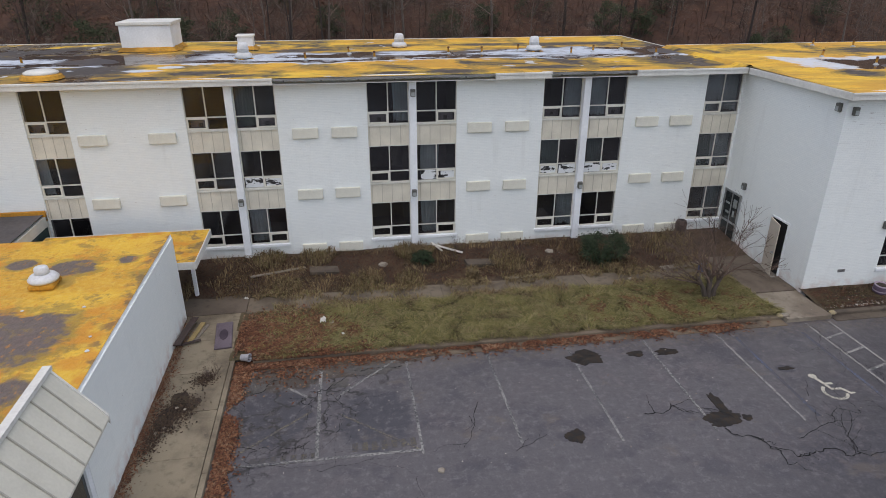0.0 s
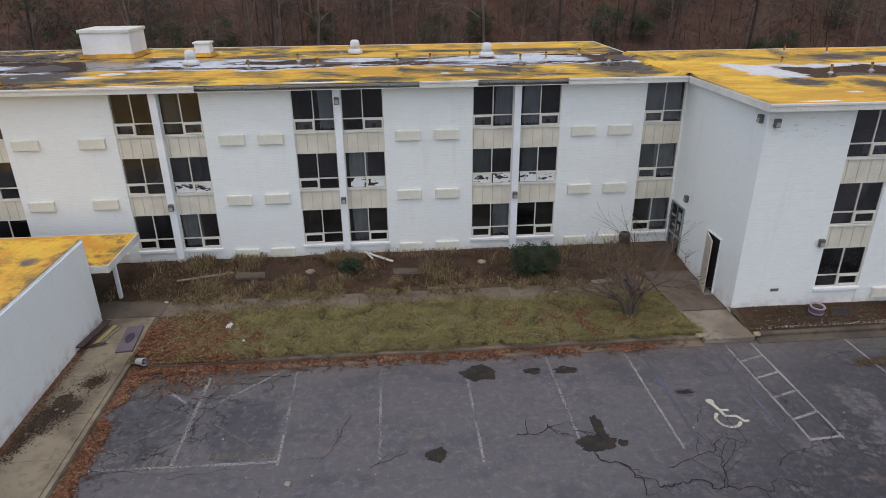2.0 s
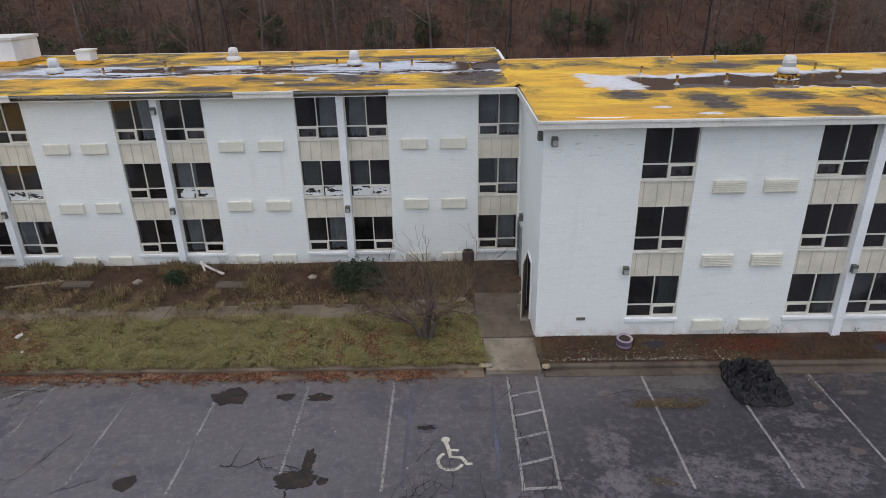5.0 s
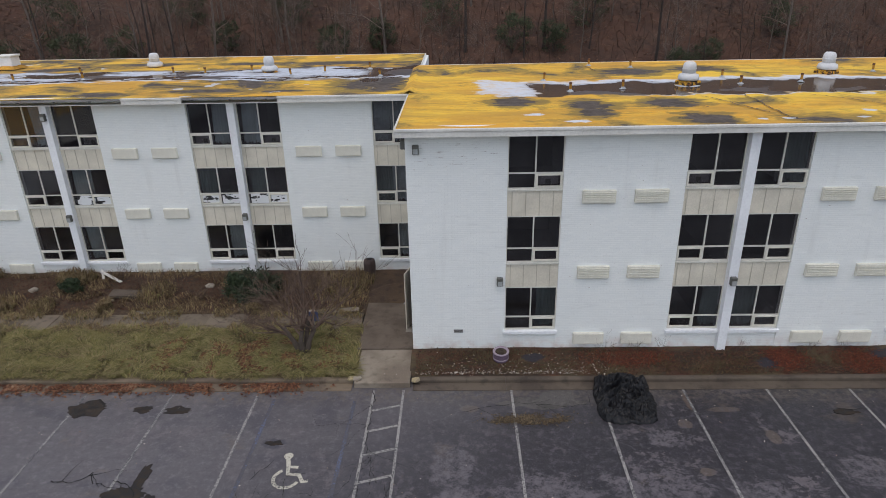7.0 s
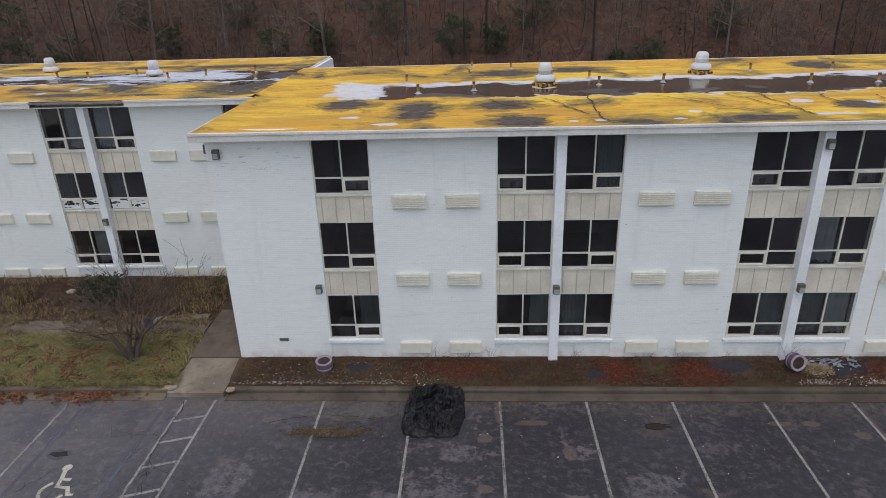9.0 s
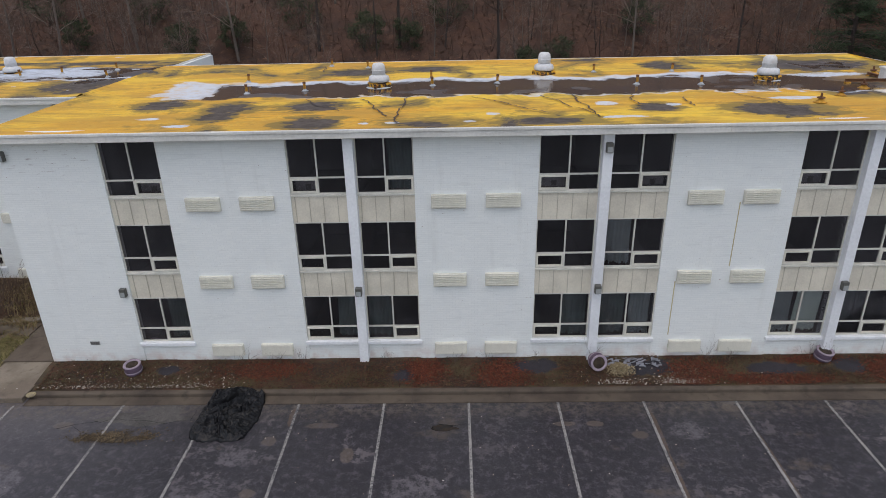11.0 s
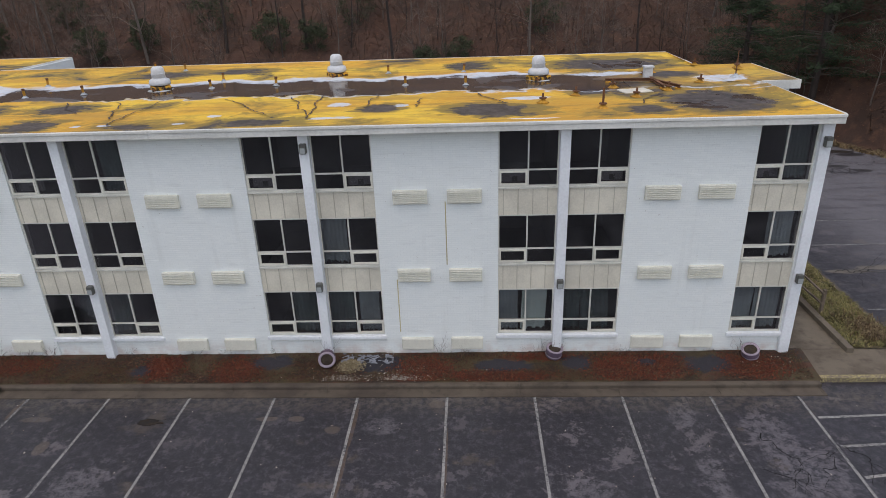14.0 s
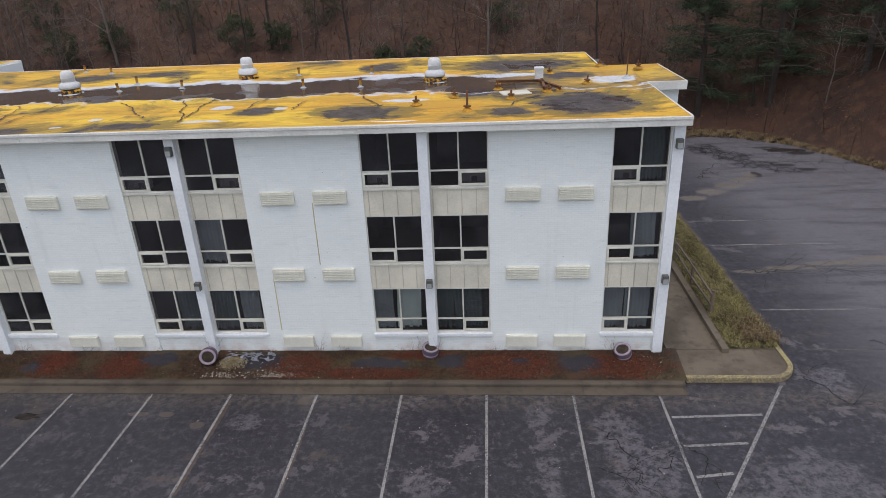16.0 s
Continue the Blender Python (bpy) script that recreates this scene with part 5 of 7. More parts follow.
def roof_fan(x, y, z=TOP, s=1.0, rz=0):
    z = roof_z(x, y) - (0.09 if x > 16.45 else 0.24)
    if "m" not in VENT:
        v = thing("roof_fan", "white mushroom roof exhaust fan on a foamed kerb", "roof fan", "roof exhaust fans")
        bm = B((-0.36, -0.36, -0.04, 0.36, 0.36, 0.26))
        bmesh.ops.bevel(bm, geom=bm.edges[:], offset=0.05, segments=2, affect="EDGES", profile=0.5)
        part("kerb_box", bm, M["burnt_foam"], v)
        part("flashing", lathe(((0.62, 0.0), (0.5, 0.075), (0.40, 0.10)), 14), M["mound"], v, smooth=True)
        part("throat", lathe(((0.252, 0.25), (0.252, 0.36))), M["fitting"], v)
        part("skirt", lathe(((0.395, 0.29), (0.407, 0.37), (0.378, 0.48), (0.277, 0.53), (0.26, 0.55)), 20), M["vent_white"], v, smooth=True)
        hood = part("hood", lathe(((0.26, 0.53), (0.252, 0.78), (0.235, 0.90), (0.168, 0.97), (0.042, 0.985)), 20), M["vent_white"], v, smooth=True)
        part("rim", lathe(((0.273, 0.70), (0.273, 0.72), (0.252, 0.73), (0.252, 0.69)), 20, close=False), M["vent_white"], hood)
        VENT["m"] = v
        v.matrix_basis = pose(x, y, z, 0, 0, rz)
        return v
    return copy_thing(VENT["m"], pose(x, y, z, random.uniform(-2, 2), 0, rz))


for x, y in ((27.5, 27.9), (34.12, 30.15), (42.36, 27.9), (2.16, 36.8), (9.0, 34.3), (-5.6, 33.3)):
    roof_fan(x, y, rz=random.uniform(0, 40))
lv = thing("roof_fan", "squat white roof vent with a wide collar on an orange kerb", "roof fan", "roof exhaust fans", at=(-10.2, 19.2, 3.49))
part("kerb_box", bevelled(B((-0.36, -0.36, -0.02, 0.36, 0.36, 0.17)), 0.05), M["foam"], lv)
part("skirt", lathe(((0.40, 0.18), (0.43, 0.25), (0.36, 0.34), (0.22, 0.40)), 20), M["vent_white"], lv, smooth=True)
part("hood", lathe(((0.21, 0.38), (0.20, 0.50), (0.18, 0.60), (0.10, 0.63), (0.02, 0.635)), 20), M["vent_white"], lv, smooth=True)


def ragged_skirt(x0, y0, x1, y1, top):
    """A lumpy foam fillet round the foot of a box."""
    bm = bmesh.new()
    ring = []
    for (xa, ya), (xb, yb) in (((x0, y0), (x1, y0)), ((x1, y0), (x1, y1)), ((x1, y1), (x0, y1)), ((x0, y1), (x0, y0))):
        k = max(4, int(math.hypot(xb - xa, yb - ya) / 0.18))
        ring += [(xa + (xb - xa) * i / k, ya + (yb - ya) * i / k) for i in range(k)]
    cx, cy = (x0 + x1) / 2, (y0 + y1) / 2
    rows = []
    for grow_by, lift in ((0.22, 0.0), (0.12, 0.5), (0.03, 1.0), (-0.01, 1.0)):
        row = []
        for px, py in ring:
            w = 1 + 0.9 * noise.noise((px * 2.3, py * 2.3, 4))
            sx = 1 if px > cx else -1
            sy = 1 if py > cy else -1
            ox = sx * grow_by * w if abs(px - (x1 if sx > 0 else x0)) < 0.01 else 0
            oy = sy * grow_by * w if abs(py - (y1 if sy > 0 else y0)) < 0.01 else 0
            row.append(bm.verts.new((px + ox, py + oy, TOP + 0.06 + lift * top * (0.75 + 0.5 * w * 0.5))))
        rows.append(row)
    k = len(ring)
    for a, b in zip(rows, rows[1:]):
        for i in range(k):
            bm.faces.new((a[i], a[(i + 1) % k], b[(i + 1) % k], b[i]))
    return bm


ph = thing("roof_penthouse", "white boxy lift penthouse with a capped parapet", "penthouse")
part("wall", bevelled(B((-11.97, 36.58, TOP, -9.48, 38.9, 9.44)), 0.015), M["white"], ph)
part("cap", bevelled(B((-12.05, 36.5, 9.44, -9.4, 38.98, 9.6)), 0.015), M["trim"], ph)
part("foam_skirt", ragged_skirt(-11.97, 36.58, -9.48, 38.9, 0.2), M["foam"], ph)
ch = thing("roof_chimney", "white square vent stack with a flat cap", "chimney")
part("shaft", bevelled(B((-6.28, 36.66, TOP, -5.5, 37.4, 8.8)), 0.015), M["white"], ch)
part("cap", bevelled(B((-6.34, 36.6, 8.8, -5.44, 37.46, 8.9)), 0.015), M["trim"], ch)
part("foam_skirt", ragged_skirt(-6.28, 36.66, -5.5, 37.4, 0.15), M["foam"], ch)
hd = thing("roof_hatch", "low round white skylight in the foam roof", "skylight", at=(-12.63, 28.27, TOP + 0.04))
part("foam_skirt", lathe(((0.8, 0.0), (0.72, 0.14), (0.6, 0.2))), M["foam"], hd)
part("dome", lathe(((0.62, 0.18), (0.62, 0.25), (0.5, 0.31), (0.2, 0.35), (0.02, 0.355)), 20), M["trim"], hd, smooth=True)
PIPE = {}


def roof_pipe(x, y, hgt, kind):
    key = (kind, hgt)
    if key not in PIPE:
        lab = {"vent": "short foam-coated plumbing vent with a rusty rim", "rust": "rusty pipe stub in a mound of yellow foam", "mast": "thin dark mast standing in white coating"}[kind]
        p = thing("roof_pipe", lab, "pipe", "roof pipes")
        mound = M["foam"] if kind == "rust" else M["mound"]
        k = 0.7 if kind == "vent" else 1.0
        part("mound", lathe(((0.21 * k, 0.0), (0.15 * k, 0.03), (0.08 * k, 0.09 * k), (0.055, 0.13 * k)), 10), mound, p, smooth=True)
        r = {"vent": 0.05, "rust": 0.036, "mast": 0.022}[kind]
        part("stub", lathe(((r, 0.08), (r, hgt), (r * 0.8, hgt)), 8), M["rust"] if kind != "vent" else M["foam"], p)
        if kind == "vent":
            part("rim", lathe(((r + 0.008, hgt - 0.07), (r + 0.008, hgt + 0.01)), 8), M["rust"], p)
        if kind == "rust":
            part("flange", lathe(((0.12, 0.13), (0.12, 0.17)), 8), M["rust"], p)
        PIPE[key] = p
        p.matrix_basis = pose(x, y, roof_z(x, y))
        return p
    return copy_thing(PIPE[key], pose(x, y, roof_z(x, y), random.uniform(-6, 6), random.uniform(-6, 6), random.uniform(0, 180)))


for x, y in ((22.66, 26.79), (24.76, 27.17), (29.56, 27.82), (32.06, 28.1), (37.26, 27.35), (39.56, 27.07), (21.96, 29.41), (29.46, 29.5), (26.46, 32.86), (39.46, 30.25), (36.26, 30.43), (-2.66, 32.28), (-0.6, 34.44), (4.38, 33.81), (6.05, 33.54), (8.1, 34.26), (11.91, 33.45), (13.97, 34.62), (-15.08, 32.55), (0.57, 32.46), (10.45, 32.64), (14.75, 32.1)):
    roof_pipe(x, y, 0.34, "vent")
for x, y in ((42.06, 23.44), (43.26, 24.46), (46.46, 25.02), (45.16, 24), (46.86, 28.75), (44.76, 25.77), (47.96, 26.33), (50.46, 29.5), (49.06, 30.43)):
    roof_pipe(x, y, 0.3, "rust")
roof_pipe(43.76, 22.32, 0.62, "rust")
roof_pipe(49.56, 27.26, 0.95, "mast")
roof_pipe(24.66, 33.7, 0.34, "vent")
wh = thing("roof_cowl", "small white square vent cowl", "vent", at=(46.31, 27.17, roof_z(46, 27.17)))
part("body", bevelled(B((-0.15, -0.15, 0.0, 0.15, 0.15, 0.5)), 0.02), M["vent_white"], wh)
part("cap", bevelled(B((-0.18, -0.18, 0.44, 0.18, 0.18, 0.52)), 0.015), M["vent_white"], wh)
rz0 = roof_z(46, 26.5)
rf = thing("rusty_frame", "rusty steel beams of a dismantled equipment frame on the roof", "steel frame")
for xa, ya, xb, yb in ((44.7, 26.85, 46.35, 26.72), (46.42, 28.4, 46.36, 25.2), (46.3, 26.7, 46.9, 25.1)):
    d = Vector((xb - xa, yb - ya, 0))
    bm = bevelled(B((-d.length / 2, -0.05, 0.07, d.length / 2, 0.05, 0.09), (-d.length / 2, -0.012, 0.012, d.length / 2, 0.012, 0.07), (-d.length / 2, -0.05, -0.01, d.length / 2, 0.05, 0.012)), 0.003)
    bmesh.ops.transform(bm, matrix=pose((xa + xb) / 2, (ya + yb) / 2, rz0 + 0.06, 0, 0, math.degrees(math.atan2(d.y, d.x))), verts=bm.verts[:])
    part("beam", bm, M["rust"], rf)
for fx, fy in ((44.8, 26.84), (46.41, 28.3), (46.37, 25.3), (46.85, 25.2)):
    part("foot", bevelled(B((fx - 0.09, fy - 0.09, rz0 - 0.06, fx + 0.09, fy + 0.09, rz0 + 0.052)), 0.015), M["foam"], rf)
pn = thing("roof_panel", "pale weathered sheet lying flat on the roof", "panel", at=(45.34, 24.95, roof_z(45.3, 25)), rz=12)
part("sheet", bevelled(B((-0.5, -0.36, 0.0, 0.5, 0.36, 0.04)), 0.008), M["panel"], pn)

# ---- loose things by the wing and on the lot ----
M["tarp"] = simple("black_plastic", (0.007, 0.007, 0.0085), 0.38, 0.4, 6, bump=0.15)
M["tarp"].node_tree.nodes["Principled BSDF"].inputs["Specular IOR Level"].default_value = 0.28


def tarp_height(u, v):
    """Soft long folds that run across the heap and die out at the rim."""
    e = max(0.0, min(1.0, 5 * min(u, 1 - u, v, 1 - v)))
    n1 = noise.noise((u * 2.6, v * 2.6, 3))
    n2 = abs(noise.noise((u * 3.2 + n1 * 1.6, v * 6.5 - u * 2.5 + n1, 7)))
    n3 = abs(noise.noise((u * 7.5 - v * 3 + n1 * 2, v * 9 + 2 * n1, 11)))
    n4 = noise.noise((u * 15, v * 21, 17))
    n5 = abs(noise.noise((u * 5 + v * 9 + 2 * n1, v * 4 - u * 3, 23)))
    return e ** 0.5 * (0.34 + 0.10 * n1 - 0.36 * min(n2, 0.4) - 0.24 * min(n3, 0.3) - 0.09 * min(abs(n4), 0.3) - 0.16 * min(n5, 0.25))


vs, fs, nn = [], [], 110
for j in range(nn + 1):
    for i in range(nn + 1):
        u, v = i / nn, j / nn
        du, dv = u - 0.5, v - 0.5
        pull = 1 - 0.15 * (4 * du * du) * (4 * dv * dv)  # rounded corners
        wx = 0.16 * noise.noise((v * 3, 1, 2)) + 0.05 * noise.noise((v * 11, 4, 2))
        wy = 0.14 * noise.noise((u * 3, 5, 2)) + 0.05 * noise.noise((u * 11, 8, 2))
        y = 18.34 + 2.36 * dv * pull + wy
        vs.append((23.44 + 1.86 * du * pull + 0.05 * dv + wx, y, 0.008 + max(0.0, tarp_height(u, v)) + 0.15 * max(0.0, min(1.0, (y - 18.9) / 0.4))))
for j in range(nn):
    for i in range(nn):
        a = j * (nn + 1) + i
        fs.append((a, a + 1, a + nn + 2, a + nn + 1))
tarp = mesh_of("tarpaulin", vs, fs, M["tarp"])
tagged(tarp, "crumpled heap of black plastic sheeting on the asphalt", "tarpaulin")

M["purple"] = simple("faded_purple_rubber", (0.12, 0.08, 0.12), 0.8, 0.35, 6)
M["purple_pale"] = simple("pale_painted_rubber", (0.34, 0.28, 0.33), 0.8, 0.3, 8)
M["soil"] = earth("planter_soil", (0.05, 0.035, 0.025), (0.08, 0.06, 0.035), (0.03, 0.02, 0.015), 4)


def planter(x, y, z, tilt, rz, s=1.0):
    p = thing("tyre_planter", "faded purple tyre planter with a pale rim" if tilt < 30 else "purple tyre planter tipped over on its side", "planter", "tyre planters", at=(x, y, z))
    p.matrix_basis = pose(x, y, z, tilt, 0, rz)
    p.scale = (0.82, 0.82, 0.82)
    tread = part("tread", lathe(((0.26, 0.0), (0.32, 0.05), (0.33, 0.16), (0.31, 0.24), (0.33, 0.30), (0.31, 0.40)), 22), M["purple"], p, smooth=True)
    part("rim", lathe(((0.31, 0.40), (0.345, 0.43), (0.33, 0.46), (0.26, 0.455), (0.24, 0.42)), 22, close=False), M["purple_pale"], p, smooth=True)
    part("band", lathe(((0.334, 0.14), (0.342, 0.17), (0.334, 0.2)), 22, close=False), M["purple_pale"], tread, smooth=True)
    part("soil", lathe(((0.245, 0.40), (0.12, 0.43), (0.01, 0.425)), 14, close=False), M["soil"], p)
    return p


planter(19.7, 20.35, 0.25, 6, 0)
planter(34.85, 20.45, 0.55, 78, 12)
planter(42.35, 20.75, 0.3, 12, 30)
planter(48.75, 20.7, 0.28, 22, -40)

M["wood_rail"] = simple("brown_rail_wood", (0.15, 0.115, 0.085), 0.85, 0.4, 6, bump=0.4)
M["wood_old"] = simple("grey_old_wood", (0.22, 0.19, 0.155), 0.85, 0.4, 6, bump=0.4)
M["wood_white"] = simple("flaking_white_wood", (0.58, 0.56, 0.52), 0.8, 0.3, 6, bump=0.3)
M["wood_dark"] = simple("dark_stained_wood", (0.06, 0.04, 0.035), 0.7, 0.4, 6)
M["mauve"] = simple("mauve_paint", (0.125, 0.098, 0.118), 0.6, 0.3, 5)
M["oval"] = simple("dark_oval", (0.045, 0.03, 0.045), 0.6, 0.3, 5)


def board(x, y, z, length, width, rz, mt, label, tilt=0.0, name="board", th=0.04):
    b = part(name, bevelled(B((-length / 2, -width / 2, 0, length / 2, width / 2, th)), 0.006), mt)
    b.matrix_basis = pose(x, y, z, 0, tilt, rz)
    return tagged(b, label, "board", "loose boards")


def cz(x, y):
    return court(x, y)


board(3.15, 26.55, cz(3.15, 26.5) + 0.1, 1.5, 0.14, -32, M["wood_white"], "broken white board lying on the bed", 6)
board(2.7, 26.75, cz(2.7, 26.7) + 0.12, 0.8, 0.1, -60, M["wood_white"], "short white board leaning on the bed", 10)
board(13.2, 24.0, 0.19, 2.2, 0.32, 6, M["wood_old"], "weathered pale plank lying along the walk")
board(6.2, 24.0, 0.19, 1.9, 0.2, 4, M["wood_old"], "weathered plank at the edge of the bed")
board(-4.2, 25.6, cz(-4.2, 25.6) + 0.04, 2.3, 0.16, 16, M["wood_old"], "grey board lying among weeds")
board(-7.08, 21.3, 0.34, 1.9, 0.24, 82, M["wood_dark"], "dark board leaning along the wall foot", 0, "board", 0.05)
board(-6.62, 21.35, 0.16, 1.3, 0.10, 76, M["wood_old"], "pale board lying on the walkway")
board(-6.79, 21.5, 0.155, 1.35, 0.17, 80, simple("yellowed_board", (0.34, 0.26, 0.11), 0.8, 0.4, 6, bump=0.3), "yellowed plank lying on the walkway")
board(-6.85, 20.75, 0.2, 0.7, 0.12, 20, M["wood_dark"], "short dark board on the walkway")
sign = thing("sign_panel", "mauve panel with a dark oval lying on the walkway", "panel", at=(-5.75, 20.55, 0.155))
sign.matrix_basis = pose(-5.78, 21.1, 0.155, 0, 0, 6)
part("panel", bevelled(B((-0.29, -0.88, 0, 0.29, 0.88, 0.07)), 0.012), M["mauve"], sign)
bm = lathe(((0.15, 0.07), (0.15, 0.085)), 20)
bmesh.ops.scale(bm, vec=(1, 2.3, 1), verts=bm.verts)
part("oval", bm, M["oval"], sign)
M["pail"] = simple("grey_plastic", (0.34, 0.34, 0.36), 0.6, 0.3, 6)
bk = thing("bucket", "dented grey-white plastic bucket lying among leaves", "bucket")
bk.matrix_basis = pose(-4.98, 19.5, 0.22, 84, 0, 70)
bk.scale = (0.85, 0.85, 0.85)
part("pail", lathe(((0.13, 0.0), (0.16, 0.36), (0.145, 0.355), (0.12, 0.03)), 16, close=False), M["pail"], bk, smooth=True)
part("rim", lathe(((0.16, 0.33), (0.175, 0.34), (0.175, 0.36), (0.155, 0.365)), 16, close=False), M["pail"], bk)
can = thing("waste_bin", "dark ribbed litter bin by the wall", "bin", at=(14.45, 26.8, 0.2))
can.matrix_basis = pose(14.45, 26.75, court(14.45, 26.75) - 0.02)
part("drum", lathe(((0.22, 0.0), (0.25, 0.05), (0.26, 0.6), (0.22, 0.72), (0.14, 0.75)), 14), M["wood_dark"], can)
# black disc on the lid, painted as the shaded inside of the bin
part("opening_shade", lathe(((0.13, 0.755), (0.1, 0.77)), 12), M["black"], can)
st = tagged(part("stump", lathe(((0.2, 0.0), (0.17, 0.2), (0.16, 0.32), (0.1, 0.34)), 9), M["wood_dark"]), "short dark wooden stump by the wall", "stump")
st.matrix_basis = pose(16.25, 26.85, 0.2)
sg = thing("lawn_sign", "small blue sign on a thin stake in the grass", "sign", at=(12.95, 22.2, 0.15))
part("stake", B((-0.02, -0.015, 0, 0.02, 0.015, 0.75)), M["wood_old"], sg)
part("plate", bevelled(B((-0.17, -0.03, 0.62, 0.17, -0.016, 1.02)), 0.004), simple("faded_blue", (0.075, 0.09, 0.17), 0.5, 0.2, 6), sg)
M["stone"] = concrete("rubble", (0.30, 0.27, 0.22), (0.16, 0.13, 0.10))


def lump(name, x, y, z, r, label, cat, mt):
    bm = bmesh.new()
    bmesh.ops.create_icosphere(bm, subdivisions=2, radius=r)
    for v in bm.verts:
        v.co *= 1 + 0.35 * noise.noise(v.co * (2.2 / r) + Vector((x, y, 0)))
        v.co.z *= 0.45
    ob = part(name, bm, mt)
    ob.matrix_basis = pose(x, y, z, 0, 0, random.uniform(0, 180))
    return tagged(ob, label, cat, "stones")


for x, y, r in ((-2.0, 21.35, 0.2), (0.2, 25.7, 0.2), (-4.3, 26.3, 0.12), (7.71, 25.89, 0.2), (10.4, 23.2, 0.1), (3.9, 24.9, 0.12), (-6.3, 17.0, 0.05), (-6.7, 16.2, 0.06), (-6.55, 17.1, 0.06), (-6.9, 16.0, 0.05), (-5.95, 18.9, 0.04), (14.9, 19.35, 0.16), (0.85, 13.5, 0.1)):
    lump("stone", x, y, (0.0 if y < 19 and x > -5 else 0.16 if x < -5 else court(x, y)) + r * 0.18, r, "pale broken lump of concrete or stone", "stone", M["stone"])
for x, y, z, w in ((-2.3, 21.35, 0.36, 0.32), (-5.33, 23.87, 0.165, 0.2), (0.23, 26.34, 0.28, 0.2), (-1.6, 20.4, 0.3, 0.14)):
    bm = bmesh.new()
    bmesh.ops.create_grid(bm, x_segments=7, y_segments=5, size=0.5)
    for v in bm.verts:
        v.co = Vector((v.co.x * w, v.co.y * w * 0.6, 0.06 * w + 0.3 * w * noise.noise((v.co.x * 4 + x, v.co.y * 4, 2))))
    bmesh.ops.solidify(bm, geom=bm.faces[:], thickness=0.004)
    scrap_bit = part("litter_scrap", bm, M["wood_white"])
    scrap_bit.matrix_basis = pose(x, y, z, 0, 0, 40 * x)
    tagged(scrap_bit, "crumpled scrap of pale plastic on the ground", "litter", "litter scraps")
slabs = ((-2.3, 25.5, 1.2, 0.6), (4.4, 25.3, 1.3, 0.6))
for x, y, a, b in slabs:
    s = board(x, y, court(x, y) + 0.0, a, b, 5, M["kerb"], "dark broken concrete slab sunk in the bed", 5, "broken_slab", 0.12)

M["stone_yellow"] = paint_worn("flaked_yellow", (0.34, 0.29, 0.15), (0.2, 0.16, 0.11), 0.5)
for x, y in ((14.72, 19.4), (16.84, 19.3)):
    lump("stone", x, y, 0.16, 0.14, "broken kerb end with pale yellow paint", "stone", M["stone_yellow"])
for x, y, r in ((-8.6, 17.6, 0.05), (-7.9, 15.9, 0.04), (-7.75, 15.2, 0.06), (-10.2, 17.6, 0.04)):
    lump("foam_scrap", x, y, 3.5, r, "white scrap lying on the foam roof", "scrap", M["vent_white"])
# railing beside the ramp
rl = thing("railing", "weathered wooden railing along the ramp", "railing")
for y in (23.7, 26.1, 28.5):
    part("post", bevelled(B((52.42, y - 0.06, 0.1, 52.52, y + 0.06, 1.12)), 0.008), M["wood_rail"], rl)
for z in (0.6, 1.0):
    bm = bmesh.new()
    tube(bm, [(52.40, 23.6, z), (52.41, 26.0, z + (0.02 if z > 0.8 else -0.08)), (52.40, 28.6, z)], [0.045] * 3, 4)
    part("rail", bm, M["wood_rail"], rl)

# ---- markings and damage of the lot ----
def wet_hole():
    n = Nodes("wet_pothole")
    mud = n.noise(4, 7, 0.7)
    col = n.mix(n.ramp(mud, 0.42, 0.62), (0.012, 0.010, 0.009), (0.042, 0.032, 0.024))
    n.bump(n.noise(20, 4), 0.3, 0.01)
    return n.done(col, n.ramp(mud, 0.4, 0.6, 0.35, 0.8), spec=0.25)


M["water"] = wet_hole()
M["gravel_patch"] = earth("broken_asphalt", (0.075, 0.058, 0.04), (0.05, 0.04, 0.03), (0.12, 0.098, 0.07), 2)


def patch(name, x, y, rx, ry, mt, label, cat, seed, lobes=0.35, z=0.009):
    vs = [(0, 0, z)]
    n = 64
    for i in range(n):
        a = 2 * math.pi * i / n
        k = 1 + lobes * noise.noise((math.cos(a) * 1.6 + seed, math.sin(a) * 1.6, seed)) * 1.6 + 0.22 * noise.noise((math.cos(a) * 5, math.sin(a) * 5, seed)) + 0.1 * noise.noise((math.cos(a) * 15, math.sin(a) * 15, seed))
        vs.append((rx * k * math.cos(a), ry * k * math.sin(a), z))
    m = len(vs)
    vs += [(v[0] * 1.01, v[1] * 1.01, 0.0008) for v in vs[1:]]
    fs = [(0, 1 + i, 1 + (i + 1) % n) for i in range(n)] + [(1 + i, m + i, m + (i + 1) % n, 1 + (i + 1) % n) for i in range(n)]
    ob = mesh_of(name, vs, fs, mt)
    ob.location = (x, y, 0)
    return tagged(ob, label, cat, "patches in the asphalt", "structure")


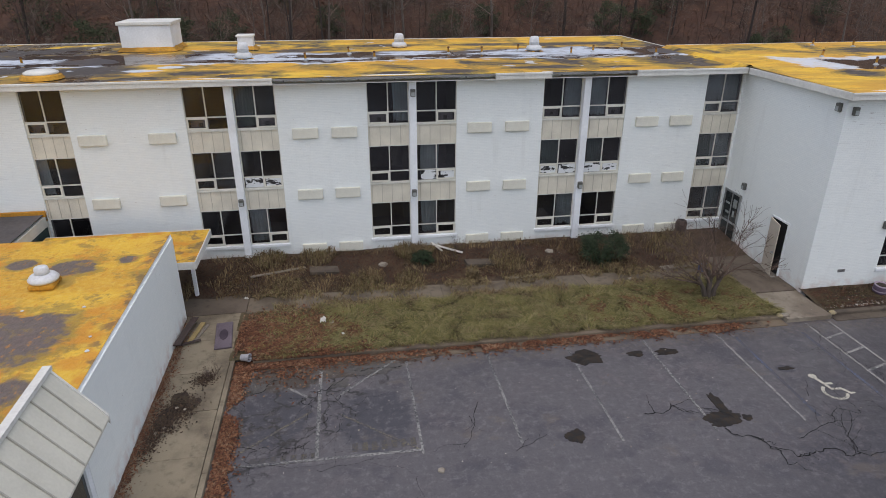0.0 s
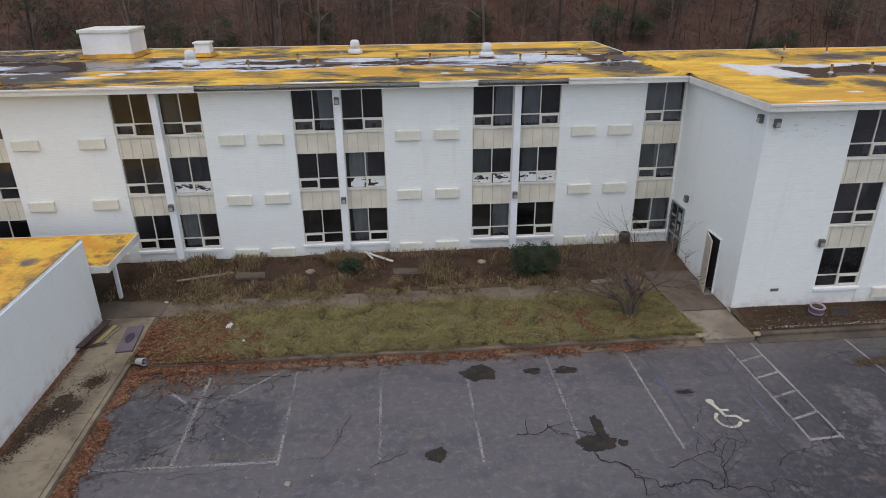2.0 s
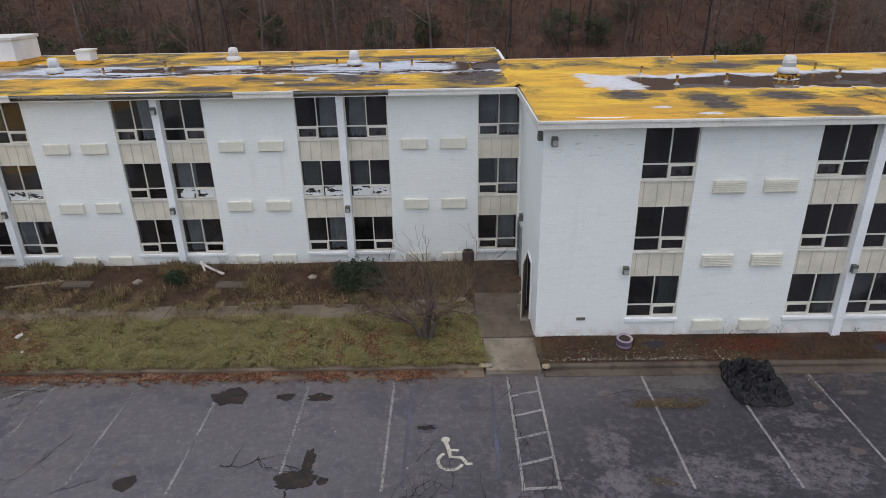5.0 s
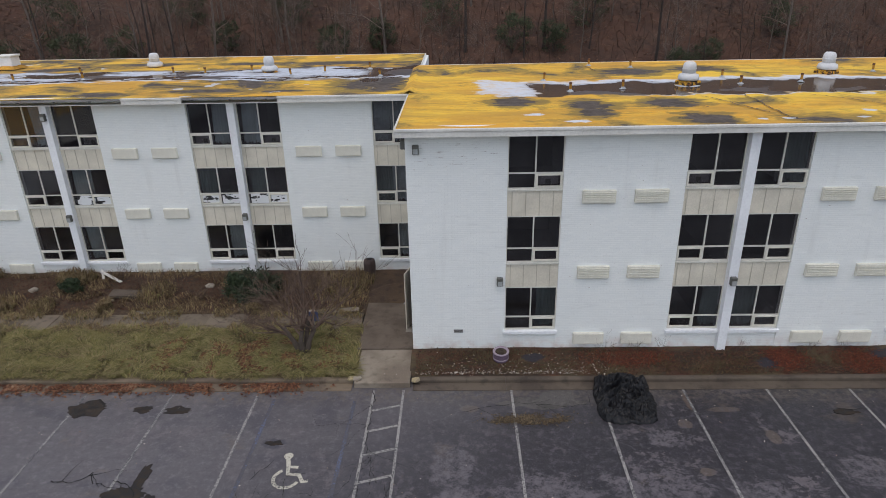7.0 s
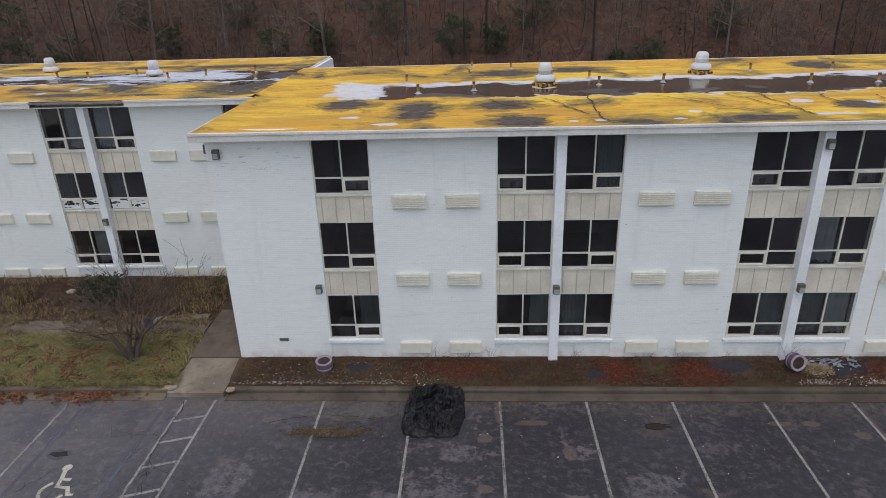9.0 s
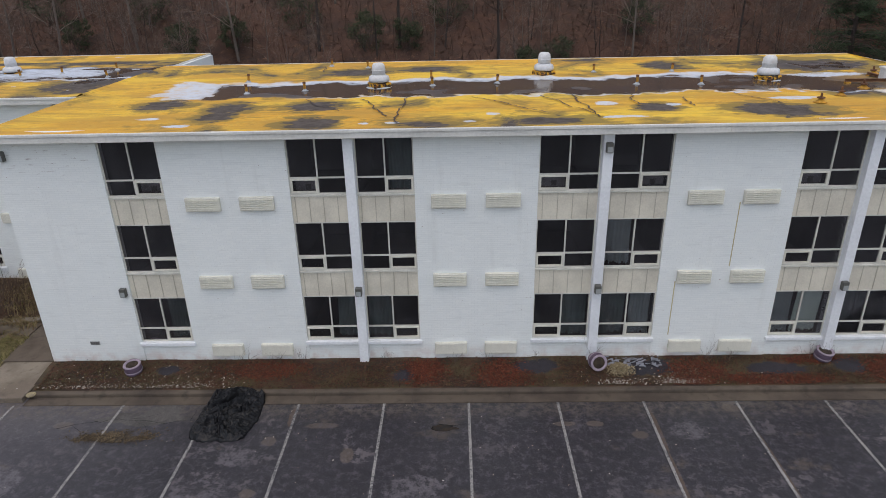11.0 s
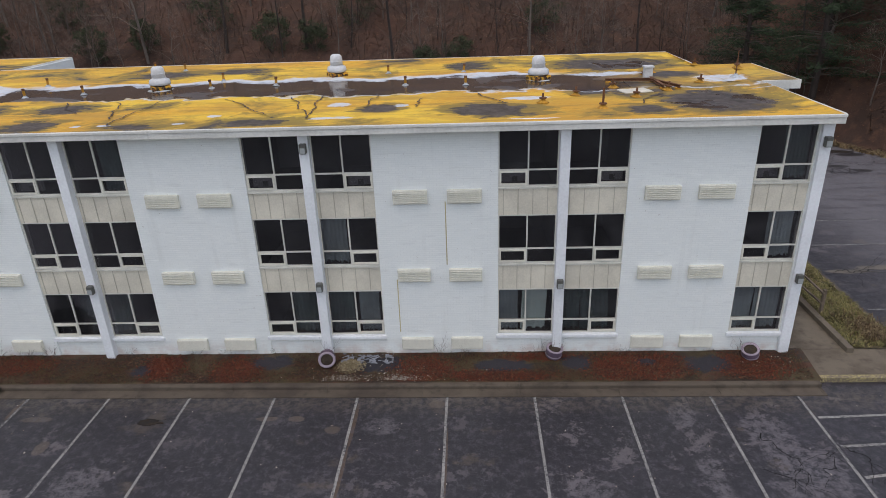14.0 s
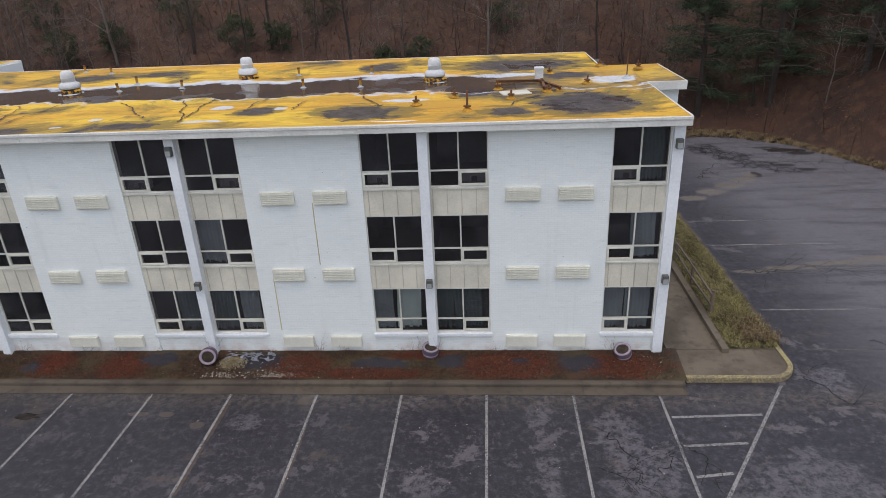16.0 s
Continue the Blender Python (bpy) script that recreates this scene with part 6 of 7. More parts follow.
for i, (x, y, rx, ry) in enumerate(((6.58, 18.04, 0.62, 0.38), (8.34, 18.0, 0.34, 0.15), (9.47, 17.94, 0.46, 0.18), (4.85, 14.26, 0.28, 0.28), (9.42, 14.36, 0.55, 0.36), (9.62, 15.0, 0.15, 0.48), (10.14, 14.27, 0.15, 0.13), (12.9, 16.4, 0.24, 0.1), (30.0, 17.75, 0.35, 0.14), (64.3, 46.1, 1.2, 0.45))):
    patch("puddle", x, y, rx, ry, M["water"], "dark wet pothole in the asphalt", "puddle", i * 3.7, 0.28, 0.008 + 0.0007 * i)
for i, (x, y, rx, ry) in enumerate(((20.35, 17.42, 0.85, 0.2), (19.2, 14.1, 0.3, 0.15))):
    patch("asphalt_patch", x, y, rx, ry, M["gravel_patch"], "crumbled brown patch in the asphalt", "asphalt patch", 31 + i * 2.3, 0.6, 0.003)
M["pale_patch"] = earth("worn_grey_asphalt", (0.105, 0.097, 0.092), (0.075, 0.07, 0.066), (0.135, 0.125, 0.115), 2)
for i, (x, y, rx, ry) in enumerate(((21.0, 18.3, 1.2, 0.42), (-1.7, 17.8, 0.33, 0.25), (-2.6, 18.3, 0.16, 0.25), (-0.7, 18.45, 0.75, 0.3), (-4.8, 16.1, 0.22, 0.5), (-4.6, 18.0, 0.5, 0.3))):
    patch("asphalt_patch", x, y, rx, ry, M["pale_patch"], "worn pale grey patch in the asphalt", "asphalt patch", 61 + i * 2.9, 0.5, 0.0022)
patch("soil_patch", -6.58, 17.0, 0.4, 0.7, M["soil"], "dark rotting soil spread on the walkway", "soil", 5.3, 0.7, 0.168)
M["crack"] = simple("crack_dirt", (0.012, 0.012, 0.012), 0.95, 0.4, 8, bump=0)
M["paint_fresh"] = paint_worn("worn_symbol_paint", (0.46, 0.44, 0.36), cover=0.55)


def crack_walk(x, y, ang, length, width, rng, out, depth=0):
    """A jagged ribbon that wanders and forks."""
    pts = [(x, y)]
    a = ang
    step = 0.06
    for i in range(int(length / step)):
        if rng.random() < 0.35:
            a = ang + rng.uniform(-1.1, 1.1) * (1.0 if width > 0.032 else 0.4)
        a += rng.uniform(-0.5, 0.5) * (1.0 if width > 0.032 else 0.4)
        x += step * math.cos(a)
        y += step * math.sin(a)
        pts.append((x, y))
        if depth < 2 and rng.random() < 0.045:
            crack_walk(x, y, a + rng.choice((-1, 1)) * rng.uniform(0.5, 1.2), length * rng.uniform(0.25, 0.5), width * 0.6, rng, out, depth + 1)
    out.append((pts, width))


rng = random.Random(5)
runs = []
for x, y, ang, ln, w in ((8.9, 14.9, -0.6, 1.2, 0.05), (7.2, 14.9, -0.45, 2.6, 0.05), (9.2, 13.9, -1.0, 3.2, 0.06), (10.5, 12.5, 0.15, 5.5, 0.05), (11.0, 13.2, 0.1, 3.5, 0.035), (14.0, 13.0, 0.35, 3.5, 0.04), (12.6, 14.9, 0.9, 1.0, 0.03), (15.45, 18.9, -1.5, 5.2, 0.03), (2.0, 15.6, -1.4, 0.7, 0.03), (0.2, 13.4, -1.9, 1.4, 0.025), (-2.7, 17.5, 0.12, 3.0, 0.06), (-4.8, 15.3, 0.1, 2.6, 0.07), (-2.45, 17.5, -1.5, 2.6, 0.05), (-1.75, 17.2, -1.5, 3.4, 0.035), (-4.7, 15.0, 1.3, 2.4, 0.06), (-4.5, 17.6, 0.05, 2.2, 0.07), (-2.6, 15.2, -2.5, 1.2, 0.06), (-2.4, 14.0, 0.02, 2.8, 0.03), (-3.3, 17.3, -0.9, 1.0, 0.06), (0.3, 18.5, -2.7, 1.6, 0.08), (-2.2, 17.2, 0.35, 2.6, 0.05), (-1.7, 16.4, -1.6, 2.4, 0.03), (-5.0, 14.5, 0.03, 3.6, 0.03), (2.4, 16.2, -2.0, 2.2, 0.03), (3.0, 13.9, 0.6, 1.2, 0.03),
                          (18.4, 17.8, 0.1, 4.2, 0.03), (53.9, 20.1, -1.2, 4.0, 0.04), (47.7, 17.2, -1.55, 2.6, 0.04), (49.7, 16.7, -1.0, 2.2, 0.05), (49.2, 16.5, -1.57, 2.2, 0.04), (47.2, 15.8, -0.7, 3.0, 0.03), (54.8, 27.35, 0.18, 8.0, 0.05), (54.4, 27.2, 0.15, 5.0, 0.03), (58.6, 47.4, -0.6, 4, 0.08), (58.8, 46.0, -0.5, 4, 0.08), (59.4, 44.4, -0.5, 4, 0.08), (60.0, 46.4, -0.6, 4, 0.1), (56.8, 40.4, 0.6, 5, 0.08), (62.0, 43.4, -0.3, 7, 0.06), (57.2, 22.0, -1.0, 6, 0.04), (56.0, 34.5, -0.5, 3.5, 0.03), (29.8, 17.9, -0.2, 1.0, 0.03)):
    crack_walk(x, y, ang, ln, w, rng, runs)
vs, fs = [], []
for pts, w in runs:
    for i, (px, py) in enumerate(pts):
        qx, qy = pts[min(i + 1, len(pts) - 1)]
        ox, oy = pts[max(i - 1, 0)]
        dx, dy = qx - ox, qy - oy
        l = math.hypot(dx, dy) or 1
        ww = w * rng.uniform(0.15, 0.55) * (1 - 0.6 * i / len(pts)) * (0.5 if px < 0.5 else 0.85)
        vs.append((px - dy / l * ww, py + dx / l * ww, 0.0165))
        vs.append((px + dy / l * ww, py - dx / l * ww, 0.0165))
        if i:
            b = len(vs)
            fs.append((b - 4, b - 3, b - 1, b - 2))
ck = mesh_of("asphalt_cracks", vs, fs, M["crack"])
tagged(ck, "branching dark cracks in the old asphalt", "crack", kind="stuff")

vs, fs = [], []
runs = []
for x, y, ang, ln, w in ((25.2, 25.3, -1.0, 2.6, 0.031), (27.1, 25.2, -1.1, 3.2, 0.031), (28.75, 25.4, -1.65, 4.2, 0.031), (31.0, 25.3, -1.05, 3.8, 0.031), (33.4, 25.3, -1.1, 3.4, 0.031), (34.5, 25.4, -1.5, 3.8, 0.031), (36.4, 25.6, -1.6, 2.2, 0.031), (38.1, 24.6, -1.6, 1.6, 0.031), (40.0, 25.2, -1.2, 2.0, 0.031), (24.4, 33.4, -1.3, 1.8, 0.031), (46.2, 24.6, -2.2, 2.2, 0.031)):
    crack_walk(x, y, ang, ln, w, rng, runs, 2)
for pts, w in runs:
    for i, (px, py) in enumerate(pts):
        qx, qy = pts[min(i + 1, len(pts) - 1)]
        ox, oy = pts[max(i - 1, 0)]
        l = math.hypot(qx - ox, qy - oy) or 1
        ww = w * rng.uniform(0.4, 1.1)
        for sg in (-1, 1):
            vs.append((px - sg * (qy - oy) / l * ww, py + sg * (qx - ox) / l * ww, roof_z(px, py) + 0.035))
        if i:
            b = len(vs)
            fs.append((b - 4, b - 2, b - 1, b - 3))
tagged(mesh_of("roof_cracks", vs, fs, M["wood_dark"]), "dark splits across the foam roof", "crack", kind="stuff")

# wheelchair symbol
sy = thing("parking_symbol", "worn white wheelchair symbol painted on the asphalt", "road marking")


def ribbon(pts, w, z=0.0055):
    bm = bmesh.new()
    row = []
    for i, p in enumerate(pts):
        a, b = Vector(pts[max(i - 1, 0)]), Vector(pts[min(i + 1, len(pts) - 1)])
        d = (b - a).normalized()
        s = Vector((-d.y, d.x)) * w / 2
        row.append([bm.verts.new((p[0] + s.x, p[1] + s.y, z)), bm.verts.new((p[0] - s.x, p[1] - s.y, z))])
    for a, b in zip(row, row[1:]):
        bm.faces.new((a[0], a[1], b[1], b[0]))
    bmesh.ops.recalc_face_normals(bm, faces=bm.faces[:])
    for f in bm.faces:
        if f.normal.z < 0:
            f.normal_flip()
    return bm


CX, CY = 13.62, 15.3


def sp(pts, k=0.86):
    return [(CX + (x - CX) * k, CY + (y - CY) * k) for x, y in pts]


hx, hy = sp([(13.42, 15.95)])[0]
part("head", lathe(((0.13, 0.001), (0.13, 0.0055)), 16, centre=(hx, hy, 0)), M["paint_fresh"], sy)
part("body", ribbon(sp([(13.44, 15.8), (13.52, 15.5), (13.58, 15.12), (13.95, 15.08), (14.12, 14.78), (14.28, 14.82)]), 0.115), M["paint_fresh"], sy)
part("arm", ribbon(sp([(13.52, 15.45), (13.85, 15.42)]), 0.10, 0.006), M["paint_fresh"], sy)
part("wheel", ribbon(sp([(13.58 + 0.4 * math.cos(radians(a)), 14.92 + 0.4 * math.sin(radians(a))) for a in range(120, 341, 10)]), 0.10, 0.0065), M["paint_fresh"], sy)

# worn yellow lettering, long past reading
M["faint_yellow"] = paint_worn("faint_yellow_paint", (0.15, 0.125, 0.065), (0.07, 0.066, 0.07), 0.45)
for cx, cy in ((-3.3, 14.55), (-0.55, 14.75)):
    for i in range(7):
        bar = part("lettering_bar", B((cx - 0.9 + i * 0.27, cy - 0.17, 0.0005, cx - 0.74 + i * 0.27, cy + 0.17, 0.0035)), M["faint_yellow"])
        tagged(bar, "worn yellow painted lettering bar on the asphalt", "road marking", "yellow lettering", "structure")

# ---- plants of the courtyard ----
M["grass"] = blades("grass_blades", [(0.225, 0.192, 0.074), (0.145, 0.136, 0.046), (0.29, 0.25, 0.118), (0.165, 0.146, 0.056), (0.085, 0.08, 0.03), (0.23, 0.18, 0.095)])
M["straw"] = blades("dead_stems", [(0.20, 0.14, 0.07), (0.12, 0.08, 0.045), (0.26, 0.20, 0.11), (0.08, 0.055, 0.035)])
M["leaves"] = blades("fallen_leaves", [(0.16, 0.066, 0.036), (0.07, 0.034, 0.022), (0.225, 0.112, 0.06), (0.12, 0.046, 0.027), (0.25, 0.16, 0.10)])
M["bark"] = simple("brown_bark", (0.075, 0.058, 0.047), 0.9, 0.4, 8, bump=0.4)
M["twig"] = blades("twigs", [(0.085, 0.058, 0.046), (0.135, 0.096, 0.076), (0.06, 0.042, 0.034)])
M["evergreen"] = blades("evergreen_leaves", [(0.020, 0.034, 0.016), (0.034, 0.052, 0.023), (0.013, 0.022, 0.011), (0.045, 0.058, 0.03)], 0.55)
M["sapling"] = blades("sapling_leaves", [(0.034, 0.044, 0.021), (0.055, 0.064, 0.032), (0.024, 0.031, 0.017)], 0.8)
M["pale_chip"] = blades("pale_gravel", [(0.40, 0.34, 0.28), (0.26, 0.20, 0.16), (0.50, 0.46, 0.40), (0.18, 0.13, 0.10)])
rng = random.Random(11)


def blade_field(name, count, place, hgt, lean, width, mt, label, cat, clump=0.9):
    """Bent blades of two pieces each; place(rng) gives x, y, z or None."""
    vs, fs = [], []
    done = 0
    while done < count:
        p = place(rng)
        if p is None:
            continue
        done += 1
        x, y, z = p
        a0 = 6.28 * noise.noise((x * clump, y * clump, 9.0)) * 1.5 + rng.uniform(-0.7, 0.7)
        h = hgt * rng.uniform(0.5, 1.3)
        l = lean * rng.uniform(0.4, 1.3)
        c, s = math.cos(a0), math.sin(a0)
        w = width * rng.uniform(0.6, 1.3)
        px, py = -s * w, c * w
        b = len(vs)
        mx, my, mz = x + c * l * 0.35, y + s * l * 0.35, z + h * 0.75
        ex, ey, ez = x + c * l, y + s * l, z + h * 0.8
        vs += [(x - px, y - py, z - 0.01), (x + px, y + py, z - 0.01), (mx + px * 0.8, my + py * 0.8, mz), (mx - px * 0.8, my - py * 0.8, mz), (ex, ey, ez)]
        fs += [(b, b + 1, b + 2, b + 3), (b + 3, b + 2, b + 4)]
    ob = mesh_of(name, vs, fs, mt)
    return tagged(ob, label, cat, kind="stuff")


def on_lawn(r):
    x, y = r.uniform(-4.6, 14.75), r.uniform(19.5, 22.68)
    if noise.noise((x * 0.5, y * 0.7, 4)) < -0.38 and r.random() < 0.6:
        return None
    if x < -0.6 and r.random() < (-0.6 - x) / 5.0:
        return None
    return x, y, court(x, y)


blade_field("grass", 42000, on_lawn, 0.16, 0.44, 0.011, M["grass"], "long matted yellow-green winter grass", "grass", 0.8)


def lawn_dead(r):
    x, y = r.uniform(-5.0, 14.75), r.uniform(19.5, 22.72)
    if noise.noise((x * 0.6, y * 0.8, 14)) < 0.1:
        return None
    return x, y, court(x, y)


blade_field("dead_grass", 6000, lawn_dead, 0.10, 0.26, 0.011, M["straw"], "dead straw-coloured grass in the lawn", "grass", 0.8)


def on_bed(r):
    x, y = r.uniform(-8.0, 14.6), r.uniform(23.85, 27.05)
    if noise.noise((x * 0.45, y * 0.6, 24)) < -0.12:
        return None
    return x, y, court(x, y)


blade_field("weeds", 9000, on_bed, 0.2, 0.2, 0.010, M["straw"], "dead brown weeds standing in the bed", "weeds", 0.5)


def bed_tufts(r):
    cx, cy, rad = r.choice(((-4.6, 26.6, 0.7), (-2.6, 26.7, 0.8), (1.3, 26.6, 0.55), (2.0, 26.5, 0.5), (5.6, 25.4, 0.8), (1.2, 24.4, 0.6), (-0.6, 24.5, 0.7), (9.9, 24.2, 0.4), (13.2, 25.6, 1.2), (-3.8, 24.4, 0.6), (3.9, 24.4, 0.3), (14.0, 26.2, 0.7)))
    a, q = r.uniform(0, 6.28), rad * math.sqrt(r.random())
    x, y = cx + q * math.cos(a), min(27.05, cy + q * math.sin(a))
    return x, y, court(x, y)


blade_field("tall_weeds", 7000, bed_tufts, 0.34, 0.26, 0.009, M["straw"], "tall tufts of dry weeds", "weeds", 3.0)
blade_field("green_weeds", 1500, bed_tufts, 0.28, 0.2, 0.011, M["grass"], "greenish tufts among the dry weeds", "weeds", 3.0)


def walk_edges(r):
    x = r.uniform(-5.0, 14.5)
    if r.random() < 0.5:
        y = 22.66 + r.gauss(0.0, 0.22) + 0.25 * noise.noise((x * 0.8, 3, 1))
    else:
        y = 23.82 + r.gauss(0.0, 0.22) + 0.3 * noise.noise((x * 0.8, 9, 1))
    if noise.noise((x * 0.7, y * 0.5, 64)) < -0.1:
        return None
    return x, y, 0.19


blade_field("edge_weeds", 9000, walk_edges, 0.13, 0.24, 0.010, M["straw"], "dead weeds creeping over the edges of the walk", "weeds", 2.0)
blade_field("edge_grass", 2500, walk_edges, 0.12, 0.22, 0.010, M["grass"], "grass creeping over the edges of the walk", "grass", 2.0)


def strip_east(r):
    x, y = r.uniform(52.36, 54.0), r.uniform(21.35, 36.0)
    return x, y, 0.16


blade_field("grass_east", 12000, strip_east, 0.12, 0.2, 0.012, M["grass"], "rough grass beside the ramp", "grass", 0.8)


def strip_brown(r):
    x, y = r.gauss(53.5, 0.3), 21.6 + abs(r.gauss(0, 0.8))
    return x, y, 0.16


blade_field("dead_grass_east", 1400, strip_brown, 0.24, 0.22, 0.012, M["straw"], "dead brown tufts at the island's tip", "grass", 3)


def ebed_weeds(r):
    x, y = r.uniform(16.8, 50.2), r.uniform(19.55, 20.9)
    if noise.noise((x * 0.6, y * 0.9, 44)) < r.uniform(-0.35, 0.25) or inside(MEMBRANE, x, y) > r.uniform(-0.2, 0.2) or (inside(DRIFTS, x, y) > 0.1 and r.random() < 0.7):
        return None
    return x, y, eastbed(x, y)


M["strip_stems"] = blades("strip_stems", [(0.085, 0.058, 0.03), (0.055, 0.038, 0.022), (0.12, 0.088, 0.046), (0.045, 0.028, 0.018)])
M["strip_blades"] = blades("strip_blades", [(0.085, 0.072, 0.028), (0.058, 0.048, 0.021), (0.12, 0.096, 0.045), (0.045, 0.034, 0.018)])
blade_field("strip_weeds", 3000, ebed_weeds, 0.07, 0.12, 0.007, M["strip_stems"], "sparse dead weeds in the planting strip", "weeds", 3)
blade_field("strip_grass", 6000, ebed_weeds, 0.06, 0.10, 0.007, M["strip_blades"], "sparse olive grass in the planting strip", "grass", 3)


def verge(r):
    x = r.uniform(52, 71)
    y = hill_foot(x) + r.uniform(-0.9, 1.1)
    return x, y, max(-0.02, hill(x, y))


blade_field("verge_grass", 9000, verge, 0.22, 0.3, 0.02, M["straw"], "dry grass verge at the foot of the slope", "grass", 1)


def leaf_field(name, count, place, size, mt, label, cat, flat=0.5):
    """Small folded leaves lying at random."""
    vs, fs = [], []
    done = 0
    while done < count:
        p = place(rng)
        if p is None:
            continue
        done += 1
        x, y, z = p
        s = size * rng.uniform(0.6, 1.4)
        a = rng.uniform(0, 6.28)
        u = Vector((math.cos(a), math.sin(a), rng.uniform(-flat, flat)))
        v = Vector((-math.sin(a), math.cos(a), rng.uniform(-flat, flat)))
        c = Vector((x, y, z + 0.015 + s * flat * 0.4))
        b = len(vs)
        vs += [tuple(c - u * s), tuple(c + v * s * 0.55 + Vector((0, 0, s * 0.2))), tuple(c + u * s), tuple(c - v * s * 0.55 + Vector((0, 0, s * 0.2)))]
        fs += [(b, b + 1, b + 2), (b, b + 2, b + 3)]
    ob = mesh_of(name, vs, fs, mt)
    return tagged(ob, label, cat, kind="stuff")


def leaf_pile(r):
    k = r.random()
    if k < 0.58:
        x, y = r.gauss(-3.8, 1.25), r.gauss(20.3, 0.85)
        if x < -5.25 or x > 2.5 or y > 22.9 or (y < 18.95 and x > -4.6 and r.random() < 0.8) or noise.noise((x * 0.9, y * 0.9, 3)) < r.uniform(-0.6, 0.3):
            return None
    elif k < 0.70:
        x, y = -5.15 + abs(r.gauss(0, 0.22)), r.uniform(11.5, 19.5)
        if noise.noise((x * 0.8, y * 0.8, 13)) < r.uniform(-0.5, 0.4):
            return None
    elif k < 0.80:
        cx, s = r.choice(((0.0, 1.3), (2.9, 0.6), (5.3, 0.5), (7.2, 0.5), (9.6, 0.4), (12.1, 0.6)))
        x, y = r.gauss(cx, s * 1.1), 19.3 - abs(r.gauss(0, 0.24))
        if noise.noise((x * 2.5, y * 2.5, 23)) < r.uniform(-0.4, 0.6):
            return None
    else:
        x, y = r.gauss(10.8, 1.8), r.gauss(20.9, 0.5)
        if x > 14.5 or y < 19.6 or noise.noise((x * 1.2, y * 1.2, 33)) < 0.0:
            return None
    if y < 18.92:
        z = 0.0
    elif y < 19.32:
        z = 0.022 if x > -4.6 else 0.0
    elif y < 19.5:
        z = 0.15 if x > -4.6 else 0.0
    else:
        z = court(x, y) + 0.03 + 0.06 * r.random()
    return x, y, z


leaf_field("fallen_leaves", 56000, leaf_pile, 0.05, M["leaves"], "drifts of red-brown fallen leaves", "leaves")


def bed_leaves(r):
    if r.random() < 0.5:
        x, y = r.uniform(-8, 14.5), r.uniform(24.15, 27.0)
        return x, y, court(x, y)
    x, y = r.uniform(16.8, 50.3), r.uniform(19.55, 20.9)
    if noise.noise((x * 0.5, y, 54)) < r.uniform(-0.6, 0.3) or inside(MEMBRANE, x, y) > r.uniform(-0.2, 0.2):
        return None
    return x, y, eastbed(x, y)


leaf_field("bed_leaves", 26000, bed_leaves, 0.04, blades("dark_bed_leaves", [(0.085, 0.042, 0.025), (0.05, 0.029, 0.02), (0.105, 0.056, 0.034), (0.07, 0.034, 0.022), (0.115, 0.068, 0.042)]), "scattered dead leaves and bark chips", "leaves")


def red_mulch(r):
    x, y = r.uniform(17, 50.3), r.uniform(19.55, 20.9)
    if inside(DRIFTS, x, y) < r.uniform(-0.5, 0.35) or inside(MEMBRANE, x, y) > r.uniform(-0.3, 0.6):
        return None
    return x, y, eastbed(x, y)


leaf_field("red_mulch", 14000, red_mulch, 0.035, blades("red_mulch_chips", [(0.145, 0.038, 0.019), (0.08, 0.024, 0.015), (0.17, 0.054, 0.028), (0.05, 0.02, 0.015)]), "red-dyed mulch chips over the planting strip", "mulch", 0.4)


def chips(r):
    k = r.random()
    if k < 0.5:
        x, y = r.uniform(17.0, 23.5), r.triangular(19.5, 20.8, 19.6)
    elif k < 0.75:
        x, y = r.gauss(36.8, 1.3), r.triangular(19.5, 20.6, 19.6)
    elif k < 0.9:
        x, y = r.uniform(5.0, 9.0), r.uniform(25.6, 27.0)
        return x, y, court(x, y)
    else:
        x, y = r.gauss(49.3, 0.5), r.gauss(20.3, 0.25)
        if y < 19.5 or y > 20.9:
            return None
    return x, y, eastbed(x, y)


leaf_field("pale_chips", 420, chips, 0.032, M["pale_chip"], "pale gravel and litter scattered on the soil", "gravel", 0.4)


def gravel_heap(r):
    x, y = r.gauss(35.65, 0.22), r.gauss(20.28, 0.15)
    d = math.hypot((x - 35.65) / 0.5, (y - 20.28) / 0.35)
    if d > 1.1:
        return None
    return x, y, eastbed(x, y) + 0.16 * max(0, 1 - d) * r.random() ** 0.3


leaf_field("gravel_heap", 1500, gravel_heap, 0.028, blades("yellow_gravel", [(0.26, 0.21, 0.12), (0.17, 0.13, 0.075), (0.33, 0.28, 0.18)]), "small heap of yellowish gravel by the tipped planter", "gravel", 0.5)


def pebbles(r):
    cx, s = r.choice(((35.6, 0.4), (37.3, 0.32), (37.4, 0.25), (18.6, 0.9), (21.4, 0.9)))
    x, y = r.gauss(cx, s), 19.6 + abs(r.gauss(0, 0.12))
    return x, y, eastbed(x, y)


leaf_field("pebbles", 900, pebbles, 0.03, blades("white_pebbles", [(0.45, 0.42, 0.38), (0.30, 0.26, 0.22), (0.55, 0.52, 0.47)]), "white pebbles spilled along the kerb", "gravel", 0.5)


def lot_bits(r):
    x, y = r.uniform(-4.5, 52), r.uniform(13.4, 19.0)
    return x, y, -0.01


leaf_field("lot_litter", 220, lot_bits, 0.025, M["pale_chip"], "small pale bits of litter on the asphalt", "litter", 0.3)


M["dead_bits"] = blades("dead_bits", [(0.11, 0.08, 0.045), (0.06, 0.045, 0.03), (0.15, 0.115, 0.07)])


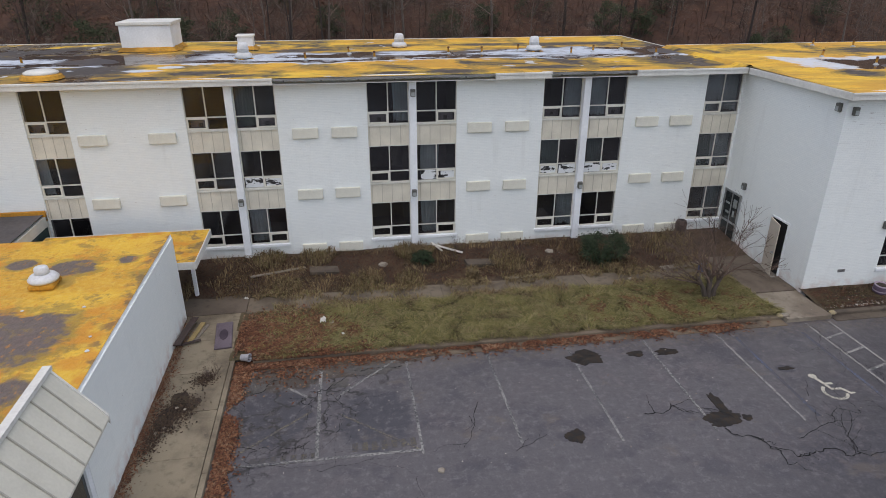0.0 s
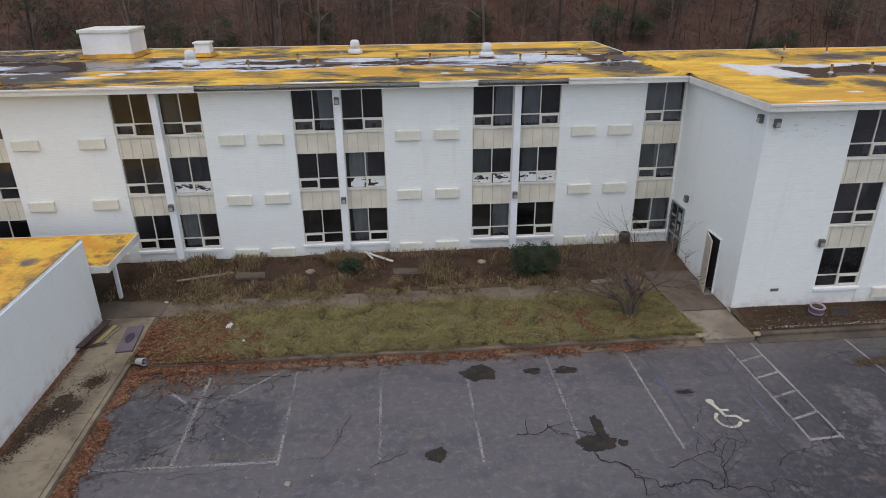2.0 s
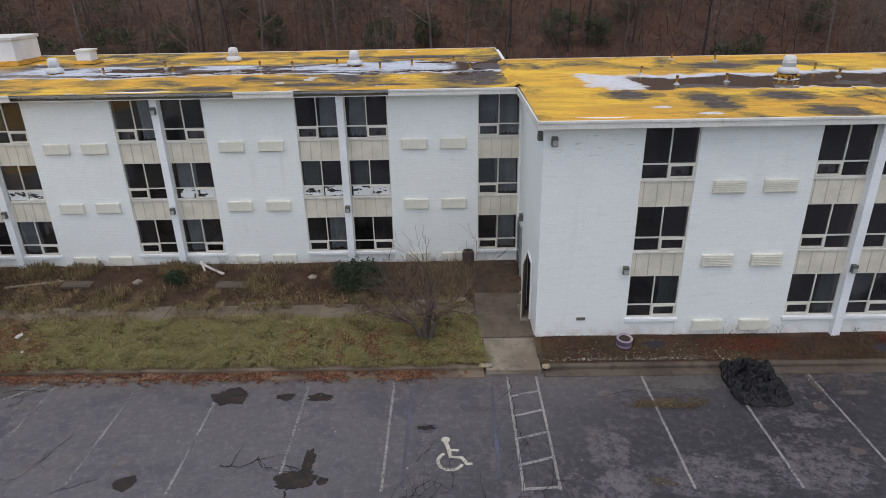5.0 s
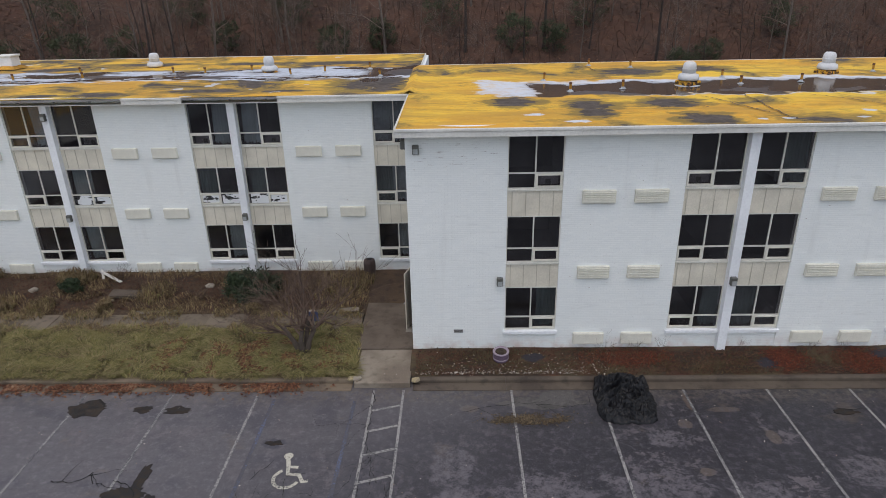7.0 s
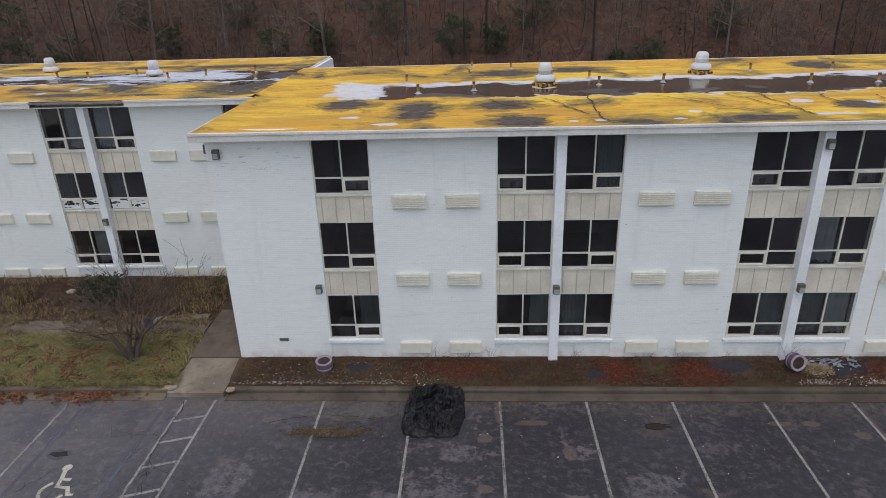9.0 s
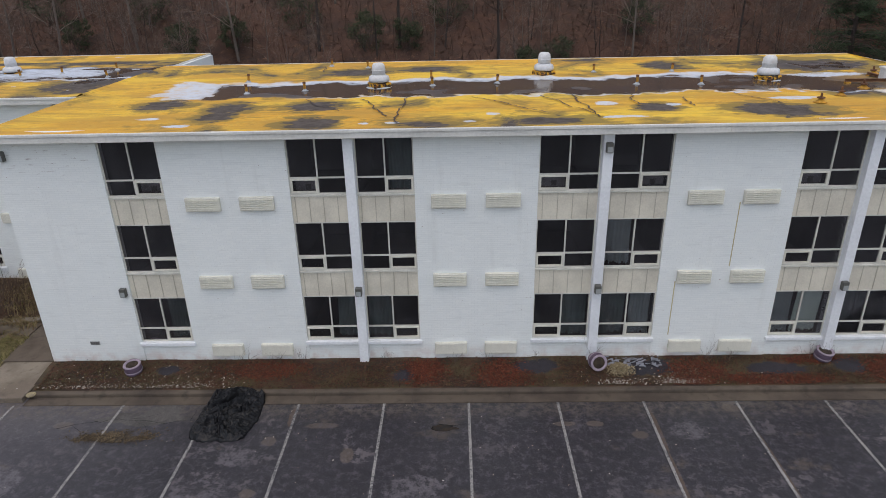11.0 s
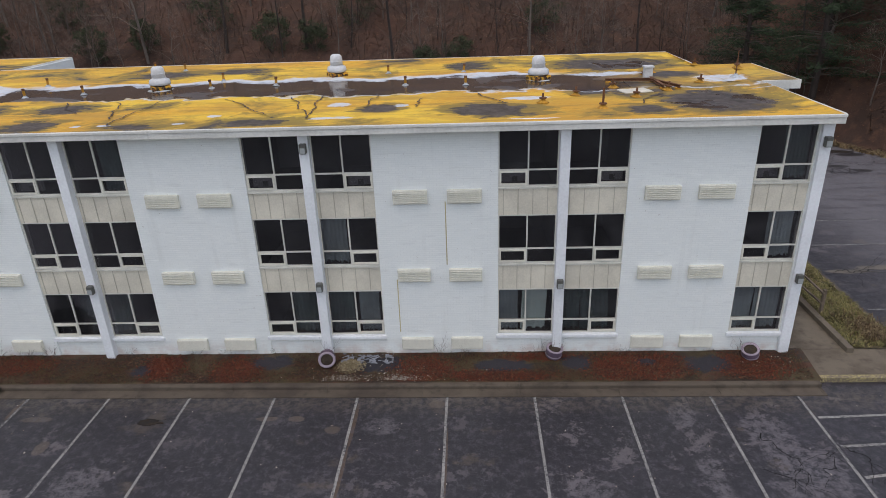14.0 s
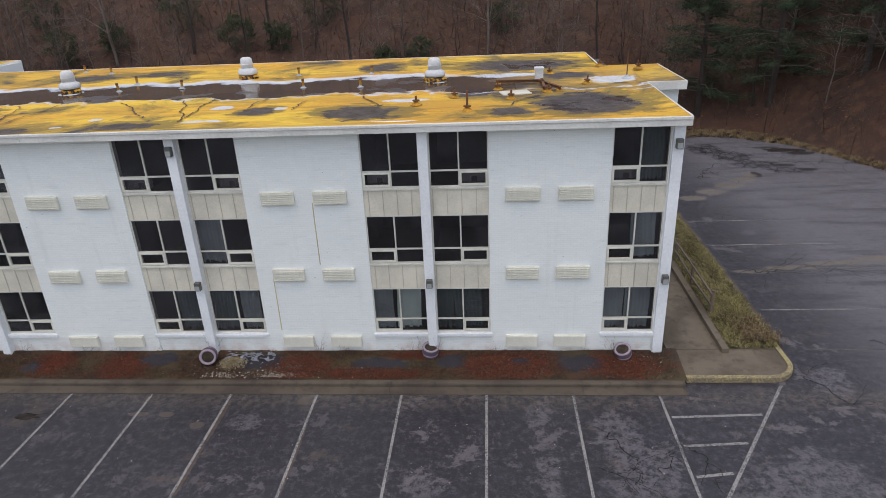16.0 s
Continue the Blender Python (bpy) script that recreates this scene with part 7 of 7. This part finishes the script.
def patch_debris(r):
    x, y = r.gauss(20.5, 0.6), r.gauss(17.42, 0.12)
    if noise.noise((x * 1.6, y * 2.5, 71)) < r.uniform(-0.5, 0.5):
        return None
    return x, y, 0.0


leaf_field("patch_debris", 1500, patch_debris, 0.028, M["dead_bits"], "brown grit and dead stems on the broken asphalt", "debris")


def walk_debris(r):
    cx, cy, sx, sy2 = r.choice(((-6.6, 17.2, 0.34, 0.5), (-6.45, 16.9, 0.24, 0.35), (-6.8, 16.4, 0.25, 0.35), (-6.95, 15.6, 0.14, 0.4), (-6.0, 18.5, 0.2, 0.2)))
    x, y = r.gauss(cx, sx), r.gauss(cy, sy2)
    if x < -7.2 or x > -5.3:
        return None
    return x, y, 0.15


def wall_dirt(r):
    y = r.uniform(12.5, 22.2)
    x = -7.32 + abs(r.gauss(0, 0.16 + 0.12 * max(0.0, noise.noise((0.0, y * 0.8, 5)))))
    return x, y, 0.15


leaf_field("wall_dirt", 2600, wall_dirt, 0.03, M["leaves"], "dead leaves and dirt along the foot of the wall", "debris")
leaf_field("walk_debris", 2400, walk_debris, 0.032, blades("dark_debris", [(0.05, 0.035, 0.025), (0.09, 0.06, 0.04), (0.03, 0.022, 0.018)]), "dark rotting debris on the walkway", "debris")

# torn membrane and gravel beside the tipped planter
M["membrane"] = simple("pale_torn_plastic", (0.19, 0.20, 0.23), 0.4, 0.5, 8, bump=0.4)
vs, fs = [], []
for j in range(13):
    for i in range(31):
        x, y = 35.3 + 1.75 * i / 30, 20.35 + 0.5 * j / 12 + 0.08 * noise.noise((i * 0.3, j * 0.2, 1))
        vs.append((x, y, eastbed(x, y) + 0.05 + 0.07 * noise.noise((i * 0.35, j * 0.5, 2))))
for j in range(12):
    for i in range(30):
        if noise.noise((i * 0.25, j * 0.6, 6)) > 0.0:
            a = j * 31 + i
            fs.append((a, a + 1, a + 32, a + 31))
tagged(mesh_of("plastic_sheet", vs, fs, M["membrane"]), "torn pale plastic sheet lying in the planting strip", "plastic sheet")


# ---- woody plants ----
def grow(bm, p, d, length, r, depth, spread, rng2, droop=0.0, n=5, kids=(2, 4), thin=0.0035):
    """A limb with side limbs, tapering and wandering."""
    pts, rad = [tuple(p)], [r]
    q = Vector(p)
    steps = 4
    for i in range(steps):
        d = (d + Vector((rng2.uniform(-1, 1), rng2.uniform(-1, 1), rng2.uniform(-1, 1) - droop)) * 0.22).normalized()
        q = q + d * length / steps
        pts.append(tuple(q))
        rad.append(max(thin, r * (1 - 0.62 * (i + 1) / steps)))
        if depth > 0 and i >= 1:
            for _ in range(rng2.randint(*kids) if i == steps - 1 else rng2.randint(0, kids[0])):
                side = Vector((rng2.uniform(-1, 1), rng2.uniform(-1, 1), rng2.uniform(-0.4, 0.9)))
                grow(bm, q, (d + side * spread).normalized(), length * rng2.uniform(0.5, 0.8), rad[-1] * 0.75, depth - 1, spread, rng2, droop, 3 if depth < 3 else n, kids, thin)
    tube(bm, pts, rad, n)


rt = random.Random(21)
bt = thing("small_tree", "small leafless multi-stemmed tree in the lawn", "tree", at=(12.75, 21.05, 0.14))
bt.scale = (1.45, 1.35, 1.18)
bm = bmesh.new()
STEMS = (((0, 0), (-0.04, 0.0), (0.02, 0.1)), ((0.07, 0.02), (0.16, 0.05), (0.34, 0.1)), ((-0.07, 0.03), (-0.2, 0.0), (-0.42, 0.02)), ((0.02, 0.08), (0.06, 0.2), (0.1, 0.4)))
for k, (p0, p1, p2) in enumerate(STEMS):
    tube(bm, [(*p0, -0.1), (*p1, 0.38), (*p2, 0.85)], [0.085, 0.062, 0.048], 7)
part("trunk", bm, M["bark"], bt)
bm = bmesh.new()
for k, (p0, p1, p2) in enumerate(STEMS):
    out = Vector((p2[0] * 1.3 - 0.3, p2[1] * 1.3, 0.45))
    for j in range(6):
        side = Vector((rt.uniform(-1, 1), rt.uniform(-1, 1), rt.uniform(-0.2, 0.9)))
        base = Vector((*p1, 0.38)).lerp(Vector((*p2, 0.85)), rt.uniform(0.25, 1.0))
        grow(bm, base, (out + side * 0.75).normalized(), rt.uniform(0.65, 1.05), 0.032, 3, 0.8, rt, 0.12, 5, (1, 4), 0.0035)
tagged(part("crown", bm, M["twig"], bt), kind="stuff")
bm = bmesh.new()
grow(bm, (0.05, 0.1, 0.8), Vector((0.15, 0.5, 1)), 1.5, 0.035, 2, 0.6, rt, 0.0)
grow(bm, (0.3, 0.1, 0.8), Vector((0.9, 0.5, 0.7)), 1.5, 0.032, 2, 0.6, rt, 0.1)
part("leader", bm, M["twig"], bt)


def shrub(x, y, rx, rz, leaves, rs, label, z=None, kind_m="evergreen", leaf=0.06):
    s = thing("shrub", label, "shrub", at=(x, y, court(x, y) if z is None else z))
    bm = bmesh.new()
    for k in range(9):
        a = rs.uniform(0, 6.28)
        grow(bm, (0, 0, -0.05), Vector((math.cos(a) * 0.7, math.sin(a) * 0.7, 1)).normalized(), rz * 0.6, 0.03, 1, 0.8, rs, 0.0, 4)
    tagged(part("stem_mass", bm, M["bark"], s), kind="stuff")
    vs, fs = [], []
    tips = [(Vector((rs.gauss(0, 1), rs.gauss(0, 1), rs.gauss(0.25, 0.8))).normalized(), rs.uniform(0.65, 1.08)) for _ in range(46)]
    for i in range(leaves):
        d, q = rs.choice(tips)
        c = Vector((d.x * rx * q, d.y * rx * q * 0.85, rz * (0.5 + 0.5 * d.z * q)))
        c += Vector((rs.gauss(0, 0.13), rs.gauss(0, 0.13), rs.gauss(0, 0.11))) * rx * 0.9
        if c.z < 0.02:
            continue
        u = Vector((rs.uniform(-1, 1), rs.uniform(-1, 1), rs.uniform(-0.6, 1))).normalized()
        v = u.orthogonal().normalized()
        l = leaf * rs.uniform(0.7, 1.5)
        b = len(vs)
        vs += [tuple(c - u * l), tuple(c + v * l * 0.4), tuple(c + u * l), tuple(c - v * l * 0.4)]
        fs.append((b, b + 1, b + 2, b + 3))
    mesh_of("crown", vs, fs, M[kind_m], s)
    return s


shrub(9.85, 25.0, 1.0, 1.25, 5200, rt, "dense dark evergreen shrub in the bed", leaf=0.045)
shrub(1.95, 25.6, 0.45, 0.55, 1900, rt, "low dark evergreen shrub in the weeds", leaf=0.04)


def dry_bush(x, y, h, rad, rs, label, z):
    s = thing("dry_shrub", label, "shrub", "dry shrubs", at=(x, y, z))
    bm = bmesh.new()
    for k in range(16 if rad > 0.5 else 8):
        a = rs.uniform(0, 6.28)
        grow(bm, (rs.uniform(-0.1, 0.1), rs.uniform(-0.1, 0.1), -0.03), Vector((math.cos(a) * rad, math.sin(a) * rad, 1)).normalized(), h * rs.uniform(0.5, 0.8), 0.006 if rad < 0.5 else 0.01, 2 if rad > 0.5 else 1, 0.6, rs, 0.0, 3, (1, 3), 0.0016)
    tagged(part("crown", bm, M["twig"], s), kind="stuff")
    return s


for x, y, h, rad in ((5.3, 25.6, 0.7, 0.8), (10.9, 25.0, 1.1, 1.1), (11.6, 25.4, 0.9, 1.0), (7.6, 25.0, 0.5, 0.8), (-0.9, 25.0, 0.6, 0.8), (3.6, 26.6, 0.5, 0.7), (12.2, 26.0, 0.6, 0.9), (13.6, 26.4, 0.9, 0.5), (-5.75, 18.6, 0.4, 0.8), (-6.6, 16.1, 0.3, 0.7), (-7.0, 22.2, 0.6, 0.5), (-7.0, 12.9, 0.6, 0.5)):
    dry_bush(x, y, h, rad, rt, "leafless brown twiggy shrub in dead weeds", court(x, y) if y > 19 and x > -5 else 0.15)
for x, h in ((23.3, 0.7), (24.4, 0.45), (25.3, 0.55), (27.9, 0.5), (34.9, 0.9), (38.6, 0.75), (39.4, 0.4), (41.9, 0.7), (42.6, 0.85), (48.3, 0.6), (30.3, 0.4), (31.4, 0.4), (44.6, 0.35), (33.0, 0.4)):
    dry_bush(x, 20.72, h, 0.4, rt, "thin dead weed stalks against the wall", eastbed(x, 20.72))

# ---- the wooded slope ----
M["pine"] = blades("pine_needles", [(0.017, 0.030, 0.013), (0.028, 0.045, 0.019), (0.011, 0.019, 0.009)], 0.7)
M["forest_twig"] = blades("forest_twigs", [(0.070, 0.045, 0.033), (0.11, 0.077, 0.057), (0.045, 0.029, 0.022)])
M["trunk_a"] = simple("forest_bark", (0.042, 0.031, 0.026), 0.95, 0.4, 3, bump=0.4)
M["trunk_b"] = simple("pale_forest_bark", (0.13, 0.105, 0.088), 0.95, 0.35, 3, bump=0.4)
M["pale_twig"] = blades("pale_twigs", [(0.13, 0.10, 0.08), (0.18, 0.145, 0.12), (0.085, 0.062, 0.05)])
rf = random.Random(33)


def forest_tree(h, r, lean, rs, mt, limbs):
    t = thing("forest_tree", "tall leafless forest tree on the slope", "tree", "trees on the slope")
    bm = bmesh.new()
    pts, rad = [], []
    x = y = 0.0
    for i in range(8):
        pts.append((x, y, -0.4 + h * i / 7))
        rad.append(r * (1 - 0.8 * i / 7))
        x += lean * h / 7 + rs.uniform(-0.12, 0.12)
        y += rs.uniform(-0.12, 0.12)
    tube(bm, pts, rad, 7)
    part("trunk", bm, mt, t)
    bm = bmesh.new()
    for k in range(limbs):
        f = rs.uniform(0.25, 0.95)
        i = min(6, int(f * 7))
        a = rs.uniform(0, 6.28)
        grow(bm, pts[i], Vector((math.cos(a), math.sin(a), rs.uniform(0.3, 1.1))).normalized(), h * rs.uniform(0.12, 0.24), rad[i] * 0.4, 2, 0.7, rs, 0.0, 3)
    tagged(part("crown", bm, M["forest_twig"] if mt is M["trunk_a"] else M["pale_twig"], t), kind="stuff")
    return t


masters = [forest_tree(rf.uniform(10, 16), rf.uniform(0.07, 0.15), rf.uniform(-0.04, 0.04), rf, M["trunk_a"] if i % 3 else M["trunk_b"], 10) for i in range(7)]
saplings = [forest_tree(rf.uniform(4.5, 7), rf.uniform(0.035, 0.06), rf.uniform(-0.12, 0.12), rf, M["trunk_b"] if i % 3 else M["trunk_a"], 14) for i in range(6)]
used = set()


def plant(src, x, y, s=1.0):
    m = pose(x, y, hill(x, y) - 0.1, rf.uniform(-4, 4), rf.uniform(-4, 4), rf.uniform(0, 360))
    if src not in used:
        used.add(src)
        src.matrix_basis = m
        return src
    return copy_thing(src, m)


for i in range(46):
    x = rf.uniform(-42, 100)
    y = hill_foot(x) + 3 + 26 * rf.random() ** 0.9
    plant(rf.choice(masters), x, y)
for i in range(150):
    x = rf.uniform(-35, 92)
    y = hill_foot(x) + rf.uniform(4, 20)
    plant(rf.choice(saplings), x, y)

# brush: countless thin stems and fallen sticks
vs, fs = [], []
for i in range(7500):
    x = rf.uniform(-45, 100)
    y = hill_foot(x) + 1 + 26 * rf.random()
    z = hill(x, y)
    if noise.noise((x * 0.12, y * 0.12, 77)) < -0.25 and rf.random() < 0.6:
        continue
    h = rf.uniform(0.5, 3.4)
    a, l = rf.uniform(0, 6.28), rf.uniform(0.0, 0.9) * h
    if rf.random() < 0.25:
        h, l = 0.25, rf.uniform(0.8, 2.4)
    w = rf.uniform(0.006, 0.016)
    px, py = math.cos(a + 1.57) * w, math.sin(a + 1.57) * w
    mx, my = x + math.cos(a) * l * 0.4, y + math.sin(a) * l * 0.4
    ex, ey = x + math.cos(a) * l, y + math.sin(a) * l
    b = len(vs)
    vs += [(x - px - w, y - py, z - 0.05), (x + px + w, y + py, z - 0.05), (mx + px * 0.7 + w * 0.7, my + py * 0.7, z + h * 0.6), (mx - px * 0.7 - w * 0.7, my - py * 0.7, z + h * 0.6), (ex, ey, z + h)]
    fs += [(b, b + 1, b + 2, b + 3), (b + 3, b + 2, b + 4)]
    for _ in range(3):
        t = rf.uniform(0.4, 0.95)
        sx, sy3, sz = x + (ex - x) * t, y + (ey - y) * t, z + h * t
        a2, l2 = rf.uniform(0, 6.28), h * rf.uniform(0.2, 0.5)
        b = len(vs)
        vs += [(sx - w * 0.6, sy3, sz), (sx + w * 0.6, sy3, sz), (sx + math.cos(a2) * l2, sy3 + math.sin(a2) * l2, sz + l2 * rf.uniform(0.2, 0.9))]
        fs.append((b, b + 1, b + 2))
tagged(mesh_of("underbrush", vs, fs, M["forest_twig"]), "tangle of bare brush and fallen sticks on the slope", "underbrush", kind="stuff")


def slope_leaf(r):
    x = r.uniform(-42, 95)
    y = hill_foot(x) + 0.5 + 26 * r.random()
    return x, y, hill(x, y)


leaf_field("slope_leaves", 60000, slope_leaf, 0.10, blades("slope_leaf", [(0.115, 0.050, 0.028), (0.056, 0.027, 0.017), (0.16, 0.078, 0.044), (0.082, 0.037, 0.022), (0.20, 0.115, 0.073)]), "brown leaf litter covering the slope", "leaves", 0.3)
for x, y, r, h in ((36.2, 55.6, 1.1, 2.3), (38.8, 56.4, 1.2, 2.4), (23.0, 58.5, 1.5, 3.4), (26.5, 59.0, 1.2, 2.8), (-14.0, 57.0, 1.8, 3.8), (-10.0, 58.0, 1.5, 3.2), (-1.5, 59.5, 1.2, 2.6), (12.0, 59.0, 1.2, 3.0), (-20, 56, 1.8, 4.0), (-25, 60, 2.4, 5.0), (-17, 61, 2.2, 4.6), (-6, 63, 2.0, 4.5), (3.5, 63, 1.8, 4.2), (8, 57.5, 1.4, 3.2), (-31, 56, 2.4, 5.0), (17, 62, 1.8, 4.0), (30, 62, 1.6, 4.0), (46, 60, 1.5, 3.6)):
    shrub(x, y, r, h, 2400, rf, "dark evergreen sapling on the slope", hill(x, y) - 0.1, "sapling", 0.075)


def pine(x, y, h, rs, z):
    p = thing("pine_tree", "tall dark pine with drooping tiered branches", "tree", "pines", at=(x, y, z - 0.2))
    bm = bmesh.new()
    tube(bm, [(0, 0, -0.3), (0.1, 0, h * 0.35), (0, 0.1, h * 0.7), (0.05, 0, h)], [0.28, 0.22, 0.14, 0.04], 8)
    part("trunk", bm, M["trunk_a"], p)
    bm = bmesh.new()
    vs, fs = [], []
    for k in range(80):
        zz = rs.uniform(1.8, h * 0.97)
        reach = (1 - zz / h) ** 0.7 * 4.4 * rs.uniform(0.6, 1.1) + 0.5
        a = rs.uniform(0, 6.28)
        d = Vector((math.cos(a), math.sin(a), 0))
        end = Vector((0, 0, zz)) + d * reach + Vector((0, 0, rs.uniform(-0.5, 0.35)))
        mid = Vector((0, 0, zz + 0.2)) + d * reach * 0.5
        tube(bm, [(0, 0, zz), tuple(mid), tuple(end)], [0.045, 0.03, 0.01], 3)
        for i in range(110):
            t = rs.uniform(0.25, 1.05)
            c = Vector((0, 0, zz)) * (1 - t) + end * t + Vector((rs.gauss(0, 0.25), rs.gauss(0, 0.25), rs.gauss(0.05, 0.13)))
            for _ in range(2):
                u = Vector((rs.uniform(-1, 1), rs.uniform(-1, 1), rs.uniform(-0.5, 0.7))).normalized() * rs.uniform(0.12, 0.24)
                v = u.orthogonal().normalized() * 0.034
                b = len(vs)
                vs += [tuple(c - v), tuple(c + v), tuple(c + u)]
                fs.append((b, b + 1, b + 2))
    tagged(part("bough_mass", bm, M["bark"], p), kind="stuff")
    tagged(mesh_of("needles", vs, fs, M["pine"], p), kind="stuff")
    return p


for x, y, h in ((60.8, 54.4, 12), (65.5, 52.6, 13), (70.0, 49.0, 12), (74.0, 46.0, 12), (68.0, 56.5, 13), (72.0, 53.0, 13)):
    pine(x, y, h, rf, hill(x, y))
